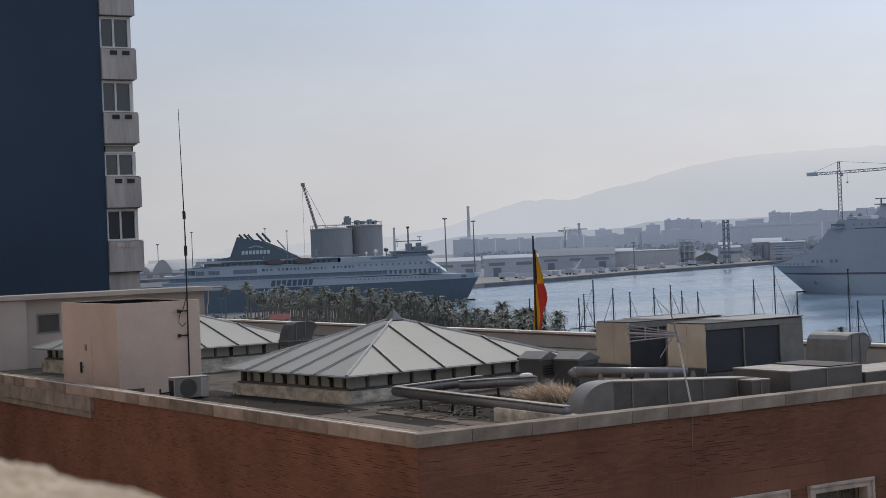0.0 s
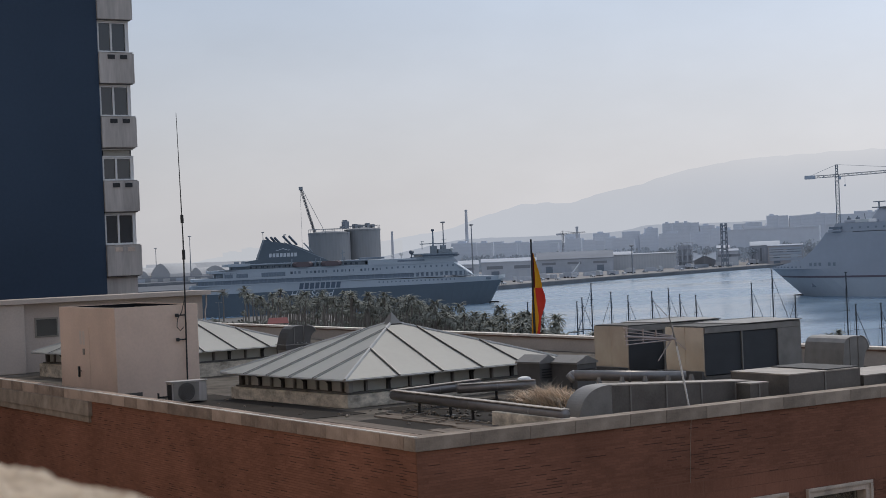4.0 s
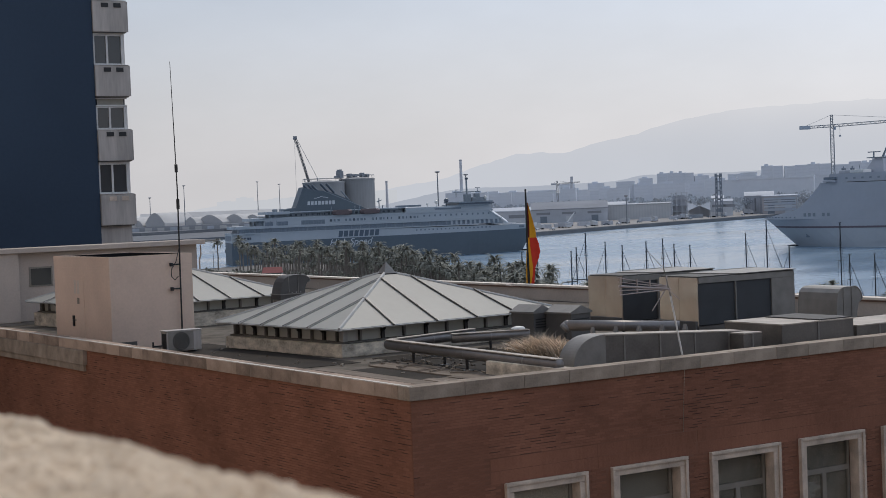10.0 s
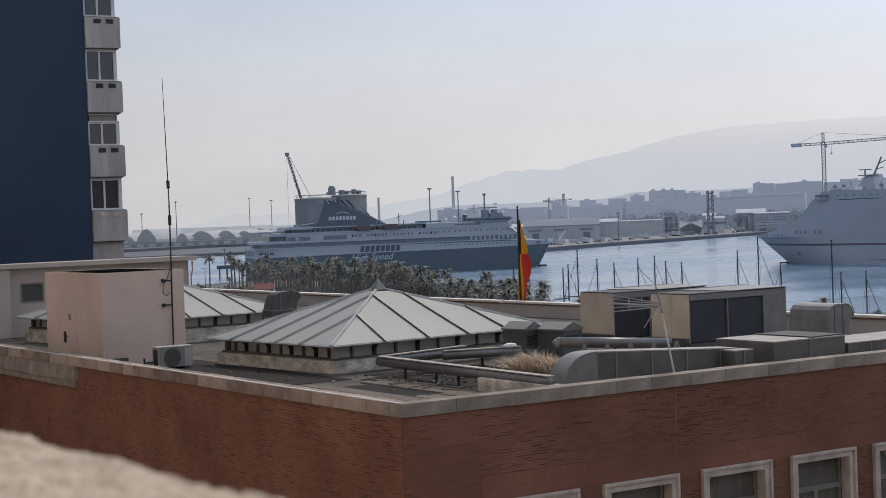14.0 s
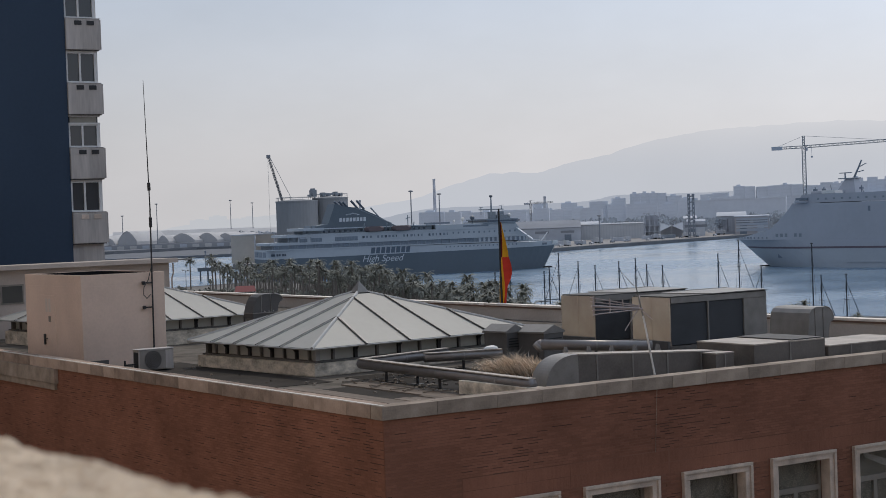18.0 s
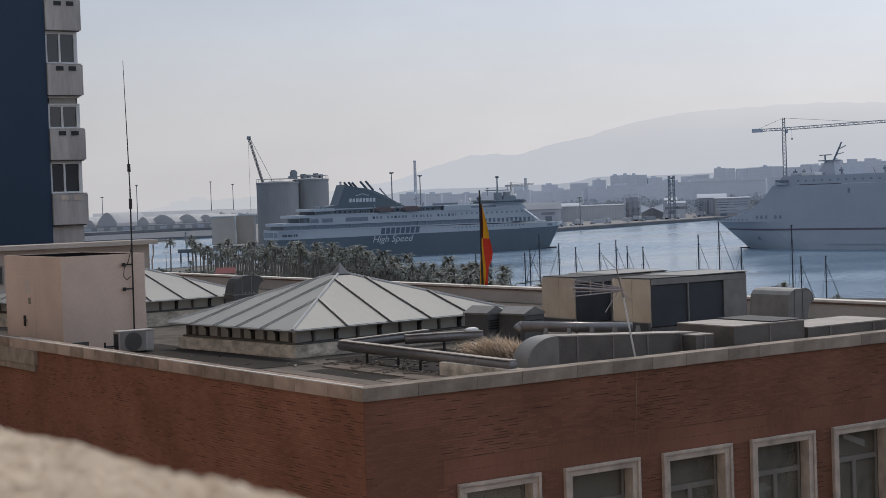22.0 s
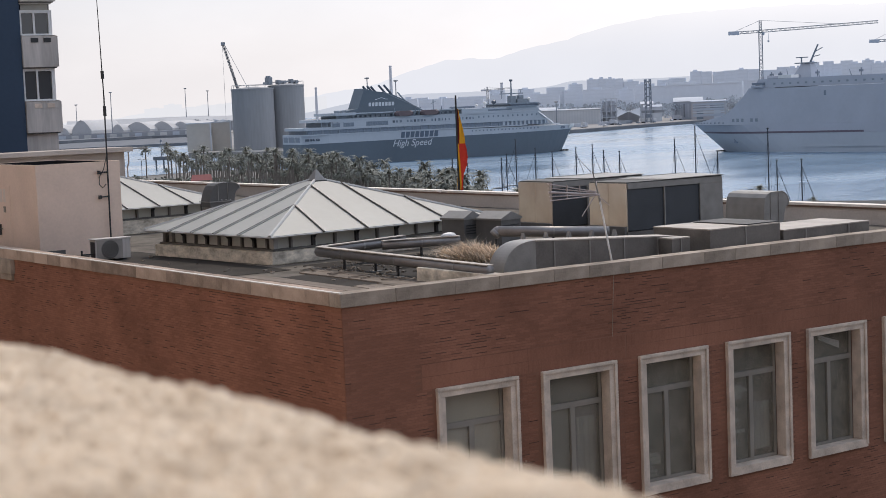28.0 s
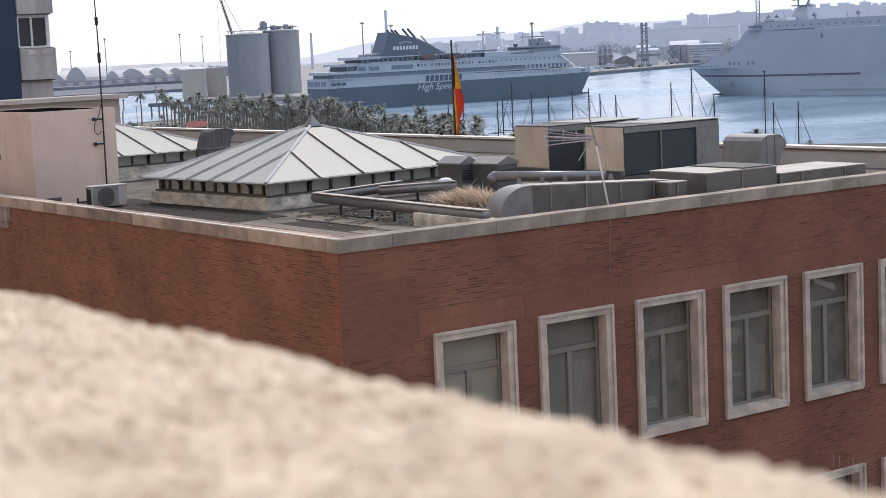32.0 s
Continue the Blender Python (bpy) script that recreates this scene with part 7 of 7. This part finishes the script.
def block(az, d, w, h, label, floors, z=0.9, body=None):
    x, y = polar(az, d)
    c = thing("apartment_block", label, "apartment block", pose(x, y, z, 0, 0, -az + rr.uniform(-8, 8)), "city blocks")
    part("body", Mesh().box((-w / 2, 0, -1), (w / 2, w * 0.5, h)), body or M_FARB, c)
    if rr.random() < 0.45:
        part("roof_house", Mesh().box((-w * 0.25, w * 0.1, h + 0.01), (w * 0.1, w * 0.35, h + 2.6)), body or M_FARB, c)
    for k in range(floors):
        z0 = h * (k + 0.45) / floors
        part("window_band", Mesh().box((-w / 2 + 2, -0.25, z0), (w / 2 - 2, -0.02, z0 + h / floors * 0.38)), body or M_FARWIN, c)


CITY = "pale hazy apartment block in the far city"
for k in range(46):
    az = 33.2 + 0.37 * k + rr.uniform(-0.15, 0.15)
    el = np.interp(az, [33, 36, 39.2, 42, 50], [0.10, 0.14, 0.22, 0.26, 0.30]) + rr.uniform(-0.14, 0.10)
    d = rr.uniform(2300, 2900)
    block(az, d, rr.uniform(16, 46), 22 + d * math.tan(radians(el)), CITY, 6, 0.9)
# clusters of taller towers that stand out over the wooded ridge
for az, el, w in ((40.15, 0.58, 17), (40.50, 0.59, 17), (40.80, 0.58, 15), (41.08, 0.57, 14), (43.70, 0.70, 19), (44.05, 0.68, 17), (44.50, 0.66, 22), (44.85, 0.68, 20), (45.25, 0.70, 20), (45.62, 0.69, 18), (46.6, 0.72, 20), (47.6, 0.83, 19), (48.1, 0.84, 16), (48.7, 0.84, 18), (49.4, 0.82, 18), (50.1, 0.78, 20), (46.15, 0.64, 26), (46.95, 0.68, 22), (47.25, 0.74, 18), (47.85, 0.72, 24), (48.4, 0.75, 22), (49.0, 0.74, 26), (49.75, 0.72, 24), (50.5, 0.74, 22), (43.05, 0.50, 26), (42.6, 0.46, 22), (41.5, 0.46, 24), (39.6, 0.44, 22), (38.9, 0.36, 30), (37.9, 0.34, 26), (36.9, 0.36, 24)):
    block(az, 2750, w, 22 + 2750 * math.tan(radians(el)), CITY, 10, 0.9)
for az0, az1, el in ((42.1, 45.2, 0.26), (45.4, 47.5, 0.30)):
    (x0, y0), (x1, y1) = polar(az0, 2150), polar(az1, 2150)
    h = 21 + 2150 * math.tan(radians(el))
    c = thing("long_block", "long flat hazy building behind the quay", "building", pose((x0 + x1) / 2, (y0 + y1) / 2, 0.9, 0, 0, -(az0 + az1) / 2), "city blocks")
    w = math.hypot(x1 - x0, y1 - y0)
    part("body", Mesh().box((-w / 2, 0, 0), (w / 2, 20, h)), M_FARB, c)
    part("roof_edge", Mesh().box((-w / 2 - 0.5, -0.6, h + 0.01), (w / 2 + 0.5, 20.5, h + 1.2)), M_FARWIN, c)
    for k in range(int(w / 9)):
        part("bay", Mesh().box((-w / 2 + 2 + 9 * k, -0.3, 2), (-w / 2 + 7.5 + 9 * k, -0.02, h - 4)), M_FARB, c)
# these blocks share the coast's glow, which stands for haze
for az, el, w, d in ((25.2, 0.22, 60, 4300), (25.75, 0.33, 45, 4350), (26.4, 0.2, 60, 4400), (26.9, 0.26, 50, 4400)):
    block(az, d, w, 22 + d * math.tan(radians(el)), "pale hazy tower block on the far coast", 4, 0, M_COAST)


def tree(az, d, h, z=0.9):
    x, y = polar(az, d)
    c = thing("tree", "dark hazy tree among the quay buildings", "tree", pose(x, y, z, 0, 0, rr.uniform(0, 360)), "far trees")
    part("trunk", Mesh().tube((0, 0, 0), (0.2, 0, h * 0.5), 0.5, 0.3, 6).tube((0.2, 0, h * 0.45), (1.5, 0.5, h * 0.7), 0.25, 0.1, 5).tube((0.2, 0, h * 0.45), (-1.3, -0.4, h * 0.72), 0.25, 0.1, 5), M_FARTREE, c)
    m = Mesh()
    for _ in range(240):
        a, q, e = rr.uniform(0, 6.28), rr.random() ** 0.5, rr.uniform(-1, 1)
        p = Vector((math.cos(a) * q * h * 0.32, math.sin(a) * q * h * 0.32, h * (0.68 + 0.3 * e * (1 - 0.5 * q))))
        s = rr.uniform(0.3, 0.75)
        u = Vector((rr.gauss(0, 1), rr.gauss(0, 1), rr.gauss(0, 1))).normalized() * s
        v = u.orthogonal().normalized() * s
        m.poly([p - u, p - v, p + u, p + v])
    part("crown", m, M_FARTREE, c)


for az, d, h in ((39.95, 1350, 17), (40.25, 1360, 18), (40.6, 1380, 20), (40.9, 1360, 16), (39.2, 1380, 14), (42.4, 1350, 13), (43.0, 1340, 14), (37.4, 1350, 13), (36.2, 1340, 12), (34.5, 1330, 13), (41.5, 1400, 16), (44.2, 1380, 15), (44.9, 1390, 14), (35.2, 1360, 12)):
    tree(az, d, h)
for k in range(8):
    tree(26.40 + 0.17 * k + rr.uniform(-0.04, 0.04), 1640, rr.uniform(11.5, 15), 3.2)
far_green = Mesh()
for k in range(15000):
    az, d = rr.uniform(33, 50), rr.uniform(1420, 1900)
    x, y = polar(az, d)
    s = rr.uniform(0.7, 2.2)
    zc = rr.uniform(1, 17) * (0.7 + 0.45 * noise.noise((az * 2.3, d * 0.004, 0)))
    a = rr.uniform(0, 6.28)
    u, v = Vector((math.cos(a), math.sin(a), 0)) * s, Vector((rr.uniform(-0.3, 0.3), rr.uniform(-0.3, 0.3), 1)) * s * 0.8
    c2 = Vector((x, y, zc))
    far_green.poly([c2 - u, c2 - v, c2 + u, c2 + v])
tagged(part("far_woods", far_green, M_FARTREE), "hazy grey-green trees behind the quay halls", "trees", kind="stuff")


def tower_crane(az, d, top, jib, left, right, label):
    x, y = polar(az, d)
    c = thing("tower_crane", label, "tower crane", pose(x, y, 0.9, 0, 0, -az))
    part("mast", Mesh().truss((0, 0, 0), (0, 0, jib), 2.2, 0.28, 24), M_CRANE, c)
    part("apex", Mesh().truss((0, 0, jib), (0, 0, top), 1.4, 0.25, 4), M_CRANE, c)
    part("counter_jib", Mesh().truss((0, 0, jib), (-left, 0, jib - 0.4), 1.4, 0.2, 6), M_CRANE, c)
    part("counterweight", Mesh().bbox((-left - 0.5, -1.2, jib - 1.6), (-left + 6.5, 1.2, jib + 0.8), 0.2), M_FARD, c)
    part("jib", Mesh().truss((0, 0, jib), (right, 0, jib + right * 0.035), 1.5, 0.2, 26), M_CRANE, c)
    part("tie_bar", Mesh().tube((0, 0, top), (right * 0.7, 0, jib + right * 0.03), 0.1, 0.1, 4).tube((0, 0, top), (-left + 2, 0, jib), 0.1, 0.1, 4), M_CRANE, c)
    part("cab", Mesh().bbox((0.8, -1, jib - 2.6), (2.6, 1, jib - 0.6), 0.2), M_FARD, c)
    part("hook_rope", Mesh().tube((5, 0, jib), (5, 0, jib - 6), 0.1, 0.1, 4).bbox((4.4, -0.5, jib - 7.2), (5.6, 0.5, jib - 6), 0.1), M_FARD, c)


tower_crane(45.88, 1100, 65.9, 58.8, 20.0, 74.0, "grey lattice tower crane beyond the moored ferry")
tower_crane(50.6, 1200, 62.0, 52.0, 24.0, 60.0, "second grey lattice tower crane")
tower_crane(36.55, 2200, 40.0, 36.0, 8, 30, "small far tower crane in the haze")


def gantry(az, d, h):
    x, y = polar(az, d)
    c = thing("gantry_tower", "dark twin-legged loading tower on the quay", "loading tower", pose(x, y, 0.9, 0, 0, -az))
    for s in (-1, 1):
        part("leg", Mesh().truss((1.9 * s, 0, 0), (1.6 * s, 0, h), 1.3, 0.35, 9), M_GANTRY, c)
    part("head", Mesh().bbox((-2.7, -2, h), (-0.6, 2, h + 2.4), 0.2).bbox((0.6, -2, h), (2.7, 2, h + 2.4), 0.2).box((-0.6, -1, h), (0.6, 1, h + 1.0)), M_GANTRY, c)
    for k in range(4):
        part("brace", Mesh().box((-1.7, -0.3, h * (0.2 + 0.22 * k)), (1.7, 0.3, h * (0.2 + 0.22 * k) + 0.8)), M_GANTRY, c)


gantry(42.05, 1240, 30.0)


def truck(az, d, ln, label, mat):
    x, y = polar(az, d)
    c = thing("lorry", label, "lorry", pose(x, y, 0.9, 0, 0, -az + rr.choice((-64, -62, 20))), "parked vehicles on the quay")
    part("box_body", Mesh().bbox((-ln / 2, -1.25, 1.0), (ln / 2 - 2.4, 1.25, 3.8), 0.08), mat, c)
    part("cab", Mesh().bbox((ln / 2 - 2.2, -1.2, 0.7), (ln / 2, 1.2, 3.2), 0.2), M_FARW, c)
    part("windscreen", Mesh().box((ln / 2 - 0.05, -1.0, 1.9), (ln / 2 + 0.03, 1.0, 2.8)), M_FARD, c)
    for wx in (-ln / 2 + 1.2, -ln / 2 + 2.6, ln / 2 - 1.2):
        for s in (-1, 1):
            part("wheel", Mesh().tube((wx, 1.0 * s, 0.5), (wx, 1.28 * s, 0.5), 0.5, 0.5, 10), M_RUBBER, c)


for k in range(9):
    az = 34.6 + 1.05 * k
    dq = np.interp(az, [33.8, 38.4, 43.6], [913, 1068, 1282])
    truck(az + rr.uniform(-0.1, 0.1), dq + rr.uniform(25, 75), rr.choice((5, 6, 8, 12)), "parked lorry on the far quay", rr.choice((M_FARG, M_FARD, M_SHIPDK2, M_FARRIB)))
for az, d in ((36.85, 1110),):
    x, y = polar(az, d)
    c = thing("mobile_crane", "small yellow-grey mobile crane on the quay", "crane", pose(x, y, 0.9, 0, 0, 20))
    part("chassis", Mesh().bbox((-5, -1.5, 0.6), (5, 1.5, 2.6), 0.2), M_FARD, c)
    for wx in (-3.8, -1.4, 1.4, 3.8):
        for sd in (-1, 1):
            part("wheel", Mesh().tube((wx, 1.1 * sd, 0.58), (wx, 1.48 * sd, 0.58), 0.58, 0.58, 10), M_RUBBER, c)
    part("jib", Mesh().tube((0, 0, 2.6), (9, 0, 9), 0.5, 0.3, 6), M_FARW, c)


def parked_car(az, d, mat, label):
    x, y = polar(az, d)
    c = thing("parked_car", label, "car", pose(x, y, 0.9, 0, 0, -az + rr.choice((-63, -60, 25, 118))), "parked vehicles on the quay")
    side = [(-2.1, 0.35), (2.1, 0.35), (2.15, 0.85), (1.2, 0.98), (0.7, 1.45), (-1.2, 1.48), (-2.0, 1.0)]
    part("body", Mesh().prism([(p[0], -0.85, p[1]) for p in side], (0, 0, 0), (0, 1.7, 0)), mat, c)
    part("side_window", Mesh().prism([(-1.3, -0.86, 1.0), (0.85, -0.86, 1.0), (0.55, -0.86, 1.36), (-1.1, -0.86, 1.38)], (0, -0.03, 0), (0, -0.004, 0)), M_SHIPDK, c)
    for wx in (-1.3, 1.35):
        for sd in (-1, 1):
            part("wheel", Mesh().tube((wx, 0.7 * sd, 0.32), (wx, 0.88 * sd, 0.32), 0.32, 0.32, 10), M_RUBBER, c)


for k in range(15):
    az = 34.5 + 0.6 * k + rr.uniform(-0.1, 0.1)
    dq = np.interp(az, [33.8, 38.4, 43.6], [913, 1068, 1282])
    mat, word = rr.choice(((M_FARRIB, "pale"), (M_FARD, "grey"), (M_SHIPDK2, "dark"), (M_SHIPDK2, "dark")))
    parked_car(az, dq + rr.uniform(12, 40), mat, word + " parked car on the far quay")
for k in range(9):
    az = 35.2 + 0.75 * k + rr.uniform(-0.15, 0.15)
    dq = np.interp(az, [33.8, 38.4, 43.6], [913, 1068, 1282]) + rr.uniform(55, 80)
    x, y = polar(az, dq)
    c = thing("shipping_container", "dull grey shipping container on the far quay", "container", pose(x, y, 0.9, 0, 0, -az + rr.choice((28, -62))), "quay containers")
    part("box", Mesh().bbox((-6.1, -1.2, 0), (6.1, 1.2, 2.6), 0.03), rr.choice((M_FARD, M_FARG, M_SHIPDK2)), c)
    for j in range(14):
        part("rib", Mesh().box((-5.9 + 0.88 * j, -1.26, 0.15), (-5.6 + 0.88 * j, -1.203, 2.45)), M_FARD, c)
    part("door_bar", Mesh().box((6.103, -0.6, 0.2), (6.15, -0.5, 2.4)).box((6.103, 0.5, 0.2), (6.15, 0.6, 2.4)), M_FARD, c)


# ---- bricks, laid proud of their joints ----
def lay_bricks():
    bl, bh, jt = 0.245, 0.0465, 0.0095
    pitch_x, pitch_z = bl + 0.0022, bh + jt
    near_f = Mesh().box((0, 0, 0), (bl, 0.02, bh)).data("brick", M_BRICK)
    near_l = Mesh().box((0, 0, 0), (0.02, bl, bh)).data("brick", M_BRICK)
    r2 = random.Random(77)
    rest_f, rest_l, dark_f, dark_l, upright = Mesh(), Mesh(), Mesh(), Mesh(), Mesh()
    singles = 0
    courses = int((18.235 - 9.0) / pitch_z)
    heads = [(w - 0.305, w + W_W + 0.305) for w in WINDOWS_X]
    for c in range(courses):
        z = 18.235 - (c + 1) * pitch_z
        off = (0.5 if c % 2 else 0.0) * pitch_x
        # front wall
        x = BX + off - (pitch_x if off else 0)
        dark = 0
        while x < 34.5:
            a, b2 = max(x, BX), x + bl
            hit_w = any(a < w + W_W + 0.005 and b2 > w - 0.005 and (W_Z - 0.06 < z < W_Z + W_H or 8.39 < z < 8.45 + W_H) for w in WINDOWS_X)
            head = 16.40 < z < 16.92 and any(a < q1 and b2 > q0 for q0, q1 in heads)
            if not hit_w and not head and b2 - a > 0.06:
                q = r2.uniform(0, 0.004)
                if dark == 0 and r2.random() < 0.035 + 0.34 * max(0.0, noise.noise((a * 0.45, z * 1.1, 3.0)) + 0.12):
                    dark = 1
                if singles < 150 and BX < a < 17.6 and 16.2 < z < 17.6 and b2 - a > 0.23:
                    ob = part("brick", near_f, None, wall_front)
                    ob.location = (a, BY - q - 0.002, z)
                    singles += 1
                else:
                    if dark:
                        dark_f.box((a, BY - 0.0048, z - jt - 0.004), (b2 + jt, BY + 0.0135, z + 0.005))
                        dark -= 1
                    rest_f.box((a, BY - q, z), (b2, BY + 0.014, z + bh))
            x += pitch_x
        # side wall
        y = BY - off + 0.02
        if z > 12.5:
            dark = 0
            while y < 56.0:
                a, b2 = max(y, BY + 0.02), y + bl
                if b2 - a > 0.06:
                    q = r2.uniform(0, 0.004)
                    if dark == 0 and r2.random() < 0.05 + (0.55 - 0.022 * min(a - BY, 20.0)) * max(0.0, noise.noise((a * 0.3, z * 1.1, 9.0)) + 0.15):
                        dark = 1
                    if 150 <= singles < 300 and c > 8 and BY < a < 29.0 and b2 - a > 0.23 and 16.0 < z < 17.6:
                        ob = part("brick", near_l, None, wall_left)
                        ob.location = (BX - q - 0.002, a, z)
                        singles += 1
                    else:
                        if dark:
                            dark_l.box((BX - 0.0048, a, z - jt - 0.004), (BX + 0.0135, b2 + jt, z + 0.005))
                            dark -= 1
                        rest_l.box((BX - q, a, z), (BX + 0.014, b2, z + bh))
                y += pitch_x
    # upright courses over the window heads
    for q0, q1 in heads:
        for row in range(2):
            x = q0
            while x < q1 - 0.03:
                q = r2.uniform(0, 0.003)
                upright.box((x, BY - q, 16.43 + 0.252 * row), (x + bh, BY + 0.014, 16.43 + 0.252 * row + 0.24))
                x += bh + 0.001
    part("brickwork", rest_f, M_BRICK_J, wall_front, kind="stuff")
    part("upright_course", upright, M_BRICK_UP, wall_front, kind="stuff")
    part("brickwork", rest_l, M_BRICK_J, wall_left, kind="stuff")
    part("open_joint_shadows", dark_f, M_JOINT_SHADOW, wall_front, kind="stuff")
    part("open_joint_shadows", dark_l, M_JOINT_SHADOW, wall_left, kind="stuff")


lay_bricks()
rs = random.Random(13)
for k in range(4):
    x, z = 29.55 + 0.23 * k + rs.uniform(-0.06, 0.06), 11.95 - 0.08 * k + rs.uniform(-0.1, 0.1)
    part("lime_streak", Mesh().box((x, BY - 0.009, z - rs.uniform(0.2, 0.5)), (x + rs.uniform(0.012, 0.03), BY - 0.005, z)), M_CAP, wall_front, "pale lime streak")


# ---- what moves: the ferry under way, the cloth of the flag ----
FERRY_ROWS = [  # seconds, x, y of midships, heading (clockwise from +y)
    (0.0, 329.4, 616.2, 114.8), (4.0, 340.3, 611.7, 112.0), (8.0, 351.2, 607.2, 109.3), (12.0, 362.1, 602.8, 106.9), (16.0, 373.0, 598.3, 104.7),
    (20.0, 383.9, 593.9, 102.7), (24.0, 394.9, 589.4, 101.0), (28.0, 405.8, 584.9, 99.4), (32.0, 416.8, 580.4, 98.1)]


def motions():
    walk(FERRY, [(t, pose(x, y, -1.5, 0, 0, 90 - h)) for t, x, y, h in FERRY_ROWS])
    for ob, zc in FOLDS:
        x, y, z = ob.location
        rows = []
        for k in range(33):
            amp = 4 + 9 * (4.0 - zc) / 3.5
            a = amp * (math.sin(k * 0.9 - zc * 1.1) + 0.6 * math.sin(k * 1.73 + zc * 0.8)) * 0.7
            slack = np.interp(k, [0, 2, 5, 8, 10, 15, 17, 21, 23, 25, 28, 29, 30, 32], [12, 0, 15, 10, 12, 15, 38, 38, 14, 30, 34, 10, 40, 46])
            rows.append((float(k), pose(x, y, z, 0, 0, a - slack)))
        walk(ob, rows)


motions()
